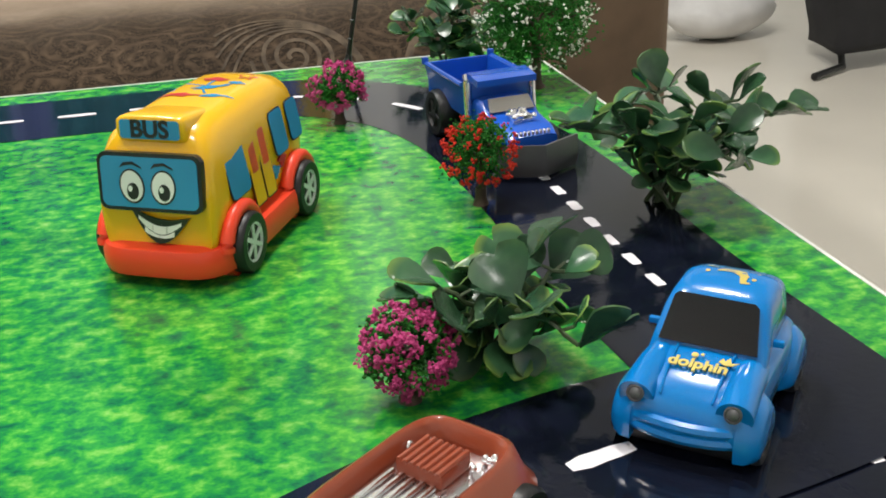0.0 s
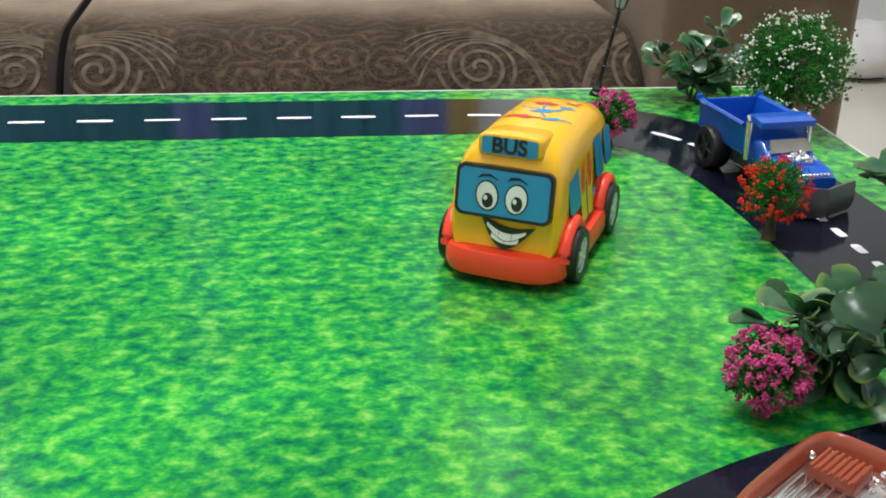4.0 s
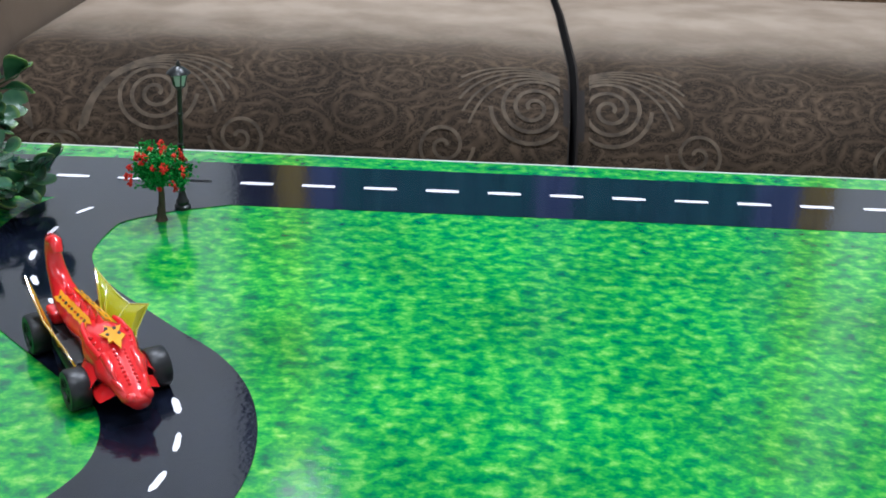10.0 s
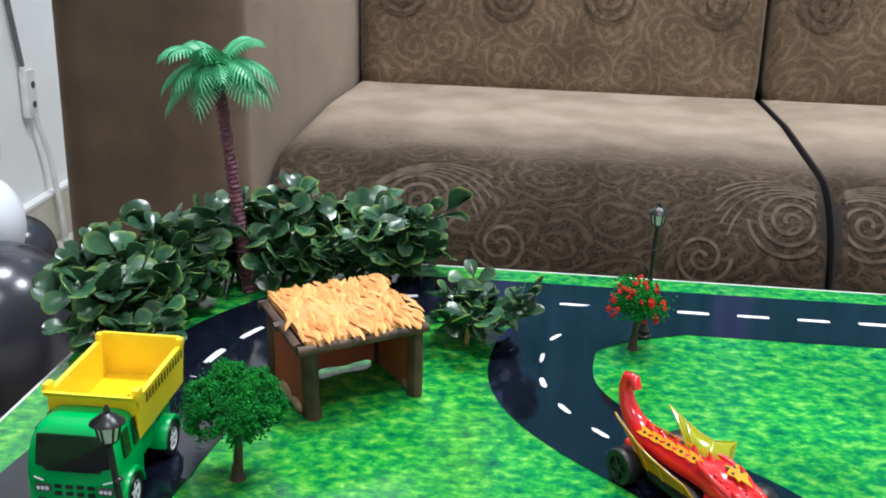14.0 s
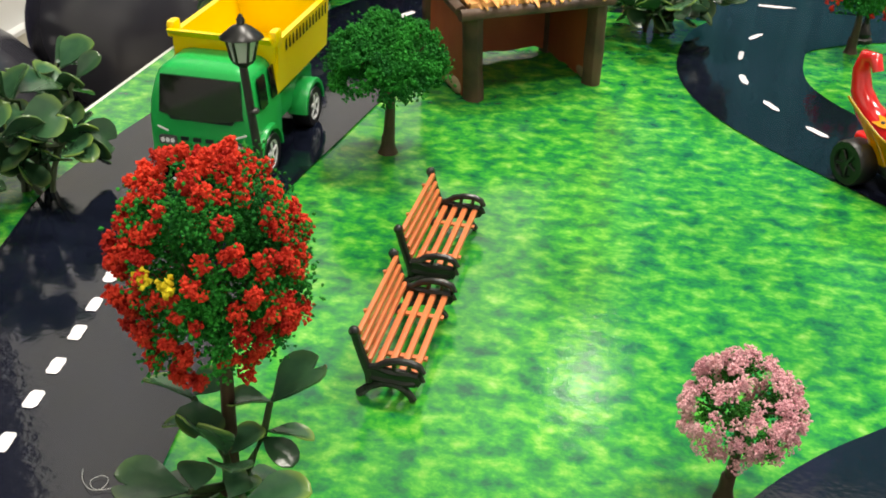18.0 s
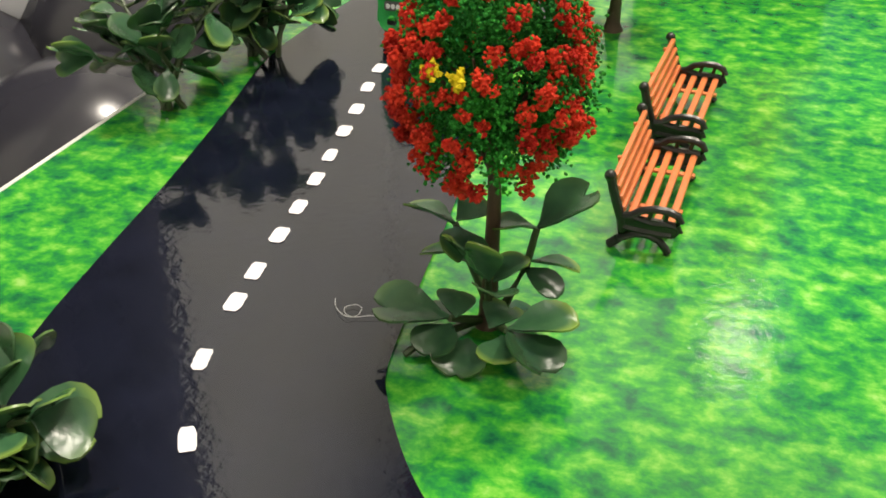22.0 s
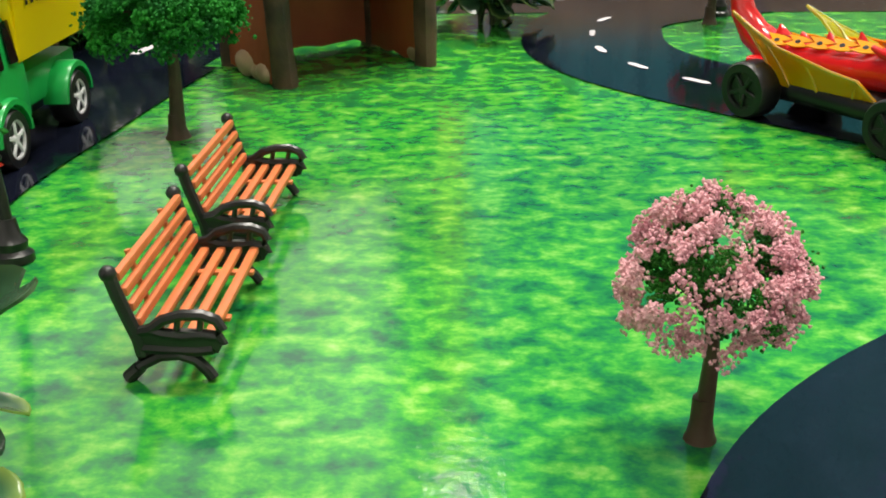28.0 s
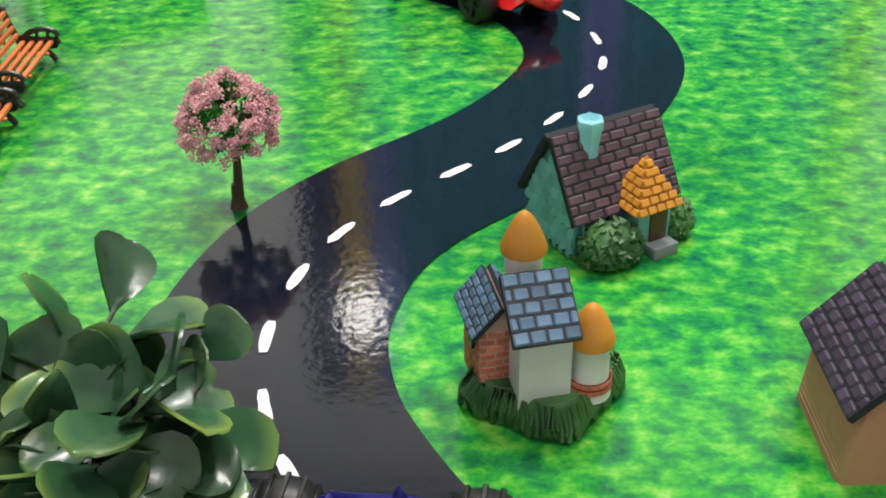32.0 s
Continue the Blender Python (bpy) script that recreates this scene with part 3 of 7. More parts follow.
def sofa_pattern():
    """The broad woven scrolls that stand out along each cushion."""
    for c0, c1, scrolls in ((SX0, SXM, ((0.29, 1), (0.93, -1), (-0.04, -1))), (SXM, SX1, ((0.06, 1), (0.70, -1), (1.0, 1)))):
        w = c1 - c0
        bm = bm_new()
        def front(x, s):
            return on_front(min(max(x, c0 + 0.3), c1 - 0.3), s)
        for f, side in scrolls:
            acanthus(bm, front, c0 + f * w, 1.75, side, 1.0)
        part("scroll_pattern", bm, SCROLL, SOFA_OB, "paler woven scrolls and spirals")["kind"] = "stuff"
        bm = bm_new()
        for k in range(4):
            ox = c0 + (k + 0.5) * w / 4
            ribbon(bm, on_back, spiral(ox, 6.3, 0.8, 2.6, 1 if k % 2 else -1), 0.08)
            ribbon(bm, on_back, spiral(min(ox + 1.2, c1 - 0.9), 4.7, 0.7, 2.4, -1 if k % 2 else 1), 0.08)
        part("scroll_pattern", bm, SCROLL, SOFA_OB, "paler woven scrolls and spirals")["kind"] = "stuff"


sofa_pattern()

# ---- plastic plants ----
STEM = mat("plant_stem", (0.035, 0.06, 0.02), 0.5, scale=60)


def leaf_mat():
    """Waxy plastic leaf, dark with a paler yellow-green margin towards the tip."""
    m = mat("plastic_leaf", (0.046, 0.128, 0.049), 0.27, var=0.3, scale=60, bump=0.08, bscale=300, spec=0.5, rand=0.35, color2=(0.021, 0.07, 0.035))
    n, l = m.node_tree.nodes, m.node_tree.links
    b = n["Principled BSDF"]
    base = b.inputs["Base Color"].links[0].from_socket
    tc = n.new("ShaderNodeTexCoord")
    sep = n.new("ShaderNodeSeparateXYZ")
    l.new(tc.outputs["Generated"], sep.inputs[0])
    def math_node(op, p, q):
        k = n.new("ShaderNodeMath")
        k.operation = op
        for s, val in zip(k.inputs, (p, q)):
            if isinstance(val, (int, float)):
                s.default_value = val
            else:
                l.new(val, s)
        return k.outputs[0]
    side = math_node("ABSOLUTE", math_node("SUBTRACT", sep.outputs["X"], 0.5), 0.0)
    reach = math_node("ADD", math_node("MULTIPLY", math_node("POWER", side, 2.0), 2.2), math_node("POWER", sep.outputs["Y"], 3.0))
    info = n.new("ShaderNodeObjectInfo")
    mr = n.new("ShaderNodeMapRange")
    mr.inputs[1].default_value, mr.inputs[2].default_value = 0.62, 1.25
    l.new(reach, mr.inputs[0])
    amount = math_node("MULTIPLY", mr.outputs[0], math_node("MULTIPLY", math_node("POWER", info.outputs["Random"], 1.4), 0.95))
    mix = n.new("ShaderNodeMix")
    mix.data_type = "RGBA"
    l.new(amount, mix.inputs[0])
    l.new(base, mix.inputs[6])
    mix.inputs[7].default_value = (0.27, 0.40, 0.06, 1)
    l.new(mix.outputs[2], b.inputs["Base Color"])
    return m


LEAFM = leaf_mat()


def leaf_mesh(name, length, width, notch, cup, droop):
    """A leaf that widens from its stalk to a round or notched tip; it grows along +y."""
    rows = ((0.0, 0.06), (0.1, 0.2), (0.24, 0.48), (0.42, 0.8), (0.6, 1.0), (0.76, 1.02), (0.89, 0.86), (0.97, 0.56), (1.0, 0.3))
    cols = (-1.0, -0.55, 0.0, 0.55, 1.0)
    up, low = [], []
    bm = bm_new()
    for f, w in rows:
        r = []
        for c in cols:
            y = length * (f - notch * (1 - abs(c)) ** 1.5 * max(0.0, (f - 0.5) * 2) ** 2)
            z = cup * width * abs(c) ** 1.6 * w - droop * length * f * f + 0.02 * length * math.sin(9 * f + 3 * c)
            r.append(Vector((c * w * width, y, z)))
        up.append([bm.verts.new(p) for p in r])
        low.append([bm.verts.new(p - Vector((0, 0, 0.012))) for p in r])
    n = len(rows)
    for i in range(n - 1):
        for k in range(4):
            bm.faces.new((up[i][k], up[i][k + 1], up[i + 1][k + 1], up[i + 1][k]))
            bm.faces.new((low[i][k], low[i + 1][k], low[i + 1][k + 1], low[i][k + 1]))
        for k in (0, 4):
            q = (up[i][k], up[i + 1][k], low[i + 1][k], low[i][k])
            bm.faces.new(q if k == 0 else q[::-1])
    for k in range(4):
        bm.faces.new((up[-1][k], up[-1][k + 1], low[-1][k + 1], low[-1][k]))
    return to_mesh(bm, name, LEAFM, True, 1.2)


LEAVES = [leaf_mesh("leaf_heart", 0.36, 0.165, 0.22, 0.22, 0.12), leaf_mesh("leaf_oval", 0.36, 0.12, 0.0, 0.3, 0.2),
          leaf_mesh("leaf_round", 0.30, 0.15, 0.0, 0.15, 0.05), leaf_mesh("leaf_broad", 0.33, 0.175, 0.14, 0.3, 0.25)]


def plant(x, y, seed, stems, spread, height, size, per, label, pale=0.12, center=(0, 0), flat=0.0, z=0.0, category="plant"):
    """A sprig of plastic leaves: bent stems with pairs of leaves along them."""
    rng = random.Random(seed)
    p = thing("plastic_plant", x, y, z, 0, label, category)
    bm = bm_new()
    spots = []
    for k in range(stems):
        a = 2 * math.pi * (k + rng.uniform(0, 0.8)) / stems
        rad = spread * rng.uniform(0.25, 1.0)
        top = Vector((center[0] + rad * math.cos(a), center[1] + rad * math.sin(a), height * rng.uniform(0.4, 1.0) * (1 - flat * rad / spread)))
        foot = Vector((rng.uniform(-0.2, 0.2) * spread, rng.uniform(-0.2, 0.2) * spread, 0.0))
        line = []
        for i in range(7):
            f = i / 6
            q = foot.lerp(top, f) + Vector((0, 0, 0.2 * height * math.sin(math.pi * f) * rng.uniform(0.6, 1.1)))
            line.append(q + Vector((rng.uniform(-1, 1), rng.uniform(-1, 1), 0)) * 0.025)
        tube(bm, line, 0.017, 6, 0.6)
        for i in range(per):
            f = 0.2 + 0.8 * (i + rng.uniform(0, 0.6)) / per
            j = min(5, int(f * 6))
            base = line[j].lerp(line[j + 1], min(1, f * 6 - j))
            turn = a + 1.57 * (i % 2) + rng.uniform(-0.5, 0.5)
            for s in (0, math.pi):
                if rng.random() < 0.86:
                    d = turn + s + rng.uniform(-0.3, 0.3)
                    out = base + Vector((math.cos(d), math.sin(d), 0.5)) * 0.06
                    tube(bm, [base, out], 0.009, 4)
                    spots.append((out, d, rng.uniform(-0.55, 1.25)))
        spots.append((line[6], a, rng.uniform(0.2, 1.3)))
    part("stem", bm, STEM, p)
    for base, a, up in spots:
        me = rng.choice(LEAVES)
        ob = new("leaf", me)
        ob.parent = p
        s = size * rng.uniform(0.75, 1.25)
        turn = Euler((up, rng.uniform(-0.9, 0.9), a - math.pi / 2)).to_matrix().to_4x4()
        bz = max(base.z, 0.03 + 0.30 * s * max(0.0, -math.sin(up)))
        ob.matrix_basis = Matrix.Translation(Vector((base.x, base.y, bz)) * U) @ turn @ Matrix.Scale(s, 4)
    return p


def broad_plant(x, y):
    """Two tall forked stems and a low rosette of broad waxy leaves."""
    rng = random.Random(24)
    p = thing("plastic_plant", x, y, 0, 0, "broad-leaved plastic plant round the foot of the red tree", "plant")
    bm = bm_new()
    tall = [[(0, 0.02, 0.0), (-0.05, 0.0, 0.14), (-0.10, -0.02, 0.28), (-0.14, -0.03, 0.40)], [(0.02, 0, 0.0), (0.08, -0.03, 0.14), (0.14, -0.02, 0.28), (0.17, 0.0, 0.43)],
            [(0.0, -0.02, 0.0), (0.02, -0.12, 0.16), (0.03, -0.16, 0.26)], [(0, -0.02, 0.0), (-0.06, -0.22, 0.1), (-0.08, -0.3, 0.14)], [(0, -0.02, 0.0), (0.1, -0.2, 0.09), (0.14, -0.28, 0.13)],
            [(0, -0.02, 0.02), (-0.16, -0.34, 0.05), (-0.22, -0.42, 0.01)]]
    for line in tall:
        tube(bm, line, 0.019, 7, 0.7)
    part("stem", bm, STEM, p)
    # foot, heading in degrees, lift in degrees, roll in degrees, size, shape
    for (bx, by, bz), head, lift, roll, size, k in (
            ((-0.14, -0.03, 0.40), 165, 14, 12, 0.62, 1), ((-0.13, -0.03, 0.39), 300, -8, -14, 0.55, 3), ((-0.14, -0.02, 0.41), 60, 22, 10, 0.5, 2),
            ((0.17, 0.0, 0.43), 40, 38, 0, 0.72, 0), ((0.17, 0.0, 0.43), 200, 12, 8, 0.5, 3), ((0.15, -0.02, 0.30), 10, 6, -10, 0.52, 1), ((0.13, -0.02, 0.27), 330, -6, 12, 0.5, 1),
            ((-0.10, -0.02, 0.27), 185, 4, 8, 0.5, 1), ((-0.08, -0.02, 0.22), 350, 5, 0, 0.42, 2),
            ((0.03, -0.15, 0.25), 250, 62, 6, 0.74, 0), ((0.04, -0.13, 0.24), 50, 30, -10, 0.55, 2), ((0.02, -0.16, 0.2), 300, 40, -12, 0.5, 3),
            ((-0.08, -0.3, 0.15), 195, 12, -6, 0.8, 0), ((-0.06, -0.28, 0.14), 110, 16, 10, 0.5, 2), ((-0.07, -0.3, 0.12), 255, -4, 5, 0.55, 3),
            ((0.14, -0.28, 0.14), 20, 24, 10, 0.72, 1), ((0.14, -0.28, 0.13), 325, 2, -14, 0.74, 3), ((0.12, -0.27, 0.1), 280, -4, 6, 0.56, 2), ((0.06, -0.24, 0.1), 75, 26, 4, 0.46, 3),
            ((0.0, -0.3, 0.07), 270, -2, 0, 0.6, 3), ((-0.1, -0.2, 0.08), 150, 2, 8, 0.52, 2), ((0.08, -0.1, 0.08), 45, 4, -8, 0.5, 3)):
        ob = new("leaf", LEAVES[k])
        ob.parent = p
        ob.matrix_basis = Matrix.Translation(v(bx, by, bz)) @ pose(0, 0, 0, 0, 0, head - 90) @ pose(0, 0, 0, lift, roll, 0) @ Matrix.Scale(size * 1.0, 4)
    p.scale = (0.96, 0.8, 1.0)
    return p


plant(12.84, -3.52, 1, 14, 0.74, 0.92, 0.68, 4, "dark green plastic plant leaning over the table edge", 0.1, (0.08, -0.15), 0.3)
plant(11.15, -5.17, 7, 11, 0.46, 0.76, 0.68, 3, "glossy green plastic plant with notched leaves by the road bend", 0.25, (0.0, -0.06), 0.25)
plant(12.45, 0.45, 3, 9, 0.5, 0.7, 0.6, 4, "green plastic plant at the far corner of the table", 0.4)
hedge = ((-5.5, -1.75, 11), (-5.58, -1.05, 12), (-5.35, -0.4, 13), (-4.85, 0.15, 14), (-4.25, 0.5, 15), (-3.65, 0.62, 16), (-3.05, 0.58, 17))
for hx, hy, sd in hedge:
    plant(hx, hy, sd, 13, 0.55, 0.80, 0.78, 4, "dark green plastic hedge sprig along the mat corner", 0.06)
for hx, hy, sd in ((-5.2, -1.95, 61), (-5.2, -1.3, 62), (-5.08, -0.72, 63), (-4.4, 0.1, 64), (-3.95, 0.28, 65), (-3.35, 0.42, 66)):
    plant(hx, hy, sd, 11, 0.42, 0.5, 0.64, 4, "low dark green plastic sprig at the foot of the hedge", 0.06)
plant(-2.2, -0.95, 21, 12, 0.55, 0.52, 0.66, 4, "low dark green plastic sprig beside the road", 0.05, (0.1, -0.05))
plant(-5.45, -4.85, 22, 9, 0.66, 0.7, 0.68, 3, "green plastic plant with long bare stems at the table edge", 0.25, (-0.05, 0.0))
plant(-5.5, -5.7, 23, 6, 0.5, 0.6, 0.66, 3, "green plastic plant with pale leaf edges at the table edge", 0.35, (-0.1, 0.1))
broad_plant(-3.34, -6.88)
plant(-4.55, -8.26, 25, 7, 0.24, 0.31, 0.66, 3, "green plastic plant at the near corner of the table", 0.5)
plant(-1.72, -8.36, 26, 10, 0.45, 0.36, 0.84, 2, "bright-edged plastic plant beside the near road", 0.35, (0.16, 0.24))


# ---- model trees ----
BARK = mat("model_bark", (0.06, 0.035, 0.018), 0.6, var=0.3, scale=80, bump=0.5, bscale=300)
FOAM = mat("foam_green", (0.02, 0.25, 0.025), 0.8, var=0.4, scale=120, spec=0.2, color2=(0.006, 0.11, 0.018))
FOAM_D = mat("foam_dark_green", (0.03, 0.19, 0.02), 0.8, var=0.4, scale=120, spec=0.2, color2=(0.01, 0.08, 0.012))
RED = mat("foam_red", (0.76, 0.052, 0.022), 0.75, var=0.4, scale=150, spec=0.2, color2=(0.40, 0.014, 0.010))
PINK = mat("foam_pink", (0.86, 0.50, 0.53), 0.8, var=0.25, scale=150, spec=0.2, color2=(0.70, 0.34, 0.40))
MAGENTA = mat("foam_magenta", (0.62, 0.09, 0.27), 0.75, var=0.3, scale=150, spec=0.2, color2=(0.42, 0.04, 0.16))
WHITEF = mat("foam_white", (0.72, 0.74, 0.66), 0.8, var=0.15, scale=150, spec=0.2)
YELF = mat("foam_yellow", (0.62, 0.48, 0.02), 0.8, var=0.15, scale=150, spec=0.2)
OCT_F = ((0, 1, 4), (1, 2, 4), (2, 3, 4), (3, 0, 4), (1, 0, 5), (2, 1, 5), (3, 2, 5), (0, 3, 5))
OCT_V = np.array(((1, 0, 0), (0, 1, 0), (-1, 0, 0), (0, -1, 0), (0, 0, 1), (0, 0, -1)), float)


def crumbs(name, spots, sizes, material, parent, seed, label=""):
    """Many rough little foam crumbs as one mesh."""
    rng = np.random.default_rng(seed)
    n = len(spots)
    q = rng.normal(size=(n, 3, 3))
    q, _ = np.linalg.qr(q)
    vs = np.einsum("vk,nkj->nvj", OCT_V, q) * (np.asarray(sizes)[:, None, None]) * rng.uniform(0.55, 1.35, (n, 6, 1)) + np.asarray(spots)[:, None]
    fs = (np.array(OCT_F)[None] + 6 * np.arange(n)[:, None, None]).reshape(-1, 3)
    me = bpy.data.meshes.new(name)
    me.from_pydata((vs.reshape(-1, 3) * U).tolist(), [], fs.tolist())
    me.materials.append(material)
    ob = new(name, me)
    ob.parent = parent
    ob["kind"] = "stuff"
    if label:
        ob["label"] = label
    return ob


def shell(rng, n, r, lo=0.7, drop=-1.0, clumps=40, gap=0.5):
    """Points in uneven clumps on an egg-shaped crown of radii r."""
    c = rng.normal(size=(clumps, 3))
    c /= np.linalg.norm(c, axis=1)[:, None]
    c = c[c[:, 2] > drop]
    c *= rng.uniform(lo, 1.0, (len(c), 1))
    k = rng.integers(0, len(c), n)
    p = c[k] + rng.normal(size=(n, 3)) * gap * 0.16
    return p * np.asarray(r)


def flower_tree(name, x, y, seed, r, cz, trunk_r, green, bloom, blooms, per, crumb, label, category, drop=-0.75, leaves=2600, cluster=0.05, lean=(0, 0), clumps=90, rz=None, gap=0.8):
    rng = np.random.default_rng(seed)
    t = thing(name, x, y, 0, 0, label, category, lean=lean)
    rr = (r, r, rz or r)
    bm = bm_new()
    tube(bm, [(0, 0, 0), (0.006, 0, cz * 0.2), (0.015, 0.005, cz * 0.55), (0.0, 0.0, cz)], trunk_r * 1.3, 9, 0.5)
    lathe(bm, [(trunk_r * 1.9, 0), (trunk_r * 1.65, 0.012), (trunk_r * 1.3, 0.05), (trunk_r * 1.15, 0.12)], 12)
    for k in range(9):
        a, e = k * 2.4, rng.uniform(0.1, 1.0)
        d = Vector((math.cos(a) * rr[0] * 0.75, math.sin(a) * rr[0] * 0.75, rr[2] * 0.7 * e - rr[2] * 0.15))
        s = Vector((0, 0, cz * rng.uniform(0.62, 0.95)))
        tube(bm, [s, s.lerp(Vector((0, 0, cz)) + d, 0.5) + Vector((0, 0, 0.02)), Vector((0, 0, cz)) + d], trunk_r * 0.42, 5, 0.4)
    part("trunk", bm, BARK, t)
    p = shell(rng, leaves, rr, 0.45, drop, clumps, gap) + (0, 0, cz)
    crumbs("foliage", p, rng.uniform(0.6, 1.2, len(p)) * crumb, green, t, seed + 1)
    c = rng.normal(size=(blooms * 3, 3))
    c /= np.linalg.norm(c, axis=1)[:, None]
    c = c[c[:, 2] > drop][:blooms] * rng.uniform(0.92, 1.08, (len(c[c[:, 2] > drop][:blooms]), 1)) * rr + (0, 0, cz)
    puff = rng.normal(size=(len(c) * per, 3))
    puff *= (rng.uniform(0, 1, (len(puff), 1)) ** 0.4) / np.linalg.norm(puff, axis=1)[:, None]
    pts = np.repeat(c, per, 0) + puff * np.repeat(rng.uniform(0.7, 1.25, (len(c), 1)), per, 0) * cluster * 1.7
    crumbs("blossom", pts, rng.uniform(0.6, 1.2, len(pts)) * crumb, bloom, t, seed + 2)
    return t, c


big_tree, spots = flower_tree("model_tree", -3.34, -6.92, 31, 0.315, 1.0, 0.028, FOAM, RED, 250, 52, 0.0092, "model tree with clusters of red blossom", "model tree", -0.82, 11000, 0.0185, clumps=130, rz=0.42, gap=0.62)
yp = np.array([(-0.08, -0.31, 1.12), (0.0, -0.325, 1.11)]).repeat(22, 0)
crumbs("yellow_blossom", yp + np.random.default_rng(3).normal(size=yp.shape) * 0.014, [0.013] * len(yp), YELF, big_tree, 9, "two yellow blossom tufts")
flower_tree("model_tree", -1.5, -6.46, 41, 0.21, 0.43, 0.0225, FOAM_D, PINK, 170, 52, 0.0064, "small model tree with pale pink blossom", "model tree", -0.5, 3600, 0.017, clumps=44, rz=0.2, gap=0.6)
flower_tree("model_tree", -3.64, -3.84, 51, 0.33, 0.6, 0.034, FOAM, FOAM, 90, 60, 0.012, "round green model tree on a brown trunk", "model tree", -0.45, 7000, 0.03, clumps=90, rz=0.27, gap=0.75)
flower_tree("model_tree", -0.68, -1.0, 61, 0.26, 0.46, 0.03, FOAM, RED, 46, 9, 0.015, "small green model tree with red berries", "model tree", -0.6, 1800, 0.016, clumps=70, rz=0.23, gap=0.9)
flower_tree("model_bush", 11.1, -1.0, 71, 0.22, 0.30, 0.03, FOAM_D, MAGENTA, 80, 14, 0.014, "small model bush with magenta blossom", "model bush", -0.8, 1200, 0.02, clumps=60, rz=0.20)
flower_tree("model_bush", 10.66, -5.4, 81, 0.205, 0.27, 0.03, FOAM_D, MAGENTA, 120, 14, 0.012, "rounded model bush with magenta blossom", "model bush", -0.85, 1800, 0.018, clumps=70, rz=0.20)
flower_tree("model_bush", 11.67, -3.15, 91, 0.24, 0.36, 0.03, FOAM_D, RED, 110, 8, 0.0115, "model bush dotted with red berries", "model bush", -0.8, 1800, 0.014, clumps=80, rz=0.24)
flower_tree("model_bush", 12.95, -0.55, 95, 0.50, 0.62, 0.05, FOAM_D, WHITEF, 150, 4, 0.014, "large green topiary bush flecked with white blossom", "model bush", -0.9, 7000, 0.03, clumps=200, rz=0.47)


def palm(x, y):
    t = thing("model_palm", x, y, 0, 0, "plastic palm tree with a ringed mauve trunk", "model palm", lean=(0, -6))
    trunk = mat("palm_trunk", (0.16, 0.055, 0.075), 0.5, var=0.3, scale=60, bump=0.3)
    green = mat("palm_frond", (0.10, 0.46, 0.20), 0.45, var=0.3, scale=60, color2=(0.05, 0.30, 0.12))
    bm = bm_new()
    h = 2.26
    for k in range(46):
        f = k / 46
        lathe(bm, [(0.058 - 0.015 * f, 0), (0.072 - 0.018 * f, 0.022), (0.054 - 0.015 * f, 0.048)], 9, (0.008 * math.sin(k * 1.7), 0.006 * math.cos(k * 2.3), h * f))
        for j in range(4):
            a = k * 1.3 + j * 1.57
            ball(bm, ((0.065 - 0.016 * f) * math.cos(a), (0.065 - 0.016 * f) * math.sin(a), h * f + 0.02), 0.018, u=6, w=4)
    part("trunk", bm, trunk, t)
    rng = random.Random(8)
    for k in range(26):
        a = k * 2.4 + rng.uniform(-0.15, 0.15)
        up, ln, sag = ((1.0, 0.52, 2.1), (0.5, 0.5, 1.9), (1.7, 0.44, 2.4))[0 if k < 11 else (1 if k < 20 else 2)]
        ln *= rng.uniform(0.88, 1.1)
        ahead, side = Vector((math.cos(a), math.sin(a), 0)), Vector((-math.sin(a), math.cos(a), 0))
        pts = [Vector((0, 0, h + 0.04)) + ahead * (ln * i / 15) + Vector((0, 0, up * ln * i / 15 - sag * (ln * i / 15) ** 2)) for i in range(16)]
        bm = bm_new()
        tube(bm, pts, 0.016, 5, 0.4)
        for i in range(1, 16):
            along = (pts[i] - pts[i - 1]).normalized()
            for s in (-1, 1):
                reach = 0.19 * math.sin(math.pi * (0.16 + 0.76 * i / 15))
                tip = pts[i] + side * s * reach + along * 0.09 + Vector((0, 0, -0.055 - 0.25 * reach))
                mid = pts[i].lerp(tip, 0.5) + Vector((0, 0, 0.022))
                root = [pts[i] - along * 0.014, pts[i] + along * 0.02, pts[i] + Vector((0, 0, -0.012))]
                belly = [mid - along * 0.017, mid + along * 0.017, mid + Vector((0, 0, -0.012))]
                loft(bm, [root, belly, [tip - along * 0.004, tip + along * 0.004, tip + Vector((0, 0, -0.004))]])
        part("frond", bm, green, t, smooth=False)
    return t


palm(-4.62, -0.25)

# ---- street lamps ----
BLACKP = mat("black_plastic", (0.012, 0.013, 0.012), 0.32, var=0.2, scale=60, bump=0.1)
LGLASS = mat("lantern_pane", (0.55, 0.62, 0.56), 0.15, var=0.1)


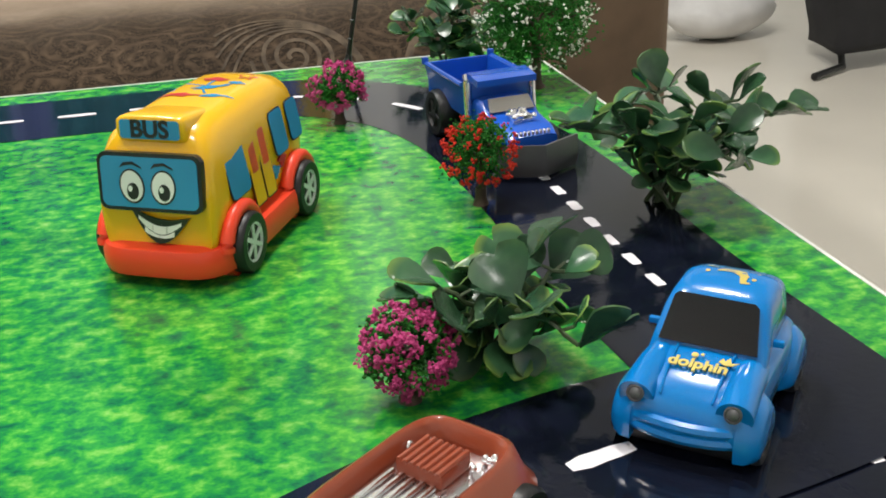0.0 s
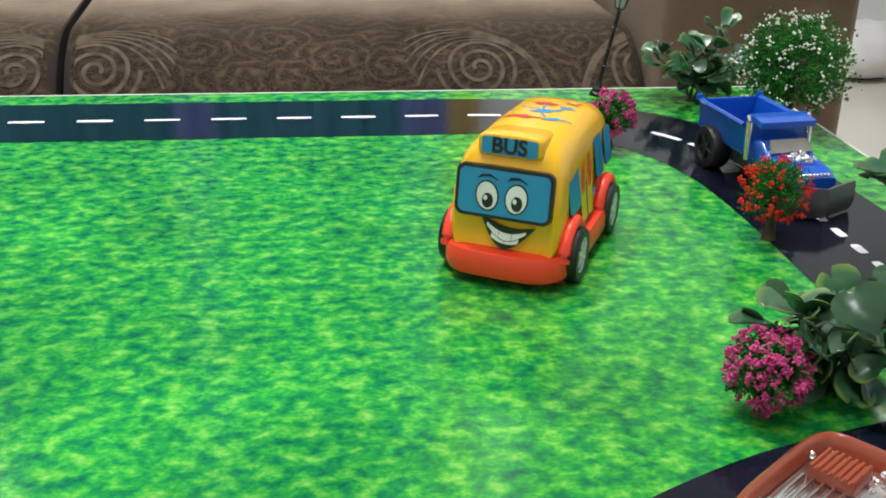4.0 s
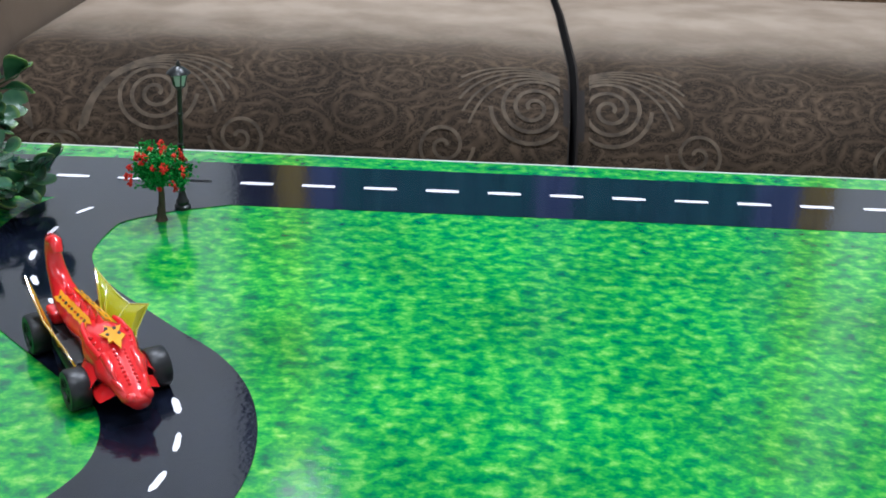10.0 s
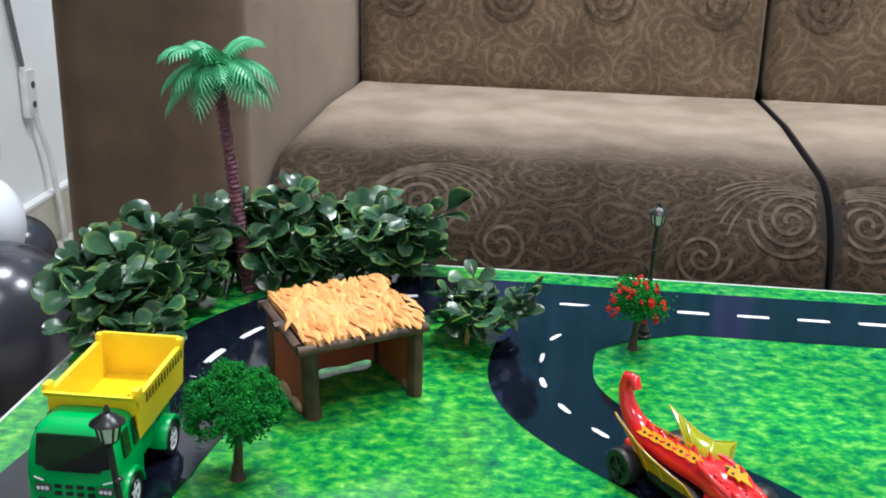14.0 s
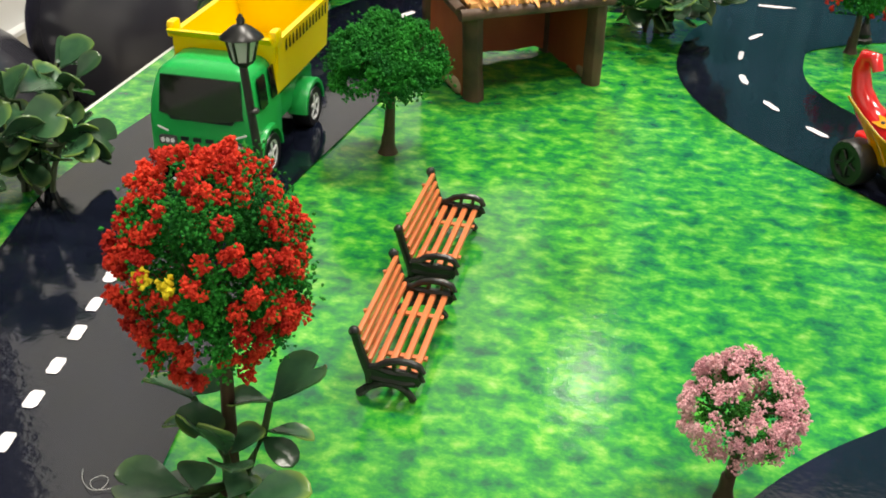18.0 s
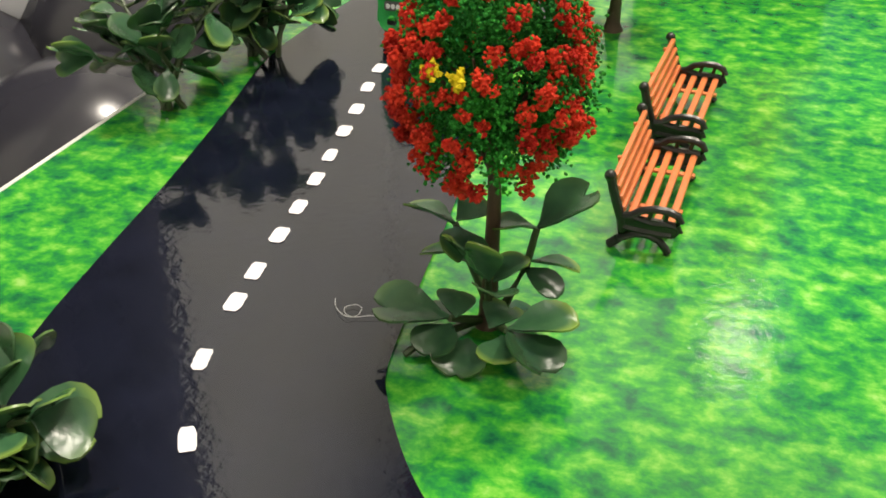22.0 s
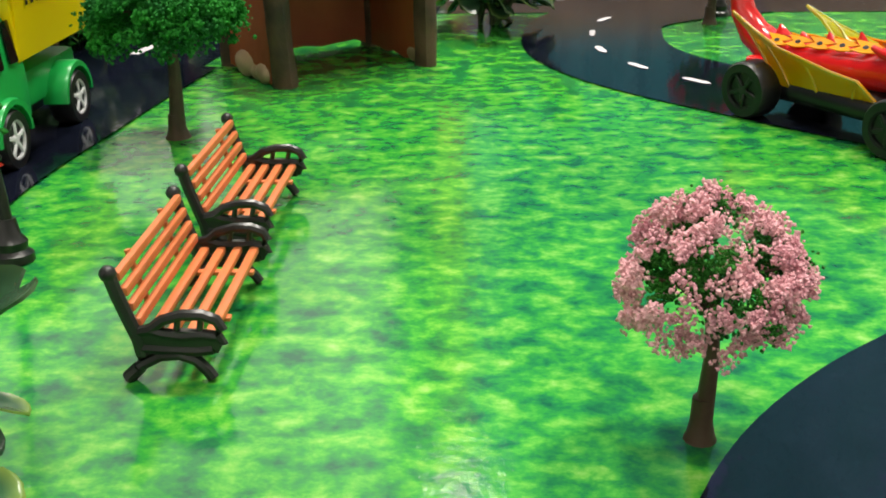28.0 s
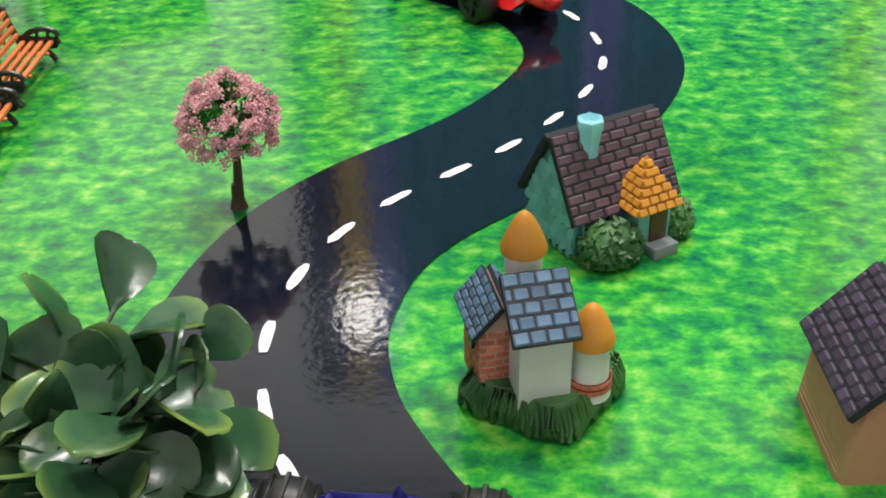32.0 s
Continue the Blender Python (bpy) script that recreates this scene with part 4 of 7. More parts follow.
def street_lamp(x, y, h, bend, lean, turn=0):
    t = thing("street_lamp", x, y, 0, turn, "black model street lamp with a lantern head", "street lamp", "model street lamps", lean=lean)
    bm = bm_new()
    lathe(bm, [(0.075, 0), (0.075, 0.03), (0.055, 0.045), (0.06, 0.075), (0.04, 0.10), (0.03, 0.16)], 14)
    part("base", bm, BLACKP, t)
    hh = h - 0.24
    line = [(0, 0, 0.1), (bend * 0.15, 0, hh * 0.3), (bend * 0.6, 0, hh * 0.65), (bend, 0, hh)]
    bm = bm_new()
    tube(bm, line, 0.024, 10, 0.85)
    for f in (0.35, 0.55, 0.8):
        ball(bm, (bend * f * f, 0, hh * f), 0.03, sz=0.6, u=10, w=6)
    part("post", bm, BLACKP, t)
    bm = bm_new()
    lathe(bm, [(0.02, 0), (0.05, 0.02), (0.05, 0.03)], 6, (bend, 0, hh))
    for k in range(6):
        a = k * math.pi / 3
        tube(bm, [(bend + 0.05 * math.cos(a), 0.05 * math.sin(a), hh + 0.03), (bend + 0.075 * math.cos(a), 0.075 * math.sin(a), hh + 0.14)], 0.007, 4)
    part("lantern_frame", bm, BLACKP, t)
    for k in range(6):
        a0, a1 = k * math.pi / 3, (k + 1) * math.pi / 3
        bm = bm_new()
        q = [(bend + r * math.cos(a), r * math.sin(a), z) for r, a, z in ((0.046, a0, hh + 0.03), (0.046, a1, hh + 0.03), (0.071, a1, hh + 0.14), (0.071, a0, hh + 0.14))]
        c = Vector((bend, 0, hh + 0.085))
        loft(bm, [q, [tuple(Vector(p).lerp(c, 0.08)) for p in q]])
        part("pane", bm, LGLASS, t, smooth=False)
    bm = bm_new()
    lathe(bm, [(0.105, 0.14), (0.10, 0.15), (0.05, 0.19), (0.018, 0.205), (0.02, 0.225), (0.006, 0.25)], 14, (bend, 0, hh))
    part("cap", bm, BLACKP, t)
    return t


street_lamp(-3.77, -5.39, 1.32, 0.10, (5, 0), 200)
street_lamp(-0.57, -0.7, 1.36, 0.02, (0, 1))
street_lamp(11.46, 0.68, 1.12, 0.03, (0, 9))

# ---- benches ----
ORANGE = mat("orange_plastic_slat", (0.62, 0.17, 0.055), 0.4, var=0.15, scale=80)


def bench(x, y, turn):
    """A park bench that looks along +x, its length along y."""
    t = thing("park_bench", x, y, 0, turn, "miniature bench with orange slats and black ends", "bench", "benches on the grass")
    L = 0.72
    t.scale = (0.92, 0.92, 0.92)
    for s in (-1, 1):
        bm = bm_new()
        y0 = s * L / 2
        tube(bm, [(-0.155, y0, 0.35), (-0.14, y0, 0.29), (-0.115, y0, 0.21), (-0.092, y0, 0.14), (-0.085, y0, 0.09), (-0.10, y0, 0.045), (-0.14, y0, 0.008)], 0.022, 8)
        ball(bm, (-0.157, y0, 0.355), 0.027, u=10, w=6)
        tube(bm, [(-0.135, y0, 0.01), (-0.09, y0, 0.055), (-0.03, y0, 0.085), (0.03, y0, 0.09), (0.08, y0, 0.07), (0.11, y0, 0.035), (0.125, y0, 0.01)], 0.019, 8)
        tube(bm, [(-0.09, y0, 0.115), (0.0, y0, 0.108), (0.09, y0, 0.105), (0.135, y0, 0.11)], 0.02, 8)
        tube(bm, [(-0.03, y0, 0.085), (-0.05, y0, 0.11)], 0.012, 6)
        tube(bm, [(0.07, y0, 0.075), (0.085, y0, 0.105)], 0.012, 6)
        tube(bm, [(-0.10, y0, 0.165), (-0.05, y0, 0.175), (-0.01, y0, 0.205), (0.05, y0, 0.222), (0.11, y0, 0.222), (0.152, y0, 0.205), (0.165, y0, 0.178), (0.15, y0, 0.152), (0.10, y0, 0.158), (0.05, y0, 0.152), (-0.01, y0, 0.16), (-0.05, y0, 0.172)], 0.0185, 8)
        for x0 in (0.025, 0.095):
            tube(bm, [(x0, y0, 0.155), (x0 + 0.012, y0, 0.215)], 0.011, 6)
        tube(bm, [(0.15, y0, 0.155), (0.165, y0, 0.13), (0.14, y0, 0.108)], 0.017, 8)
        tube(bm, [(0.02, y0, 0.11), (0.02, y0, 0.155)], 0.012, 6)
        prism(bm, [(x, -z) for x, z in ((-0.092, 0.172), (-0.03, 0.168), (0.03, 0.172), (0.10, 0.17), (0.15, 0.158), (0.168, 0.13), (0.15, 0.10), (-0.088, 0.098))], -0.013, 0.013, Matrix.Translation((0, y0, 0)) @ Matrix.Rotation(math.radians(-90), 4, "X"))
        part("end_frame", bm, BLACKP, t)
    for k in range(4):
        bm = bm_new()
        box(bm, -0.06 + k * 0.06, 0, 0.142, 0.034, L - 0.02, 0.026, 0.011)
        part("seat_slat", bm, ORANGE, t)
    for k in range(4):
        bm = bm_new()
        f = k / 3
        box(bm, -0.093 - 0.045 * f, 0, 0.19 + 0.15 * f, 0.026, L - 0.02, 0.033, 0.011)
        part("back_slat", bm, ORANGE, t)
    for y0 in (-0.18, 0.18):
        bm = bm_new()
        box(bm, 0.03, y0, 0.125, 0.24, 0.03, 0.014, 0.003)
        part("seat_strap", bm, ORANGE, t)
        bm = bm_new()
        tube(bm, [(-0.108, y0, 0.17), (-0.155, y0, 0.36)], 0.01, 6)
        part("back_strap", bm, ORANGE, t)
    return t


bench(-2.94, -5.89, 2)
bench(-3.0, -5.0, 1)

# ---- thatched hut ----
CLAY = mat("painted_clay", (0.42, 0.10, 0.035), 0.55, var=0.35, scale=30, bump=0.3, bscale=120, color2=(0.25, 0.055, 0.022))
THATCH = mat("painted_thatch", (0.80, 0.38, 0.12), 0.6, var=0.22, scale=40, bump=0.25, bscale=200, rand=0.18)
LOG = mat("carved_log", (0.11, 0.06, 0.034), 0.6, var=0.4, scale=60, bump=0.7, bscale=200, color2=(0.03, 0.018, 0.012))
PALEC = mat("bare_resin", (0.42, 0.30, 0.19), 0.7, var=0.2, scale=40)


def log(bm, a, b, r, seed):
    rng = random.Random(seed)
    a, b = Vector(a), Vector(b)
    n, loops = 12, []
    groove = [rng.uniform(0.82, 1.06) for _ in range(n)]
    d = (b - a).normalized()
    side = d.cross(Vector((0, 0, 1)) if abs(d.z) < 0.9 else Vector((1, 0, 0))).normalized()
    up = side.cross(d)
    for i in range(7):
        c = a.lerp(b, i / 6)
        loops.append([c + r * groove[k] * rng.uniform(0.94, 1.06) * (math.cos(2 * math.pi * k / n) * side + math.sin(2 * math.pi * k / n) * up) for k in range(n)])
    loft(bm, loops)


def hut():
    t = thing("thatched_hut", -3.36, -2.86, 0, 36, "resin hut with an orange thatched roof and log posts", "model hut")
    W, D, H = 0.98, 0.72, 0.63
    for i, (x, y, h, r) in enumerate(((0.02, 0.0, H, 0.072), (W, 0.0, H, 0.068), (0.0, D, H + 0.06, 0.062), (W, D, H + 0.06, 0.06))):
        bm = bm_new()
        log(bm, (x + (0.03 if i == 0 else 0), y, 0), (x, y, h), r, i)
        part("post", bm, LOG, t)
    for name, pts in (("side_wall", [(0.0, 0.05), (0.0, D)]), ("side_wall", [(W, 0.05), (W, D)]), ("rear_wall", [(0.0, D), (W, D)])):
        bm = bm_new()
        (x0, y0), (x1, y1) = pts
        rows = []
        for k in range(9):
            f = k / 8
            x, y = x0 + (x1 - x0) * f, y0 + (y1 - y0) * f
            foot = 0.015 + 0.01 * math.sin(k * 2.1) + (0.035 if name == "rear_wall" and 0.2 < f < 0.9 else 0)
            ox, oy = (0.02, 0) if x0 == x1 else (0, 0.02)
            rows.append([(x - ox, y - oy, foot), (x + ox, y + oy, foot), (x + ox, y + oy, H), (x - ox, y - oy, H)])
        loft(bm, rows)
        part(name, bm, CLAY, t)
    for x, y, s in ((-0.015, 0.16, 0.1), (-0.02, 0.42, 0.13), (W, 0.14, 0.09), (-0.01, 0.28, 0.08)):
        bm = bm_new()
        ball(bm, (x, y, s * 0.55), s, 0.35, 1.0, 0.6, 10, 7)
        part("stone", bm, PALEC, t, "pale bare resin stone")
    for i, (a, b) in enumerate((((-0.10, -0.06, H), (W + 0.08, -0.06, H + 0.0)), ((-0.08, -0.03, H + 0.02), (-0.06, D + 0.05, H + 0.10)), ((W + 0.03, -0.03, H + 0.02), (W + 0.03, D + 0.05, H + 0.10)),
                                ((-0.12, D + 0.04, H + 0.10), (W + 0.08, D + 0.04, H + 0.10)), ((-0.14, D * 0.5, H + 0.06), (0.1, D * 0.5, H + 0.06)))):
        bm = bm_new()
        log(bm, a, b, 0.042, 20 + i)
        part("roof_log", bm, LOG, t)
    bm = bm_new()
    loft(bm, [[(-0.02 + (W + 0.04) * k / 6, -0.06, H + 0.03), (-0.02 + (W + 0.04) * k / 6, -0.05, H + 0.07), (-0.02 + (W + 0.04) * k / 6, D * 0.5, H + 0.15 + 0.015 * math.sin(k)), (-0.02 + (W + 0.04) * k / 6, D + 0.08, H + 0.17), (-0.02 + (W + 0.04) * k / 6, D + 0.08, H + 0.12)] for k in range(7)])
    part("roof_bed", bm, THATCH, t)
    rng = random.Random(4)
    tufts = []
    for k in range(3):
        bm = bm_new()
        w = 0.02 + 0.005 * k
        loft(bm, [[(-w * f, y, z), (0, y, z + 0.02 * f), (w * f, y, z), (0, y, z - 0.012)] for f, y, z in ((0.5, 0, 0.008), (1.0, -0.06, 0.014), (0.85, -0.12, 0.006), (0.3, -0.165, -0.016))])
        tufts.append(to_mesh(bm, "straw_tuft", THATCH))
    for j in range(10):
        for i in range(29):
            ob = new("straw_tuft", rng.choice(tufts))
            ob.parent = t
            f = (j + rng.uniform(-0.3, 0.3)) / 9
            y = D + 0.12 - f * (D + 0.06)
            z = H + 0.165 - 0.09 * max(0, f) ** 1.6
            ob.matrix_basis = Matrix.Translation(v(0.0 + (W + 0.03) * (i + rng.uniform(-0.4, 0.4)) / 28, y, z + rng.uniform(-0.006, 0.014))) @ pose(0, 0, 0, rng.uniform(-4, 14), rng.uniform(-15, 15), 22 * math.sin(i * 0.55 + j * 0.8) + rng.uniform(-20, 20))
    return t


hut()

# ---- resin houses ----
ROOFBED = mat("dark_roof_joint", (0.012, 0.014, 0.022), 0.7, var=0.2, scale=60)
SLATE = mat("painted_slate", (0.10, 0.185, 0.28), 0.5, var=0.3, scale=60, bump=0.3, rand=0.3, color2=(0.05, 0.10, 0.17))
PLUM = mat("painted_plum_tile", (0.105, 0.058, 0.082), 0.5, var=0.3, scale=60, bump=0.3, rand=0.3)
PURPLE = mat("painted_purple_tile", (0.045, 0.03, 0.06), 0.45, var=0.3, scale=60, bump=0.3, rand=0.3)
OCHRE = mat("painted_ochre", (0.60, 0.25, 0.025), 0.5, var=0.25, scale=40, bump=0.3, rand=0.1)
WHITEW = mat("painted_white_resin", (0.62, 0.62, 0.60), 0.55, var=0.12, scale=25, bump=0.3, bscale=150)
BRICKM = mat("painted_red_brick", (0.50, 0.14, 0.09), 0.6, var=0.3, scale=60, bump=0.3, rand=0.25)
MORTAR = mat("brick_bed", (0.45, 0.30, 0.25), 0.7, var=0.2, scale=60)
TEALW = mat("painted_teal_stone", (0.22, 0.54, 0.57), 0.55, var=0.3, scale=50, bump=0.4, rand=0.2, color2=(0.13, 0.38, 0.42))
CHIM = mat("painted_sky_blue", (0.27, 0.62, 0.72), 0.5, var=0.25, scale=50, bump=0.3)
TEALJ = mat("teal_joint", (0.09, 0.28, 0.32), 0.7, var=0.2)
BUSH = mat("painted_hedge", (0.075, 0.20, 0.06), 0.5, var=0.4, scale=60, bump=0.3, color2=(0.022, 0.075, 0.025))
TANW = mat("painted_tan_wall", (0.46, 0.25, 0.15), 0.6, var=0.3, scale=25, bump=0.35, color2=(0.44, 0.17, 0.11))
DOORM = mat("painted_brown_door", (0.09, 0.04, 0.02), 0.5)
DARKG = mat("dark_pane", (0.01, 0.012, 0.014), 0.2)
STEPM = mat("painted_grey_step", (0.22, 0.25, 0.28), 0.6)


def brick_mesh(name, w, h, d, material):
    bm = bm_new()
    box(bm, 0, 0, 0, w, d, h, min(w, h, d) * 0.28, 1)
    return to_mesh(bm, name, material, False)


def tile_plane(parent, a, b, c, rows, cols, material, thick=0.02, name="tile", over=1.0, seed=0):
    """Rows of tiles on the slope spanned from corner a along b (rows run this way) and up along c, every second row shifted by half."""
    rng = random.Random(seed)
    a, b, c = Vector(a), Vector(b), Vector(c)
    eb, ec = b.normalized(), c.normalized()
    n = eb.cross(ec)
    w, h = b.length / cols, c.length / rows
    me = brick_mesh(name, w * 0.9, h * 0.84 * over, thick, material)
    half = brick_mesh(name, w * 0.41, h * 0.84 * over, thick, material)
    basis = Matrix((eb, n, ec)).transposed().to_4x4()
    for j in range(rows):
        for i in range(cols + (j % 2)):
            s = (i + (0.0 if j % 2 else 0.5)) * w
            m, edge = me, 0
            if j % 2 and i in (0, cols):
                m, edge = half, (0.24 * w if i == 0 else -0.24 * w)
            ob = new(name, m)
            ob.parent = parent
            p = a + eb * (s + edge) + ec * (j + 0.5) * h + n * -thick * (0.25 + rng.uniform(-0.1, 0.1))
            ob.matrix_basis = Matrix.Translation(p * U) @ basis @ pose(0, 0, 0, rng.uniform(-4, 4), rng.uniform(-3, 3), 0)


def gable(bm, w, d, h, rise, z0=0.0, cx=0.0, cy=0.0):
    """A house body whose ridge runs along x."""
    x0, x1, y0, y1 = cx - w / 2, cx + w / 2, cy - d / 2, cy + d / 2
    prof = [(y0, z0), (y1, z0), (y1, h), (cy, h + rise), (y0, h)]
    loft(bm, [[(x0, y, z) for y, z in prof], [(x1, y, z) for y, z in prof]])


def hedge_blob(parent, c, r, sx, sy, sz, seed):
    rng = np.random.default_rng(seed)
    bm = bm_new()
    ball(bm, c, r, sx, sy, sz, 12, 8)
    bld = part("hedge", bm, BUSH, parent, "green painted hedge")
    pts = rng.normal(size=(170, 3))
    pts /= np.linalg.norm(pts, axis=1)[:, None]
    pts = pts[pts[:, 2] > -0.5] * (r * sx, r * sy, r * sz) + np.array(c)
    crumbs("hedge_texture", pts, [0.028] * len(pts), BUSH, bld, seed)


def teal_house():
    t = thing("model_cottage", 0.12, -6.68, 0, 30, "small teal stone model cottage with a plum tiled roof", "model house")
    w, d, h, rise = 0.56, 0.40, 0.24, 0.32
    bm = bm_new()
    gable(bm, w, d, h, rise)
    part("wall", bm, TEALJ, t, smooth=False)
    rng = random.Random(6)
    me = []
    for k in range(3):
        bm = bm_new()
        n = 7
        prism(bm, [(0.036 * rng.uniform(0.75, 1.1) * math.cos(2 * math.pi * i / n), 0.03 * rng.uniform(0.75, 1.1) * math.sin(2 * math.pi * i / n)) for i in range(n)], 0, 0.012)
        me.append(to_mesh(bm, "stone", TEALW, False))
    for j in range(10):
        for i in range(7):
            y = -d / 2 + 0.03 + (i + 0.5 * (j % 2)) * 0.056
            z = 0.03 + j * 0.052
            if abs(y) < d / 2 and z < h + rise * (1 - abs(y) / (d / 2)) - 0.03:
                ob = new("stone", rng.choice(me))
                ob.parent = t
                ob.matrix_basis = Matrix.Translation(v(-w / 2, y, z)) @ pose(0, 0, 0, 0, -90, rng.uniform(0, 60))
    for j in range(4):
        for i in range(9):
            x = -w / 2 + 0.04 + (i + 0.5 * (j % 2)) * 0.064
            if x < w / 2 - 0.02 and not (0.0 < x < 0.2):
                ob = new("stone", rng.choice(me))
                ob.parent = t
                ob.matrix_basis = Matrix.Translation(v(x, -d / 2, 0.04 + j * 0.055)) @ pose(0, 0, 0, 90, 0, rng.uniform(0, 60))
    up = math.hypot(d / 2, rise) * 1.14
    e = 0.045
    for s in (-1, 1):
        bm = bm_new()
        slope = Vector((0, -s * d / 2, rise)).normalized()
        a = Vector((-w / 2 - e, s * d / 2, h)) - slope * 0.05
        nrm = Vector((0, s * rise, d / 2)).normalized()
        q = [a, a + Vector((w + 2 * e, 0, 0)), a + Vector((w + 2 * e, 0, 0)) + slope * up, a + slope * up]
        loft(bm, [q, [p + nrm * 0.03 for p in q]])
        part("roof", bm, ROOFBED, t, smooth=False)
        if s < 0:
            tile_plane(t, a + nrm * 0.03, (w + 2 * e, 0, 0), slope * up, 9, 7, PLUM, 0.02, "roof_tile", 1.0, 3)
    bm = bm_new()
    lathe(bm, [(0.045, 0.30), (0.05, 0.5), (0.06, 0.58), (0.068, 0.60), (0.068, 0.635), (0.055, 0.645), (0.04, 0.625), (0.03, 0.615)], 6, (-0.12, -0.06, 0))
    part("chimney", bm, CHIM, t, "pale teal chimney")
    bm = bm_new()
    box(bm, 0.10, -d / 2 - 0.06, 0.12, 0.20, 0.14, 0.24, 0.01)
    porch = part("porch", bm, TEALW, t)
    bm = bm_new()
    apex = (0.10, -d / 2 - 0.03, 0.47)
    q = [(-0.03, -d / 2 - 0.16, 0.23), (0.23, -d / 2 - 0.16, 0.23), (0.23, -d / 2 + 0.08, 0.26), (-0.03, -d / 2 + 0.08, 0.26)]
    lo = [bm.verts.new(p) for p in q]
    ap = bm.verts.new(apex)
    bm.faces.new(lo[::-1])
    for k in range(4):
        bm.faces.new((lo[k], lo[(k + 1) % 4], ap))
    part("porch_roof", bm, OCHRE, t, "ochre pyramid porch roof", smooth=False)
    for j in range(6):
        f = j / 6
        for (x0, y0), (x1, y1) in (((-0.035, -d / 2 - 0.165), (0.235, -d / 2 - 0.165)), ((-0.035, -d / 2 + 0.08), (-0.035, -d / 2 - 0.165))):
            n = max(1, 5 - j)
            for i in range(n):
                bm = bm_new()
                g = (i + 0.5) / n
                x = (x0 + (x1 - x0) * g) * (1 - f) + 0.10 * f
                y = (y0 + (y1 - y0) * g) * (1 - f) + (-d / 2 - 0.03) * f
                ln = math.hypot(x1 - x0, y1 - y0) * (1 - f) / n
                box(bm, 0, 0, 0, ln * 0.92, 0.02, 0.036, 0.005, 1)
                part("porch_tile", bm, OCHRE, t, smooth=False, at=Matrix.Translation(v(x, y, 0.25 + 0.22 * f)) @ pose(0, 0, 0, -35, 0, math.degrees(math.atan2(y1 - y0, x1 - x0))))
    bm = bm_new()
    box(bm, 0.12, -d / 2 - 0.132, 0.115, 0.10, 0.02, 0.18, 0.004)
    part("door", bm, DOORM, t, "brown door")
    bm = bm_new()
    box(bm, 0.12, -d / 2 - 0.17, 0.03, 0.15, 0.09, 0.06, 0.008)
    part("step", bm, STEPM, t, "grey doorstep")
    bm = bm_new()
    box(bm, -0.13, -d / 2 - 0.008, 0.18, 0.085, 0.02, 0.11, 0.004)
    wf = part("window", bm, TEALW, t)
    for px in (-0.15, -0.11):
        for pz in (0.155, 0.205):
            bm = bm_new()
            box(bm, px, -d / 2 - 0.02, pz, 0.03, 0.006, 0.04)
            part("pane", bm, DARKG, wf)
    t.scale = (0.86, 0.86, 0.90)
    hedge_blob(t, (-0.14, -d / 2 - 0.10, 0.085), 0.15, 1.05, 0.8, 0.8, 61)
    hedge_blob(t, (0.28, -d / 2 - 0.04, 0.08), 0.125, 0.9, 0.8, 0.85, 62)
    bm = bm_new()
    box(bm, 0, -0.06, 0.012, w + 0.03, d + 0.16, 0.024, 0.01)
    part("plinth", bm, BUSH, t)
    return t


teal_house()


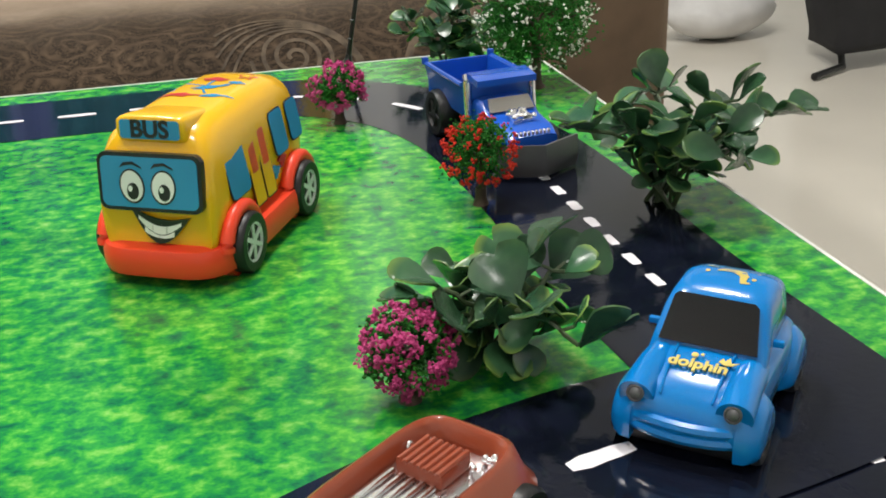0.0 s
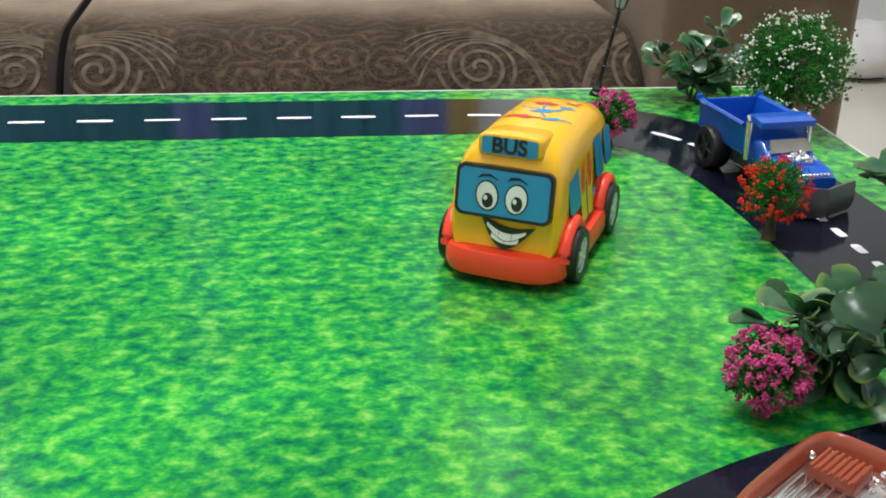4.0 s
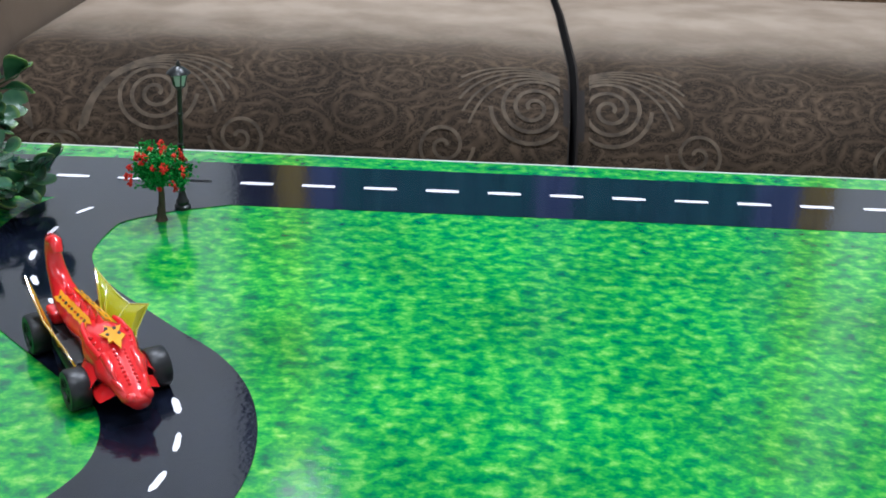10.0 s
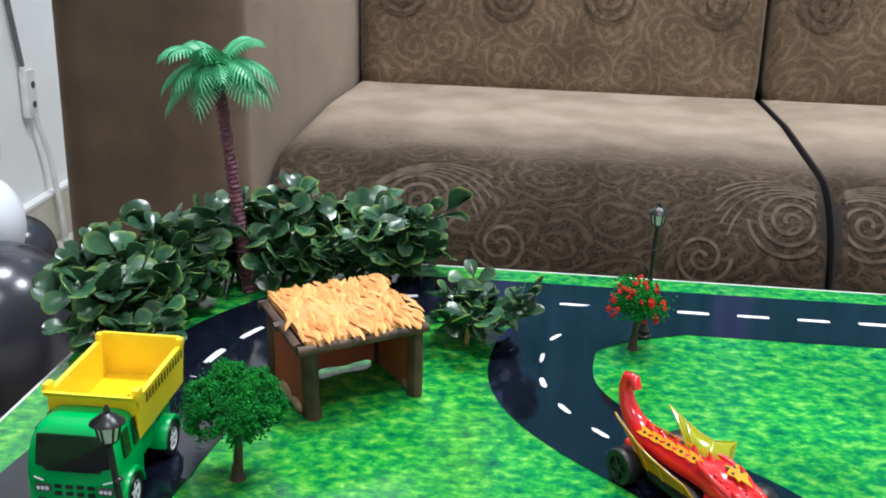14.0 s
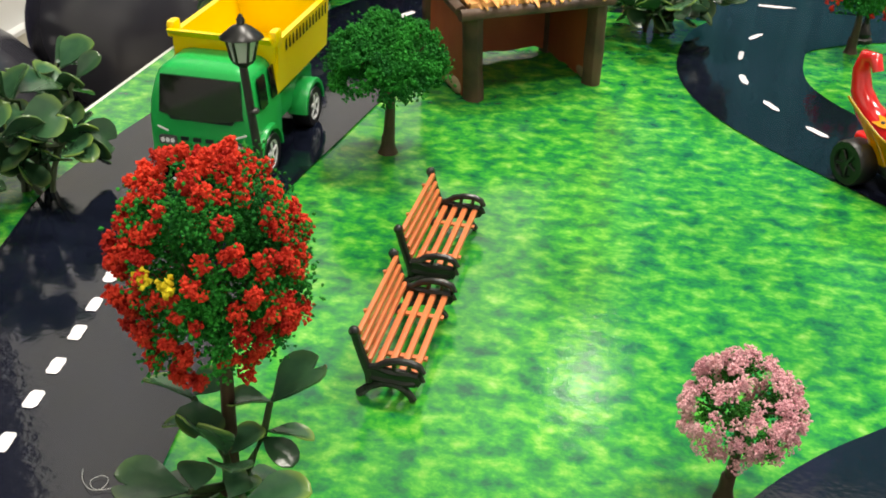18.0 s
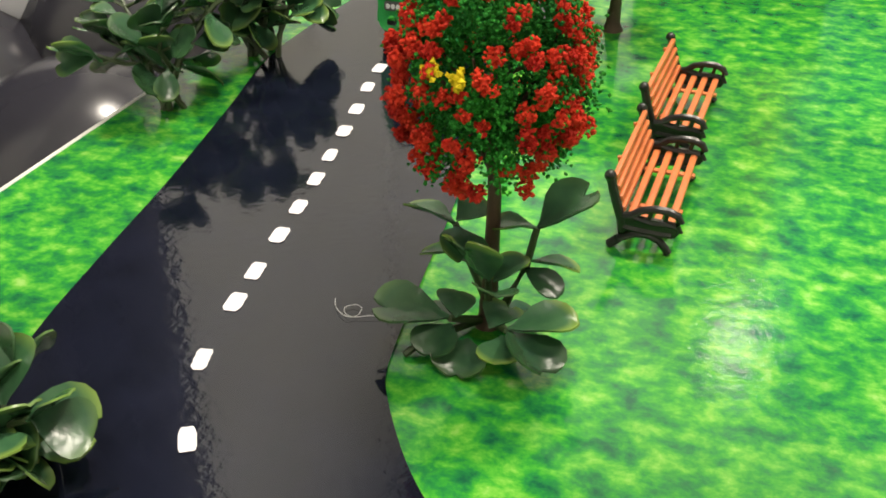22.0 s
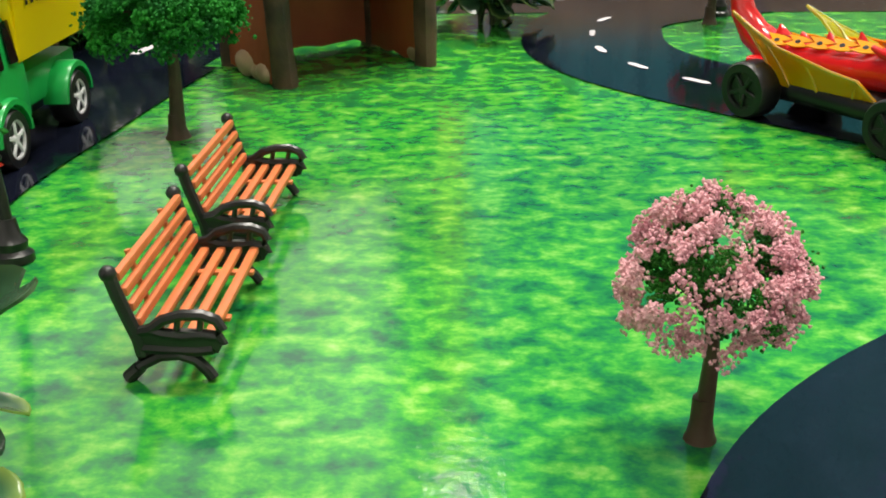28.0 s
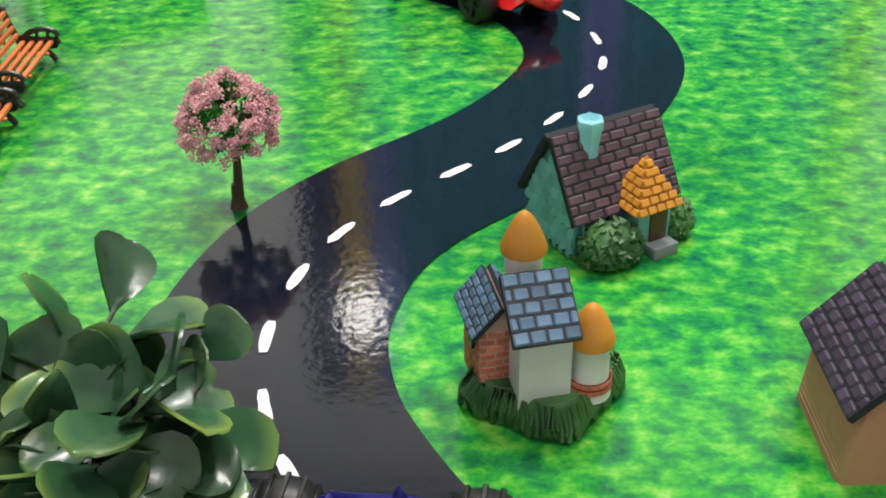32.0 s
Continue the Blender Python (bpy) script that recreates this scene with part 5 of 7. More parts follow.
def castle():
    t = thing("model_castle", -0.2, -7.83, 0, 12, "white and red brick model castle with ochre turret caps", "model house")
    bm = bm_new()
    loft(bm, [[(0.25 * math.cos(a) * (1 + 0.12 * math.cos(4 * a)) * s, 0.23 * math.sin(a) * (1 + 0.12 * math.cos(4 * a)) * s, z) for a in (2 * math.pi * k / 28 for k in range(28))] for s, z in ((1.06, 0), (1.12, 0.03), (1.08, 0.10), (0.92, 0.15))])
    base = part("hedge", bm, BUSH, t, "green hedge base")
    rng = random.Random(2)
    bm = bm_new()
    for k in range(120):
        a = 2 * math.pi * k / 120 + rng.uniform(-0.02, 0.02)
        r = 1 + 0.12 * math.cos(4 * a)
        x, y = 0.28 * math.cos(a) * r, 0.258 * math.sin(a) * r
        tube(bm, [(x * 1.0 + rng.uniform(-0.012, 0.012), y + rng.uniform(-0.012, 0.012), rng.uniform(0.0, 0.05)), (x * 1.02, y * 1.02, 0.075), (x * 0.9 + rng.uniform(-0.02, 0.02), y * 0.9, 0.15)], 0.012, 5, 0.5)
    part("hedge_texture", bm, BUSH, base)
    bm = bm_new()
    box(bm, -0.05, -0.10, 0.25, 0.20, 0.18, 0.34, 0.012)
    part("front_wall", bm, WHITEW, t, "white painted front block")
    # brick wing at the rear with its ridge running back
    bm = bm_new()
    prof = [(-0.26, 0.05), (-0.08, 0.05), (-0.08, 0.37), (-0.17, 0.47), (-0.26, 0.37)]
    loft(bm, [[(x, y, z) for x, z in prof] for y in (-0.05, 0.21)])
    bmesh.ops.recalc_face_normals(bm, faces=bm.faces)
    part("rear_wall", bm, MORTAR, t, smooth=False)
    tile_plane(t, (-0.26, 0.21, 0.06), (0, -0.26, 0), (0, 0, 0.31), 10, 5, BRICKM, 0.012, "brick", 1.0, 5)
    tile_plane(t, (-0.26, -0.05, 0.06), (0.12, 0, 0), (0, 0, 0.31), 10, 2, BRICKM, 0.012, "brick", 1.0, 6)
    for z in (0.28, 0.335):
        for y in (0.02, 0.06):
            bm = bm_new()
            box(bm, -0.272, y, z, 0.012, 0.026, 0.04, 0.003, 1)
            part("window_pane", bm, DARKG, t, smooth=False)
    for s in (-1, 1):
        slope = Vector((-s * 0.09, 0, 0.10)).normalized()
        nrm = Vector((s * 0.10, 0, 0.09)).normalized()
        a = Vector((-0.17 + s * 0.112, 0.23 if s < 0 else -0.07, 0.345))
        b = Vector((0, 0.30 * s, 0))
        q = [a, a + b, a + b + slope * 0.165, a + slope * 0.165]
        bm = bm_new()
        loft(bm, [q, [p + nrm * 0.02 for p in q]])
        bmesh.ops.recalc_face_normals(bm, faces=bm.faces)
        part("rear_roof", bm, ROOFBED, t, smooth=False)
        tile_plane(t, a + nrm * 0.02, b, slope * 0.165, 5, 5, SLATE, 0.016, "roof_tile", 1.0, 7)
    q0 = Vector((-0.18, -0.21, 0.40))
    slope = Vector((0, 0.15, 0.12)).normalized()
    bm = bm_new()
    q = [q0, q0 + Vector((0.25, 0, 0)), q0 + Vector((0.25, 0, 0)) + slope * 0.27, q0 + slope * 0.27]
    nrm = Vector((0, -0.12, 0.15)).normalized()
    loft(bm, [q, [p + nrm * 0.03 for p in q]])
    part("front_roof", bm, ROOFBED, t, smooth=False)
    tile_plane(t, q0 + nrm * 0.03, (0.25, 0, 0), slope * 0.27, 5, 4, SLATE, 0.02, "roof_tile", 1.0, 8)
    for x, y, z0, z1, r in ((-0.06, 0.10, 0.1, 0.615, 0.072), (0.135, -0.13, 0.10, 0.34, 0.074)):
        bm = bm_new()
        lathe(bm, [(r * 1.15, z0), (r, z0 + 0.06), (r * 0.96, z1)], 18, (x, y, 0))
        tw = part("turret", bm, WHITEW, t, "white round turret")
        bm = bm_new()
        lathe(bm, [(r * 0.9, z1 - 0.012), (r * 1.2, z1 - 0.006), (r * 1.22, z1 + 0.01), (r * 1.02, z1 + 0.05), (r * 0.78, z1 + 0.09), (r * 0.53, z1 + 0.122), (r * 0.34, z1 + 0.142), (r * 0.16, z1 + 0.154), (r * 0.03, z1 + 0.157)], 18, (x, y, 0))
        part("turret_cap", bm, OCHRE, tw, "ochre domed cap")
    for k in range(14):
        a = math.pi * (1.0 + k / 13)
        for j in range(2):
            bm = bm_new()
            box(bm, 0, 0, 0, 0.04, 0.014, 0.022, 0.003, 1)
            a2 = a + 0.11 * j
            part("brick", bm, BRICKM, t, smooth=False, at=Matrix.Translation(v(0.135 + 0.078 * math.cos(a2), -0.13 + 0.078 * math.sin(a2), 0.145 + 0.028 * j)) @ pose(0, 0, 0, 0, 0, math.degrees(a2) + 90))
    t.scale = (0.92, 0.92, 0.92)
    return t


castle()


def brick_house():
    t = thing("model_house", 0.90, -8.06, 0, -89, "tan brick model house with a purple woven-tile roof", "model house")
    w, d, h, rise = 0.44, 0.38, 0.33, 0.21
    bm = bm_new()
    prof = [(-d / 2 - 0.03, 0.0), (d / 2 + 0.03, 0.0), (d / 2, h), (0, h + rise), (-d / 2, h)]
    loft(bm, [[(x, y * s, z) for y, z in prof] for x, s in ((-w / 2 - 0.03, 0.9), (-w / 2, 1.0), (w / 2, 1.0), (w / 2 + 0.03, 0.9))])
    part("wall", bm, TANW, t, sharp=0.9)
    t.scale = (0.93, 0.93, 0.93)
    for j in range(13):
        bm = bm_new()
        box(bm, 0, -d / 2 - 0.024 + 0.0027 * j, 0.03 + j * 0.023, w, 0.012, 0.015, 0.003, 1)
        part("brick_course", bm, TANW, t)
    for s in (-1, 1):
        slope = Vector((0, -s * d / 2, rise)).normalized()
        nrm = Vector((0, s * rise, d / 2)).normalized()
        a = Vector((-w / 2 - 0.05, s * d / 2, h)) - slope * 0.05
        b, up = Vector((w + 0.1, 0, 0)), math.hypot(d / 2, rise) + 0.07
        bm = bm_new()
        q = [a, a + b, a + b + slope * up, a + slope * up]
        loft(bm, [q, [p + nrm * 0.03 for p in q]])
        part("roof", bm, ROOFBED, t, smooth=False)
        if s < 0:
            tile_plane(t, a + nrm * 0.03, b, slope * up, 7, 8, PURPLE, 0.03, "roof_tile", 1.05, 9)
    return t


brick_house()

# ---- balloons beside the table ----
B_WHITE = mat("white_balloon", (0.72, 0.73, 0.78), 0.3, var=0.03, scale=8, bump=0.0)
B_DARK = mat("charcoal_balloon", (0.028, 0.028, 0.036), 0.22, var=0.05, scale=8, bump=0.0)


def balloons():
    t = thing("balloon_column", -9.0, -2.0, FLOOR, 0, "column of white and charcoal balloons standing by the table", "balloons")
    spots = [(-8.13, 0.93, -1.28, 1.08, B_DARK), (-9.01, 1.5, 0.85, 0.72, B_WHITE), (-8.72, 1.64, -0.12, 0.62, B_WHITE), (-9.2, 3.39, -1.21, 0.6, B_DARK), (-9.27, 1.78, 1.95, 0.66, B_WHITE),
             (-8.74, -2.73, -2.91, 1.42, B_DARK), (-9.5, -0.82, -2.1, 1.3, B_DARK), (-10.5, -1.13, -1.22, 0.8, B_WHITE), (-10.9, -2.35, -2.79, 1.5, B_DARK), (-8.6, -5.2, -3.6, 1.35, B_DARK),
             (-8.6, -0.8, -4.6, 1.35, B_DARK), (-8.3, 1.2, -3.6, 1.35, B_WHITE), (-9.6, -4.6, -5.2, 1.4, B_DARK), (-8.7, -2.6, -5.6, 1.4, B_WHITE), (-9.0, 0.6, -6.1, 1.4, B_DARK), (-9.2, -1.6, -7.6, 1.4, B_DARK), (-8.8, -4.0, -7.8, 1.4, B_DARK), (-9.1, 0.8, -8.0, 1.3, B_WHITE)]
    for x, y, z, r, m in spots:
        bm = bm_new()
        lathe(bm, [(r * math.sin(a) * (1 - 0.07 * math.cos(a)), r * 1.08 * -math.cos(a)) for a in (math.pi * k / 22 for k in range(1, 22))], 32)
        lathe(bm, [(0.05, -r * 1.18), (0.03, -r * 1.12), (0.09, -r * 1.06)], 8)
        part("balloon", bm, m, t, at=Matrix.Translation(v(x + 9.0, y + 2.0, z - FLOOR)) @ pose(0, 0, 0, (x * 37) % 40 - 20, (y * 53) % 40 - 20, 0))


balloons()


def wall_cable():
    """A grey flex down the wall to a socket box, with a white lead below it."""
    t = thing("wall_cable", WALL_W + 0.1, 25.6, 0, 0, "thin cable running down the wall to a small white socket", "cable")
    bm = bm_new()
    tube(bm, [(0.05, -3.0, 12), (0.05, -2.3, 6.0), (0.06, -1.2, 1.5), (0.1, -0.3, -2.6)], 0.10, 8)
    part("flex", bm, GREYC, t, "grey flex")
    bm = bm_new()
    box(bm, 0.1, 0, -3.6, 0.3, 0.7, 1.7, 0.1)
    sock = part("socket", bm, WHITEW, t)
    for z in (-3.3, -4.0):
        bm = bm_new()
        cyl(bm, (0.25, 0.05, z), (0.28, 0.05, z), 0.12, n=12)
        part("socket_hole", bm, BLACKP, sock)
    bm = bm_new()
    tube(bm, [(0.2, 0.1, -4.4), (0.35, 0.6, -6.0), (0.5, 0.75, -8.0), (0.6, 0.75, FLOOR + 0.15), (1.4, 0.2, FLOOR + 0.12)], 0.11, 8)
    part("lead", bm, WHITEW, t, "white lead")


GREYC = mat("grey_flex", (0.12, 0.12, 0.13), 0.5)
wall_cable()


# ---- things on the floor beyond the sofa ----
def floor_things():
    white = mat("white_cloth", (0.72, 0.71, 0.70), 0.5, var=0.06, scale=10, bump=0.2, bscale=40)
    black = mat("black_cloth", (0.012, 0.012, 0.014), 0.75, var=0.2, scale=20, bump=0.2, bscale=60)
    t = thing("stuffed_white_bag", 35.0, 36.6, FLOOR, 8, "large creased white cloth bag slumped on the floor", "bag")
    bm = bm_new()
    ball(bm, (0, 0, 2.1), 3.0, 1.5, 0.9, 0.7, 28, 18)
    for q in bm.verts:
        s = noise.noise(q.co * 0.55) * 0.5 + noise.noise(q.co * 1.7) * 0.18
        q.co += q.co.normalized() * s
        q.co.z = max(q.co.z, 0.0)
    t.scale = (0.62, 0.62, 0.62)
    part("bag_body", bm, white, t, sharp=2)
    u = thing("black_folded_stand", 39.6, 30.5, FLOOR, 0, "black cloth-covered folding stand on the tiled floor", "stand")
    bm = bm_new()
    loft(bm, [[(-3.6 + 0.4 * z / 8, -1.4, z), (3.8, -1.6, z), (4.0, 1.6, z), (-3.2 + 0.5 * z / 8, 1.4, z)] for z in (0.8, 2, 5, 9, 14)])
    bmesh.ops.subdivide_edges(bm, edges=bm.edges[:], cuts=3, use_grid_fill=True)
    for q in bm.verts:
        q.co += Vector((noise.noise(q.co * 0.4), noise.noise(q.co * 0.4 + Vector((9, 0, 0))), 0)) * 0.5
    part("cover", bm, black, u, sharp=2)
    for x in (-3.0, 3.4):
        bm = bm_new()
        tube(bm, [(x, -1.0, 1.2), (x, -1.4, 0.25), (x - 1.8, -2.2, 0.18)], 0.16, 8)
        part("foot", bm, BLACKP, u)
    return t


floor_things()


def wall_lamp():
    t = thing("wall_lamp", -4.6, WALL_Y - 1.8, 25.0, 0, "white wall lamp with a lit globe above the sofa", "lamp")
    glow = mat("lit_globe", (1.0, 0.97, 0.92), 0.4, emit=16.0, bump=0)
    bm = bm_new()
    ball(bm, (0, 0, 0), 0.95, u=24, w=14)
    part("globe", bm, glow, t)
    bm = bm_new()
    tube(bm, [(0, 1.3, -0.6), (0, 1.7, -0.9), (0, 2.0, -0.6)], 0.22, 8)
    box(bm, 0, 1.85, -0.3, 1.0, 0.28, 1.6, 0.08)
    part("bracket", bm, WHITEW, t)


wall_lamp()


def thread():
    """A loose curl of pale thread lying on the printed road."""
    t = thing("loose_thread", -3.82, -7.05, 0.02, 0, "fine pale thread curled on the printed road", "thread")
    bm = bm_new()
    xy, _ = spline([(-0.11, 0.05), (-0.085, 0.0), (-0.03, -0.045), (0.01, -0.035), (0.015, 0.02), (-0.025, 0.035), (-0.05, 0.0), (-0.01, -0.04), (0.07, -0.01), (0.16, 0.02)], 0.012)
    tube(bm, [(float(p[0]), float(p[1]), 0.004 + 0.002 * math.sin(k * 0.7)) for k, p in enumerate(xy)], 0.0011, 5)
    part("fibre", bm, WHITEW, t)


thread()

# ---- toy vehicles: x to their right, y ahead, z up ----
YEL = mat("yellow_toy_plastic", (0.90, 0.50, 0.01), 0.22, var=0.04, scale=10, bump=0.02, coat=0.3)
YEL2 = mat("bright_yellow_plastic", (0.95, 0.66, 0.005), 0.28, var=0.04, scale=10, bump=0.02)
ORED = mat("orange_red_plastic", (0.98, 0.068, 0.025), 0.35, var=0.04, scale=10, bump=0.02)
TYRE = mat("black_tyre", (0.008, 0.008, 0.009), 0.4, var=0.2, scale=60, bump=0.1)
RIM = mat("pale_grey_plastic_rim", (0.78, 0.79, 0.81), 0.35, var=0.05)
BLUEW = mat("blue_window_print", (0.03, 0.27, 0.52), 0.25, var=0.06, scale=20)
INK = mat("black_print", (0.01, 0.01, 0.012), 0.3, bump=0)
WHITEP = mat("white_print", (0.80, 0.79, 0.78), 0.3, bump=0)
REDP = mat("red_print", (0.55, 0.03, 0.03), 0.3, bump=0)
DOORP = mat("orange_print", (0.70, 0.10, 0.02), 0.3, bump=0)
CYAN = mat("blue_toy_plastic", (0.0, 0.185, 0.55), 0.18, var=0.04, scale=10, bump=0.02, coat=0.1)
GOLD = mat("gold_print", (0.62, 0.50, 0.12), 0.3, bump=0)
BGLASS = mat("black_glossy_window", (0.006, 0.006, 0.007), 0.08, var=0.1, bump=0)
TBLUE = mat("royal_blue_enamel", (0.008, 0.09, 0.52), 0.25, var=0.06, scale=20, coat=0.4)
CHROME = mat("chrome_plastic", (0.86, 0.86, 0.87), 0.2, metal=1.0, var=0.05, bump=0.1)
GREYM = mat("grey_die_cast", (0.10, 0.10, 0.105), 0.4, metal=0.3, var=0.15, scale=30)
GRN = mat("green_toy_plastic", (0.005, 0.42, 0.085), 0.28, var=0.05, scale=10, bump=0.02)
DRED = mat("red_enamel", (0.72, 0.014, 0.014), 0.18, var=0.08, scale=15, coat=0.5)
FLAME = mat("yellow_flame_print", (0.80, 0.33, 0.01), 0.25, bump=0)
AMBER = mat("clear_amber_plastic", (0.74, 0.40, 0.001), 0.12, var=0.05, trans=0.5, bump=0.02)
LIME = mat("clear_lime_plastic", (0.62, 0.58, 0.001), 0.12, var=0.05, trans=0.5, bump=0.02)
COPPER = mat("copper_brown_enamel", (0.28, 0.055, 0.022), 0.3, var=0.08, scale=15, coat=0.3)
INDIGO = mat("indigo_metallic", (0.02, 0.018, 0.20), 0.22, metal=0.5, var=0.15, scale=20, coat=0.4)


def wheel(parent, x, y, r, w, rim=RIM, rim_r=0.6, hub=None, spokes=5, side=None, tread=0, z=None):
    """A wheel on an axle along x, with its outer face to the side."""
    s = side or (1 if x > 0 else -1)
    z = r if z is None else z
    bm = bm_new()
    m = Matrix.Translation((x, y, z)) @ Matrix.Rotation(math.radians(90 * s), 4, "Y")
    prof = [(r * 0.62, -w / 2), (r * 0.92, -w / 2), (r, -w * 0.36), (r, w * 0.36), (r * 0.92, w / 2), (r * 0.66, w / 2), (r * 0.62, w * 0.36)]
    lathe(bm, prof, 28)
    if tread:
        for k in range(tread):
            a = 2 * math.pi * k / tread
            box(bm, 0, 0, 0, r * 0.14, r * 0.12, w * 0.98, r * 0.02, 1, Matrix.Rotation(a, 4, "Z") @ Matrix.Translation((r * 0.98, 0, 0)))
    bmesh.ops.transform(bm, matrix=m, verts=bm.verts)
    ob = part("wheel", bm, TYRE, parent)
    bm = bm_new()
    lathe(bm, [(r * 0.66, w * 0.25), (r * 0.66, w * 0.46), (r * 0.6, w * 0.47), (r * 0.56, w * 0.29), (r * 0.2, w * 0.31), (r * 0.16, w * 0.46), (r * 0.05, w * 0.47)], 22)
    for k in range(spokes):
        a = 2 * math.pi * k / spokes
        box(bm, 0, 0, 0, r * 0.46, r * 0.15, w * 0.10, 0.004, 1, Matrix.Rotation(a, 4, "Z") @ Matrix.Translation((r * 0.36, 0, w * 0.42)))
    bmesh.ops.transform(bm, matrix=m, verts=bm.verts)
    part("rim", bm, rim, ob)
    return ob


def rrect(w, h, r, n=5):
    """Rounded rectangle outline about the origin."""
    pts = []
    for cx, cy, a0 in ((w / 2 - r, h / 2 - r, 0), (-w / 2 + r, h / 2 - r, 90), (-w / 2 + r, -h / 2 + r, 180), (w / 2 - r, -h / 2 + r, 270)):
        for k in range(n + 1):
            a = math.radians(a0 + 90 * k / n)
            pts.append((cx + r * math.cos(a), cy + r * math.sin(a)))
    return pts


def plate(name, outline, thick, m, material, parent, label=""):
    """A thin flat shape laid on a surface: outline in the plane of m, raised along its z."""
    bm = bm_new()
    prism(bm, outline, 0, thick, m)
    bmesh.ops.recalc_face_normals(bm, faces=bm.faces)
    return part(name, bm, material, parent, label, smooth=False)


def drape(name, outline, height, lift, material, parent, label=""):
    """A thin print lying on a rounded roof; its own y runs to the rear."""
    bm = bm_new()
    bm.faces.new([bm.verts.new((-x, -y, height(-x, -y) + lift)) for x, y in outline])
    bmesh.ops.triangulate(bm, faces=bm.faces)
    bmesh.ops.recalc_face_normals(bm, faces=bm.faces)
    up = sum(f.normal.z for f in bm.faces)
    if up < 0:
        bmesh.ops.reverse_faces(bm, faces=bm.faces)
    return part(name, bm, material, parent, label, smooth=False)


def on(origin, normal, up=(0, 0, 1)):
    """A frame at origin whose z is the normal and whose y is as near as can be to up."""
    z = Vector(normal).normalized()
    x = Vector(up).cross(z).normalized()
    y = z.cross(x)
    m = Matrix((x, y, z)).transposed().to_4x4()
    return Matrix.Translation(origin) @ m


def ellipse(rx, ry, cx=0, cy=0, n=20, tilt=0.0):
    c, s = math.cos(tilt), math.sin(tilt)
    return [(cx + rx * math.cos(a) * c - ry * math.sin(a) * s, cy + rx * math.cos(a) * s + ry * math.sin(a) * c) for a in (2 * math.pi * k / n for k in range(n))]


def lettering(text, size, m, material, parent, name="lettering", bold=0.0, label=""):
    cu = bpy.data.curves.new(name, "FONT")
    cu.body, cu.size, cu.align_x, cu.align_y = text, size * U, "CENTER", "CENTER"
    cu.extrude, cu.offset = 0.003 * U, bold * U
    tmp = bpy.data.objects.new(name, cu)
    me = bpy.data.meshes.new_from_object(tmp)
    bpy.data.objects.remove(tmp)
    me.materials.append(material)
    ob = new(name, me)
    ob.parent = parent
    mm = m.copy()
    mm.translation = m.translation * U
    ob.matrix_basis = mm
    if label:
        ob["label"] = label
    return ob


def superloop(y, w, z0, z1, p=4.0, n=28):
    """A rounded cross-section across the car at y."""
    cz, hz = (z0 + z1) / 2, (z1 - z0) / 2
    out = []
    for k in range(n):
        a = 2 * math.pi * k / n
        c, s = math.cos(a), math.sin(a)
        out.append((w * math.copysign(abs(c) ** (2 / p), c), y, cz + hz * math.copysign(abs(s) ** (2 / p), s)))
    return out


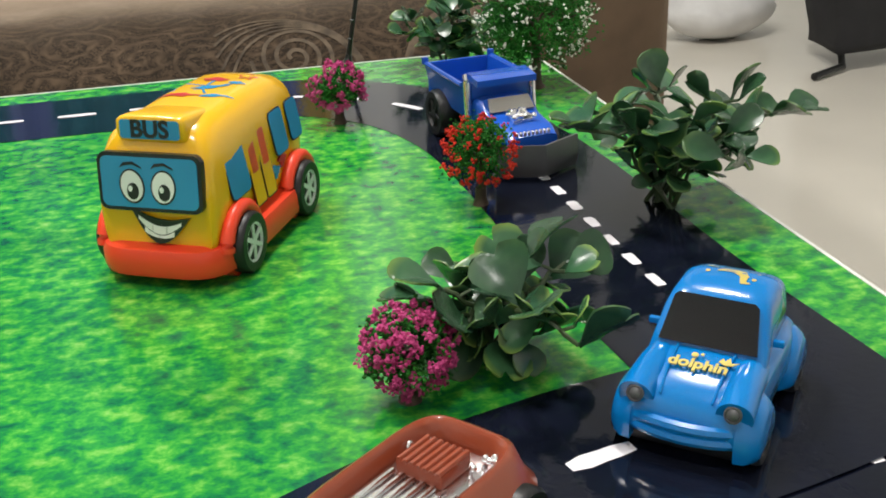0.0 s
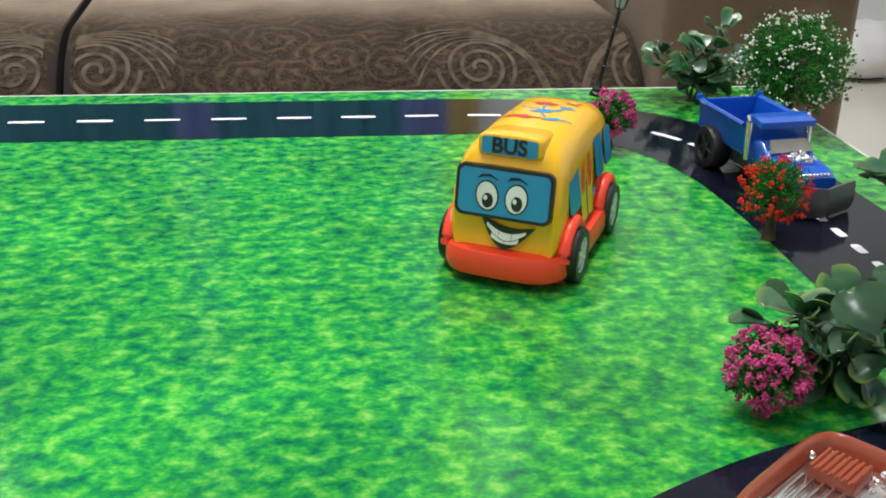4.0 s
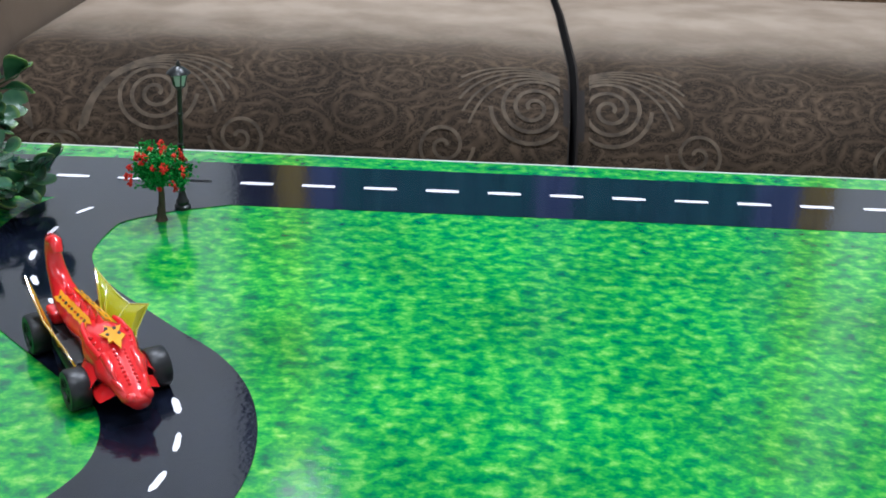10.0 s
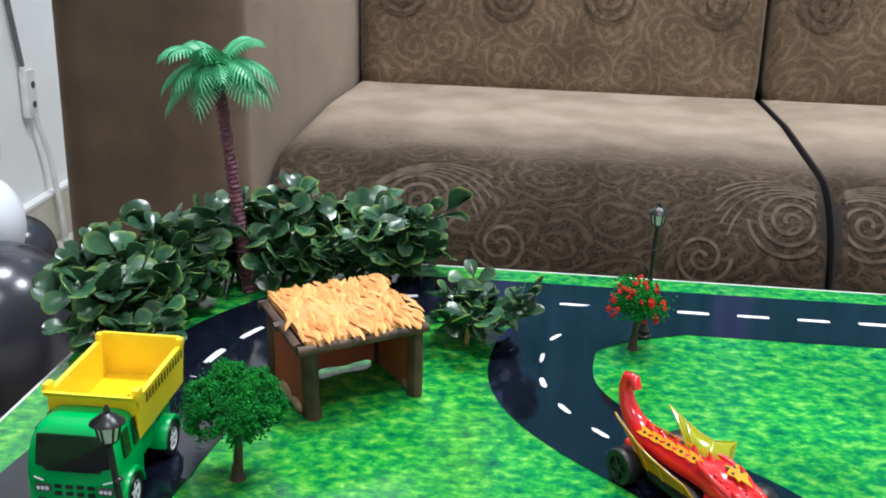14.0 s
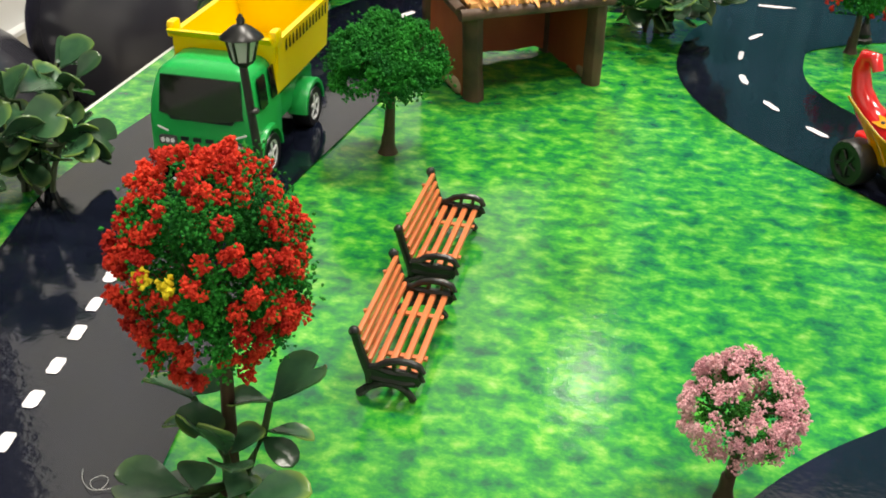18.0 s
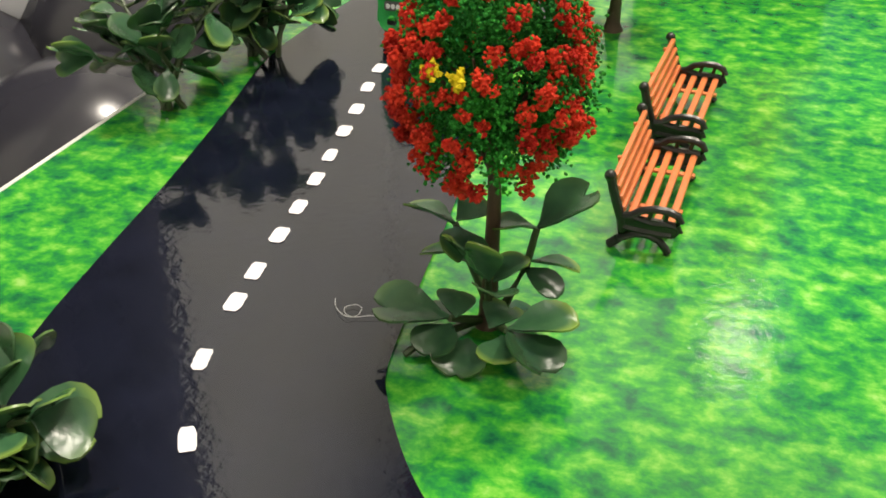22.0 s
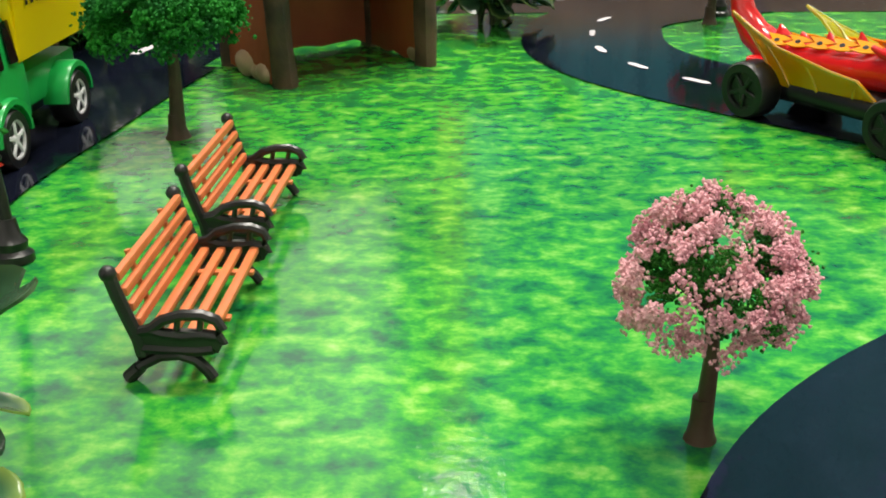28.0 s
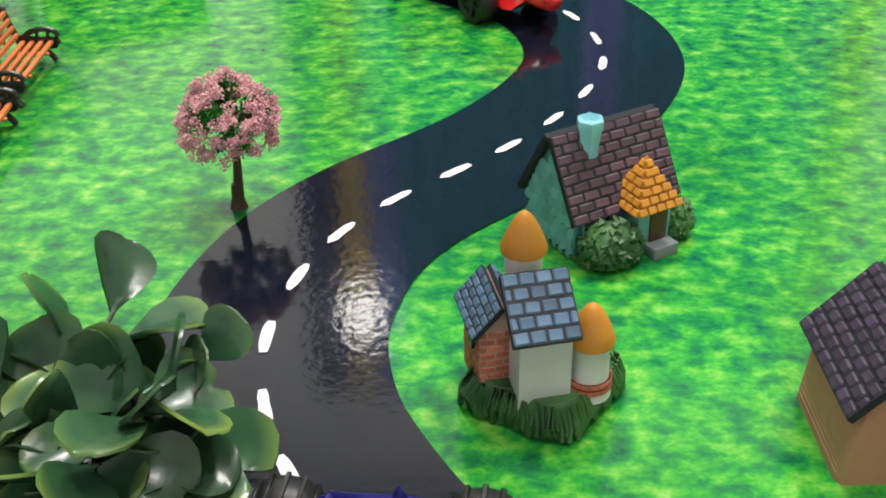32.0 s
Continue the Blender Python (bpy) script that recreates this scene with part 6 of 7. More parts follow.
def bus():
    t = thing("toy_bus", 9.95, -3.12, 0, 151, "yellow toy bus with a smiling face and orange-red skirt", "toy bus")
    bm = bm_new()
    secs = [(0.685, 0.29, 0.20, 0.52), (0.70, 0.33, 0.16, 0.62), (0.68, 0.35, 0.15, 0.72), (0.64, 0.36, 0.15, 0.84), (0.56, 0.365, 0.15, 0.905), (0.40, 0.365, 0.15, 0.93), (0.0, 0.36, 0.15, 0.94), (-0.45, 0.355, 0.15, 0.925), (-0.62, 0.345, 0.15, 0.89), (-0.70, 0.32, 0.16, 0.80), (-0.73, 0.27, 0.2, 0.65)]
    loops = []
    for y, w, z0, z1 in secs:
        lp = superloop(y, w, z0, z1, 4.2, 36)
        loops.append([(x * (1 - 0.13 * max(0, (z - 0.45) / 0.5) ** 1.5), y - (0.06 * max(0, (z - 0.4)) if y > 0.6 else 0), z) for x, y, z in lp])
    loft(bm, loops)
    bmesh.ops.recalc_face_normals(bm, faces=bm.faces)
    body = part("body", bm, YEL, t, sharp=1.0)
    # skirt and bumper
    bm = bm_new()
    def outline(g):
        pts = []
        for k in range(48):
            a = 2 * math.pi * k / 48
            c, s = math.cos(a), math.sin(a)
            pts.append(((0.415 + g) * math.copysign(abs(c) ** 0.42, c), 0.765 * math.copysign(abs(s) ** 0.5, s) + (g if s > 0 else -g)))
        return pts
    levels = [(-0.01, 0.06), (0.018, 0.075), (0.03, 0.11), (0.03, 0.19), (0.015, 0.235), (-0.05, 0.245)]
    loft(bm, [[(x, y, z) for x, y in outline(g)] for g, z in levels])
    part("skirt", bm, ORED, t, "orange-red moulded skirt and bumper")
    for sx in (-1, 1):
        for y in (0.44, -0.46):
            bm = bm_new()
            cyl(bm, (sx * 0.28, y, 0.19), (sx * 0.375, y, 0.19), 0.215, 0.21, 32)
            tube(bm, [(sx * 0.385, y + 0.208 * math.cos(q), 0.185 + 0.208 * math.sin(q)) for q in (math.pi * (0.02 + 0.96 * k / 22) for k in range(23))], 0.044, 10)
            part("wheel_arch", bm, ORED, t)
            wheel(t, sx * 0.40, y, 0.183, 0.13, RIM, 0.6, spokes=6, side=sx)
    # windscreen face
    n = Vector((0, 1, 0.12))
    m = on((0, 0.672, 0.615), n)
    plate("windscreen_rim", rrect(0.63, 0.33, 0.055), 0.045, m, INK, t, "black window surround")
    m2 = m @ Matrix.Translation((0, 0, 0.046))
    ws = plate("windscreen", rrect(0.585, 0.285, 0.04), 0.004, m2, BLUEW, t, "blue printed windscreen")
    m3 = m2 @ Matrix.Translation((0, 0, 0.005))
    for sx, tilt in ((-0.105, 0.15), (0.085, -0.1)):
        plate("eye_outline", ellipse(0.077, 0.099, sx, -0.022, tilt=tilt), 0.002, m3, INK, ws)
        plate("eye_white", ellipse(0.067, 0.088, sx, -0.022, tilt=tilt), 0.004, m3, WHITEP, ws)
        plate("pupil", ellipse(0.036, 0.048, sx + 0.006, -0.05), 0.006, m3, INK, ws)
        plate("glint", ellipse(0.013, 0.017, sx - 0.008, -0.035), 0.008, m3, WHITEP, ws)
        brow = [(sx - 0.07, 0.085), (sx - 0.045, 0.115), (sx + 0.01, 0.122), (sx + 0.06, 0.095), (sx + 0.065, 0.085), (sx + 0.01, 0.106), (sx - 0.04, 0.098)]
        plate("brow", [(x, y - 0.005) for x, y in brow], 0.003, m3, INK, ws)
    mm = on((-0.02, 0.700, 0.345), (0, 1, 0.06)) @ Matrix.Rotation(math.radians(-7), 4, "Z")
    def smile(cx, cy, w, h0, h1, n=14):
        top = [(cx - w + 2 * w * k / n, cy - h0 * math.sin(math.pi * k / n)) for k in range(n + 1)]
        low = [(cx + w - 2 * w * k / n, cy - h1 * math.sin(math.pi * k / n)) for k in range(1, n)]
        return top + low
    mouth = plate("mouth", smile(0.0, 0.095, 0.18, 0.04, 0.185), 0.012, mm, INK, t, "black printed smile")
    for x0, x1 in ((-0.13, -0.045), (-0.041, 0.041), (0.045, 0.13)):
        arch = [(x0 + (x1 - x0) * k / 6) for k in range(7)]
        plate("tooth", [(x, 0.066 - 0.05 * math.cos(x * 11)) for x in arch] + [(x, 0.052 - 0.085 * math.cos(x * 11)) for x in arch[::-1]], 0.015, mm, WHITEP, mouth)
    for x0, x1 in ((-0.09, -0.002), (0.002, 0.09)):
        arch = [(x0 + (x1 - x0) * k / 6) for k in range(7)]
        plate("tooth", [(x, 0.047 - 0.086 * math.cos(x * 11)) for x in arch] + [(x, 0.02 - 0.075 * math.cos(x * 9)) for x in arch[::-1]], 0.015, mm, WHITEP, mouth)
    # sign
    bm = bm_new()
    loft(bm, [superloop(y, w, z0, z1, 5.0, 28) for y, w, z0, z1 in ((0.632, 0.195, 0.835, 0.962), (0.625, 0.207, 0.83, 0.972), (0.60, 0.21, 0.80, 0.977), (0.50, 0.208, 0.80, 0.965), (0.36, 0.20, 0.80, 0.945), (0.24, 0.19, 0.80, 0.925))])
    bmesh.ops.recalc_face_normals(bm, faces=bm.faces)
    part("sign_box", bm, YEL, t, sharp=1.0)
    ms = on((0, 0.637, 0.900), (0, 1, 0.1))
    sign = plate("sign_panel", rrect(0.36, 0.105, 0.02), 0.004, ms, BLUEW, t, "blue sign panel")
    lettering("BUS", 0.135, ms @ Matrix.Translation((0, 0, 0.006)), INK, sign, bold=0.004)
    # side windows, doors and prints
    for sx in (-1, 1):
        for y, z, w, h in ((0.36, 0.585, 0.25, 0.29), (-0.275, 0.62, 0.19, 0.27), (-0.525, 0.63, 0.17, 0.25)):
            nx = on((sx * 0.352, y, z), (sx, 0, 0.16))
            plate("window_frame", rrect(w + 0.014, h + 0.014, 0.04), 0.007, nx, INK, t)
            plate("side_window", rrect(w, h, 0.035), 0.010, nx, BLUEW, t)
        for k, y in enumerate((0.125, -0.035)):
            nx = on((sx * 0.3545, y, 0.52), (sx, 0, 0.13))
            d = plate("door", rrect(0.145, 0.46, 0.02), 0.006, nx, INK, t, "outlined printed door")
            plate("door_panel", rrect(0.132, 0.445, 0.018), 0.008, nx, YEL, d)
            plate("door_window", rrect(0.085, 0.22, 0.015), 0.010, nx @ Matrix.Translation((0, 0.085, 0)), DOORP, d)
        for y, z, mt in ((0.16, 0.30, REDP), (-0.05, 0.33, REDP), (-0.16, 0.40, BLUEW), (-0.27, 0.44, REDP)):
            nx = on((sx * 0.362, y, z), (sx, 0, 0.1))
            plate("printed_figure", [(0.05 * (1 + 0.5 * math.sin(5 * a)) * math.cos(a), 0.035 * (1 + 0.4 * math.cos(3 * a)) * math.sin(a)) for a in (2 * math.pi * k / 24 for k in range(24))], 0.012, nx, mt, t)
    # roof print, lying on the roof
    def roof(x, y):
        top = np.interp(y, [q[0] for q in secs[::-1]], [q[3] for q in secs[::-1]])
        return 0.545 + (top - 0.545) * (1 - min(0.9, abs(x) / 0.32) ** 4.2) ** (1 / 4.2)
    def blob(cx, cy, rx, ry, q, ph, tilt=0.0, n=30):
        c, sn = math.cos(tilt), math.sin(tilt)
        raw = [(rx * (1 + 0.35 * math.sin(q * a + ph)) * math.cos(a), ry * (1 + 0.3 * math.cos((q + 1) * a)) * math.sin(a)) for a in (2 * math.pi * k / n for k in range(n))]
        return [(cx + c * x - sn * y, cy + sn * x + c * y) for x, y in raw]
    def line(x0, y0, x1, y1, w=0.008):
        d = Vector((x1 - x0, y1 - y0))
        nn = Vector((-d.y, d.x)).normalized() * w
        return [(x0 - nn.x, y0 - nn.y), (x1 - nn.x, y1 - nn.y), (x1 + nn.x, y1 + nn.y), (x0 + nn.x, y0 + nn.y)]
    star = [(0.055 * (1 if k % 2 == 0 else 0.45) * math.sin(math.pi * k / 5), 0.055 * (1 if k % 2 == 0 else 0.45) * math.cos(math.pi * k / 5)) for k in range(10)]
    drape("star_outline", [(x * 1.3 + 0.13, y * 1.3 + 0.40) for x, y in star], roof, 0.003, REDP, t)
    drape("star", [(x * 0.9 + 0.13, y * 0.9 + 0.40) for x, y in star], roof, 0.005, YEL, t)
    for outline, ink in ((blob(0.01, 0.10, 0.10, 0.035, 3, 0.4, 0.5), BLUEW), (blob(-0.04, 0.30, 0.075, 0.04, 5, 0.0), REDP), (blob(0.13, 0.24, 0.045, 0.03, 4, 2.0), BLUEW), (blob(-0.10, -0.08, 0.12, 0.03, 4, 1.0), REDP), (blob(0.12, -0.07, 0.09, 0.022, 3, 2.0, 0.3), BLUEW)):
        drape("printed_figure", outline, roof, 0.003, ink, t)
    for seg in ((-0.21, 0.07, -0.05, 0.08), (0.06, 0.14, 0.13, 0.23), (-0.02, 0.14, -0.03, 0.27), (-0.20, 0.01, 0.0, 0.06), (-0.18, 0.19, -0.03, 0.13), (0.0, 0.04, 0.05, -0.04)):
        drape("printed_line", line(*seg), roof, 0.003, BLUEW, t)
    return t


bus()


def beetle():
    t = thing("toy_car", 11.93, -5.88, 0, 137, "glossy blue rounded toy car with gold dolphin prints", "toy car")
    bm = bm_new()
    secs = [(0.50, 0.22, 0.12, 0.20), (0.48, 0.27, 0.10, 0.27), (0.40, 0.28, 0.09, 0.335), (0.25, 0.28, 0.09, 0.37), (0.10, 0.285, 0.09, 0.385), (-0.2, 0.29, 0.09, 0.39), (-0.40, 0.27, 0.10, 0.36), (-0.5, 0.22, 0.14, 0.28), (-0.53, 0.16, 0.17, 0.24)]
    loft(bm, [superloop(y, w, z0, z1, 3.4, 28) for y, w, z0, z1 in secs])
    bmesh.ops.recalc_face_normals(bm, faces=bm.faces)
    part("body", bm, CYAN, t, sharp=1.1)
    bm = bm_new()
    cab = [(0.17, 0.255, 0.30, 0.37), (0.12, 0.255, 0.30, 0.41), (0.03, 0.248, 0.30, 0.55), (-0.03, 0.242, 0.30, 0.59), (-0.2, 0.238, 0.30, 0.605), (-0.34, 0.23, 0.30, 0.56), (-0.43, 0.2, 0.30, 0.45), (-0.48, 0.16, 0.30, 0.36)]
    loft(bm, [[(x * (1 - 0.10 * max(0, (z - 0.38) / 0.22)), yy, z) for x, yy, z in superloop(y, w, z0, z1, 5.0, 28)] for y, w, z0, z1 in cab])
    bmesh.ops.recalc_face_normals(bm, faces=bm.faces)
    part("cabin", bm, CYAN, t, sharp=1.1)
    m = on((0, 0.089, 0.477), (0, 1, 0.72))
    q = [(-0.215, -0.11), (0.215, -0.11), (0.185, 0.095), (0.165, 0.112), (-0.165, 0.112), (-0.185, 0.095)]
    plate("windscreen", q, 0.016, m, BGLASS, t, "black glossy windscreen")
    for s in (-1, 1):
        m = on((s * 0.216, -0.13, 0.475), (s, 0, 0.2))
        plate("side_window", [(-0.16, -0.06), (0.16, -0.06), (0.10, 0.07), (-0.11, 0.07)], 0.008, m, BGLASS, t)
        for y in (0.33, -0.33):
            bm = bm_new()
            loft(bm, [[(s * (0.22 + 0.10 * f), y + 0.185 * math.cos(a) * (1 - 0.3 * f * f * f), max(0.07, 0.13 + 0.19 * math.sin(a) * (1 - 0.4 * f * f * f))) for a in (math.pi * (-0.1 + 1.2 * k / 18) for k in range(19))] for f in (0, 0.45, 0.8, 0.95, 1.0)])
            bmesh.ops.recalc_face_normals(bm, faces=bm.faces)
            part("mudguard", bm, CYAN, t, sharp=1.2)
            wheel(t, s * 0.262, y, 0.13, 0.11, TYRE, side=s)
        bm = bm_new()
        tube(bm, [(s * 0.19, 0.10, 0.30), (s * 0.198, 0.27, 0.305), (s * 0.205, 0.40, 0.288), (s * 0.208, 0.475, 0.27)], 0.078, 18)
        part("headlight_pod", bm, CYAN, t)
        bm = bm_new()
        lathe(bm, [(0.036, 0.0), (0.038, 0.012), (0.031, 0.018), (0.027, 0.012), (0.018, 0.02), (0.005, 0.024)], 18)
        bmesh.ops.transform(bm, matrix=on((s * 0.205, 0.487, 0.292), (0, 1, 0.35)), verts=bm.verts)
        part("headlight", bm, GREYM, t, "grey ringed headlight")
        bm = bm_new()
        box(bm, s * 0.275, 0.03, 0.41, 0.05, 0.03, 0.03, 0.008)
        part("mirror", bm, CYAN, t)
    for z, y in ((0.19, 0.515), (0.145, 0.52)):
        bm = bm_new()
        tube(bm, [(0.30 * math.sin(a), y - 0.10 * (1 - math.cos(a)) * 1.6, z) for a in (math.radians(-80 + 160 * k / 14) for k in range(15))], 0.028, 8)
        part("bumper", bm, CYAN, t)
    bm = bm_new()
    box(bm, 0, 0, 0.075, 0.5, 0.9, 0.07, 0.02)
    part("chassis", bm, TYRE, t)
    bm = bm_new()
    for s in (-1, 1):
        tube(bm, [(s * 0.125, 0.16, 0.386), (s * 0.115, 0.36, 0.356), (s * 0.11, 0.46, 0.30)], 0.006, 5)
    part("bonnet_crease", bm, CYAN, t)
    t.scale = (0.98, 0.96, 0.98)
    mb = on((0, 0.295, 0.374), (0, 0.18, 1), (0, -1, 0))
    lettering("dolphin", 0.085, mb @ Matrix.Translation((0, 0.0, 0.002)), GOLD, t, bold=0.003)
    plate("printed_dot", ellipse(0.015, 0.015, -0.03, 0.062), 0.004, mb, GOLD, t)
    plate("printed_dot", ellipse(0.008, 0.008, 0.0, 0.072), 0.004, mb, GOLD, t)
    splash = [(0.075, 0.045), (0.09, 0.075), (0.10, 0.055), (0.115, 0.085), (0.13, 0.05), (0.16, 0.06), (0.135, 0.035), (0.105, 0.03)]
    plate("printed_splash", splash, 0.004, mb, GOLD, t)
    def roof(x, y):
        top = np.interp(y, [q[0] for q in cab[::-1]], [q[3] for q in cab[::-1]])
        return 0.30 + (top - 0.30) * (0.5 + 0.5 * (1 - min(0.9, abs(x) / 0.215) ** 5) ** 0.2)
    fish = [(-0.10, 0.01), (-0.08, 0.05), (-0.03, 0.075), (0.0, 0.095), (0.01, 0.075), (0.05, 0.055), (0.075, 0.0), (0.07, -0.05), (0.10, -0.075), (0.05, -0.085), (0.04, -0.06), (0.03, -0.01), (-0.01, 0.02), (-0.06, 0.02)]
    drape("dolphin_print", [(x * 0.85 + 0.02, y * 0.85 + 0.17) for x, y in fish], roof, 0.003, GOLD, t, "gold printed dolphin")
    for x, y, r in ((-0.11, 0.27, 0.018), (-0.08, 0.255, 0.009), (-0.10, 0.17, 0.011), (0.11, 0.15, 0.011), (0.12, 0.22, 0.008)):
        drape("printed_dot", ellipse(r, r, x, y, 14), roof, 0.003, GOLD, t)
    return t


beetle()


def blue_truck():
    t = thing("toy_dump_truck", 12.12, -2.05, 0, 187, "royal blue die-cast dump truck with a grey plough", "toy truck")
    for s in (-1, 1):
        wheel(t, s * 0.255, -0.52, 0.195, 0.17, TYRE, spokes=5, side=s)
        wheel(t, s * 0.24, 0.40, 0.14, 0.13, TYRE, spokes=5, side=s)
    bm = bm_new()
    box(bm, 0, 0.0, 0.17, 0.30, 1.25, 0.12, 0.02)
    part("chassis", bm, GREYM, t)
    bm = bm_new()
    x, y0, y1, z0, z1 = 0.30, -0.78, 0.02, 0.30, 0.56
    box(bm, 0, (y0 + y1) / 2, z0 - 0.01, 2 * x - 0.1, y1 - y0, 0.03, 0.008)
    for s in (-1, 1):
        loft(bm, [[(s * (x - 0.07), yy, z0), (s * (x - 0.045), yy, z0), (s * x, yy, z1), (s * (x - 0.025), yy, z1)] for yy in (y0, y1)])
        tube(bm, [(s * x, y0, z1), (s * x, y1, z1)], 0.02, 6)
        box(bm, s * x, y0 + 0.01, z1 + 0.02, 0.05, 0.04, 0.06, 0.008)
    box(bm, 0, y0, (z0 + z1) / 2, 2 * x - 0.06, 0.03, z1 - z0, 0.008)
    box(bm, 0, y1, (z0 + z1) / 2 + 0.02, 2 * x - 0.04, 0.03, z1 - z0 + 0.02, 0.008)
    part("dump_bed", bm, TBLUE, t)
    bm = bm_new()
    loft(bm, [[(-0.25, yy, z), (0.25, yy, z), (0.25, yy, z + 0.05), (-0.25, yy, z + 0.05)] for yy, z in ((-0.02, 0.58), (0.02, 0.60), (0.22, 0.575))])
    box(bm, 0, 0.06, 0.52, 0.48, 0.05, 0.14, 0.01)
    part("cab_shield", bm, TBLUE, t)
    bm = bm_new()
    loft(bm, [superloop(y, w, z0, z1, 5, 24) for y, w, z0, z1 in ((0.08, 0.24, 0.2, 0.47), (0.20, 0.235, 0.2, 0.475), (0.30, 0.23, 0.2, 0.38), (0.36, 0.23, 0.2, 0.365), (0.58, 0.215, 0.2, 0.34), (0.68, 0.20, 0.2, 0.29))])
    bmesh.ops.recalc_face_normals(bm, faces=bm.faces)
    part("cab", bm, TBLUE, t)
    m = on((0, 0.262, 0.425), (0, 1, 0.95))
    plate("windscreen", [(-0.19, -0.06), (0.19, -0.06), (0.17, 0.06), (-0.17, 0.06)], 0.02, m, mat("mirror_windscreen", (0.5, 0.48, 0.46), 0.12, metal=0.8), t, "pale reflective windscreen")
    rng = random.Random(3)
    bm = bm_new()
    box(bm, 0, 0.44, 0.37, 0.16, 0.14, 0.06, 0.01)
    for k in range(26):
        ball(bm, (rng.uniform(-0.10, 0.10), 0.44 + rng.uniform(-0.08, 0.08), 0.38 + rng.uniform(0, 0.03)), rng.uniform(0.01, 0.024), u=7, w=5)
    for k in range(4):
        cyl(bm, (-0.06 + 0.04 * k, 0.40, 0.38), (-0.06 + 0.04 * k, 0.40, 0.43), 0.013, n=8)
    part("engine", bm, CHROME, t, "chrome exposed engine")
    bm = bm_new()
    for k in range(9):
        box(bm, -0.13 + 0.0325 * k, 0.665, 0.31, 0.022, 0.03, 0.035, 0.005, 1)
    part("grille_bar", bm, CHROME, t, "row of chrome teeth")
    for s in (-1, 1):
        bm = bm_new()
        cyl(bm, (s * 0.28, 0.10, 0.28), (s * 0.28, 0.07, 0.60), 0.027, n=12)
        cyl(bm, (s * 0.28, 0.07, 0.60), (s * 0.28, 0.04, 0.64), 0.02, n=10)
        part("exhaust_stack", bm, CHROME, t, "chrome exhaust stack")
    bm = bm_new()
    prof = [(0.0, 0.03), (0.045, 0.09), (0.05, 0.18), (0.03, 0.27), (0.06, 0.275), (0.075, 0.18), (0.07, 0.09), (0.03, 0.02)]
    loft(bm, [[(xx, yy + p, z) for p, z in prof] for xx, yy in ((-0.34, 0.68), (-0.2, 0.74), (0.0, 0.83), (0.2, 0.74), (0.34, 0.68))])
    bmesh.ops.recalc_face_normals(bm, faces=bm.faces)
    part("plough", bm, GREYM, t, "grey V-shaped plough blade")
    t.scale = (0.94, 0.94, 0.94)
    return t


blue_truck()


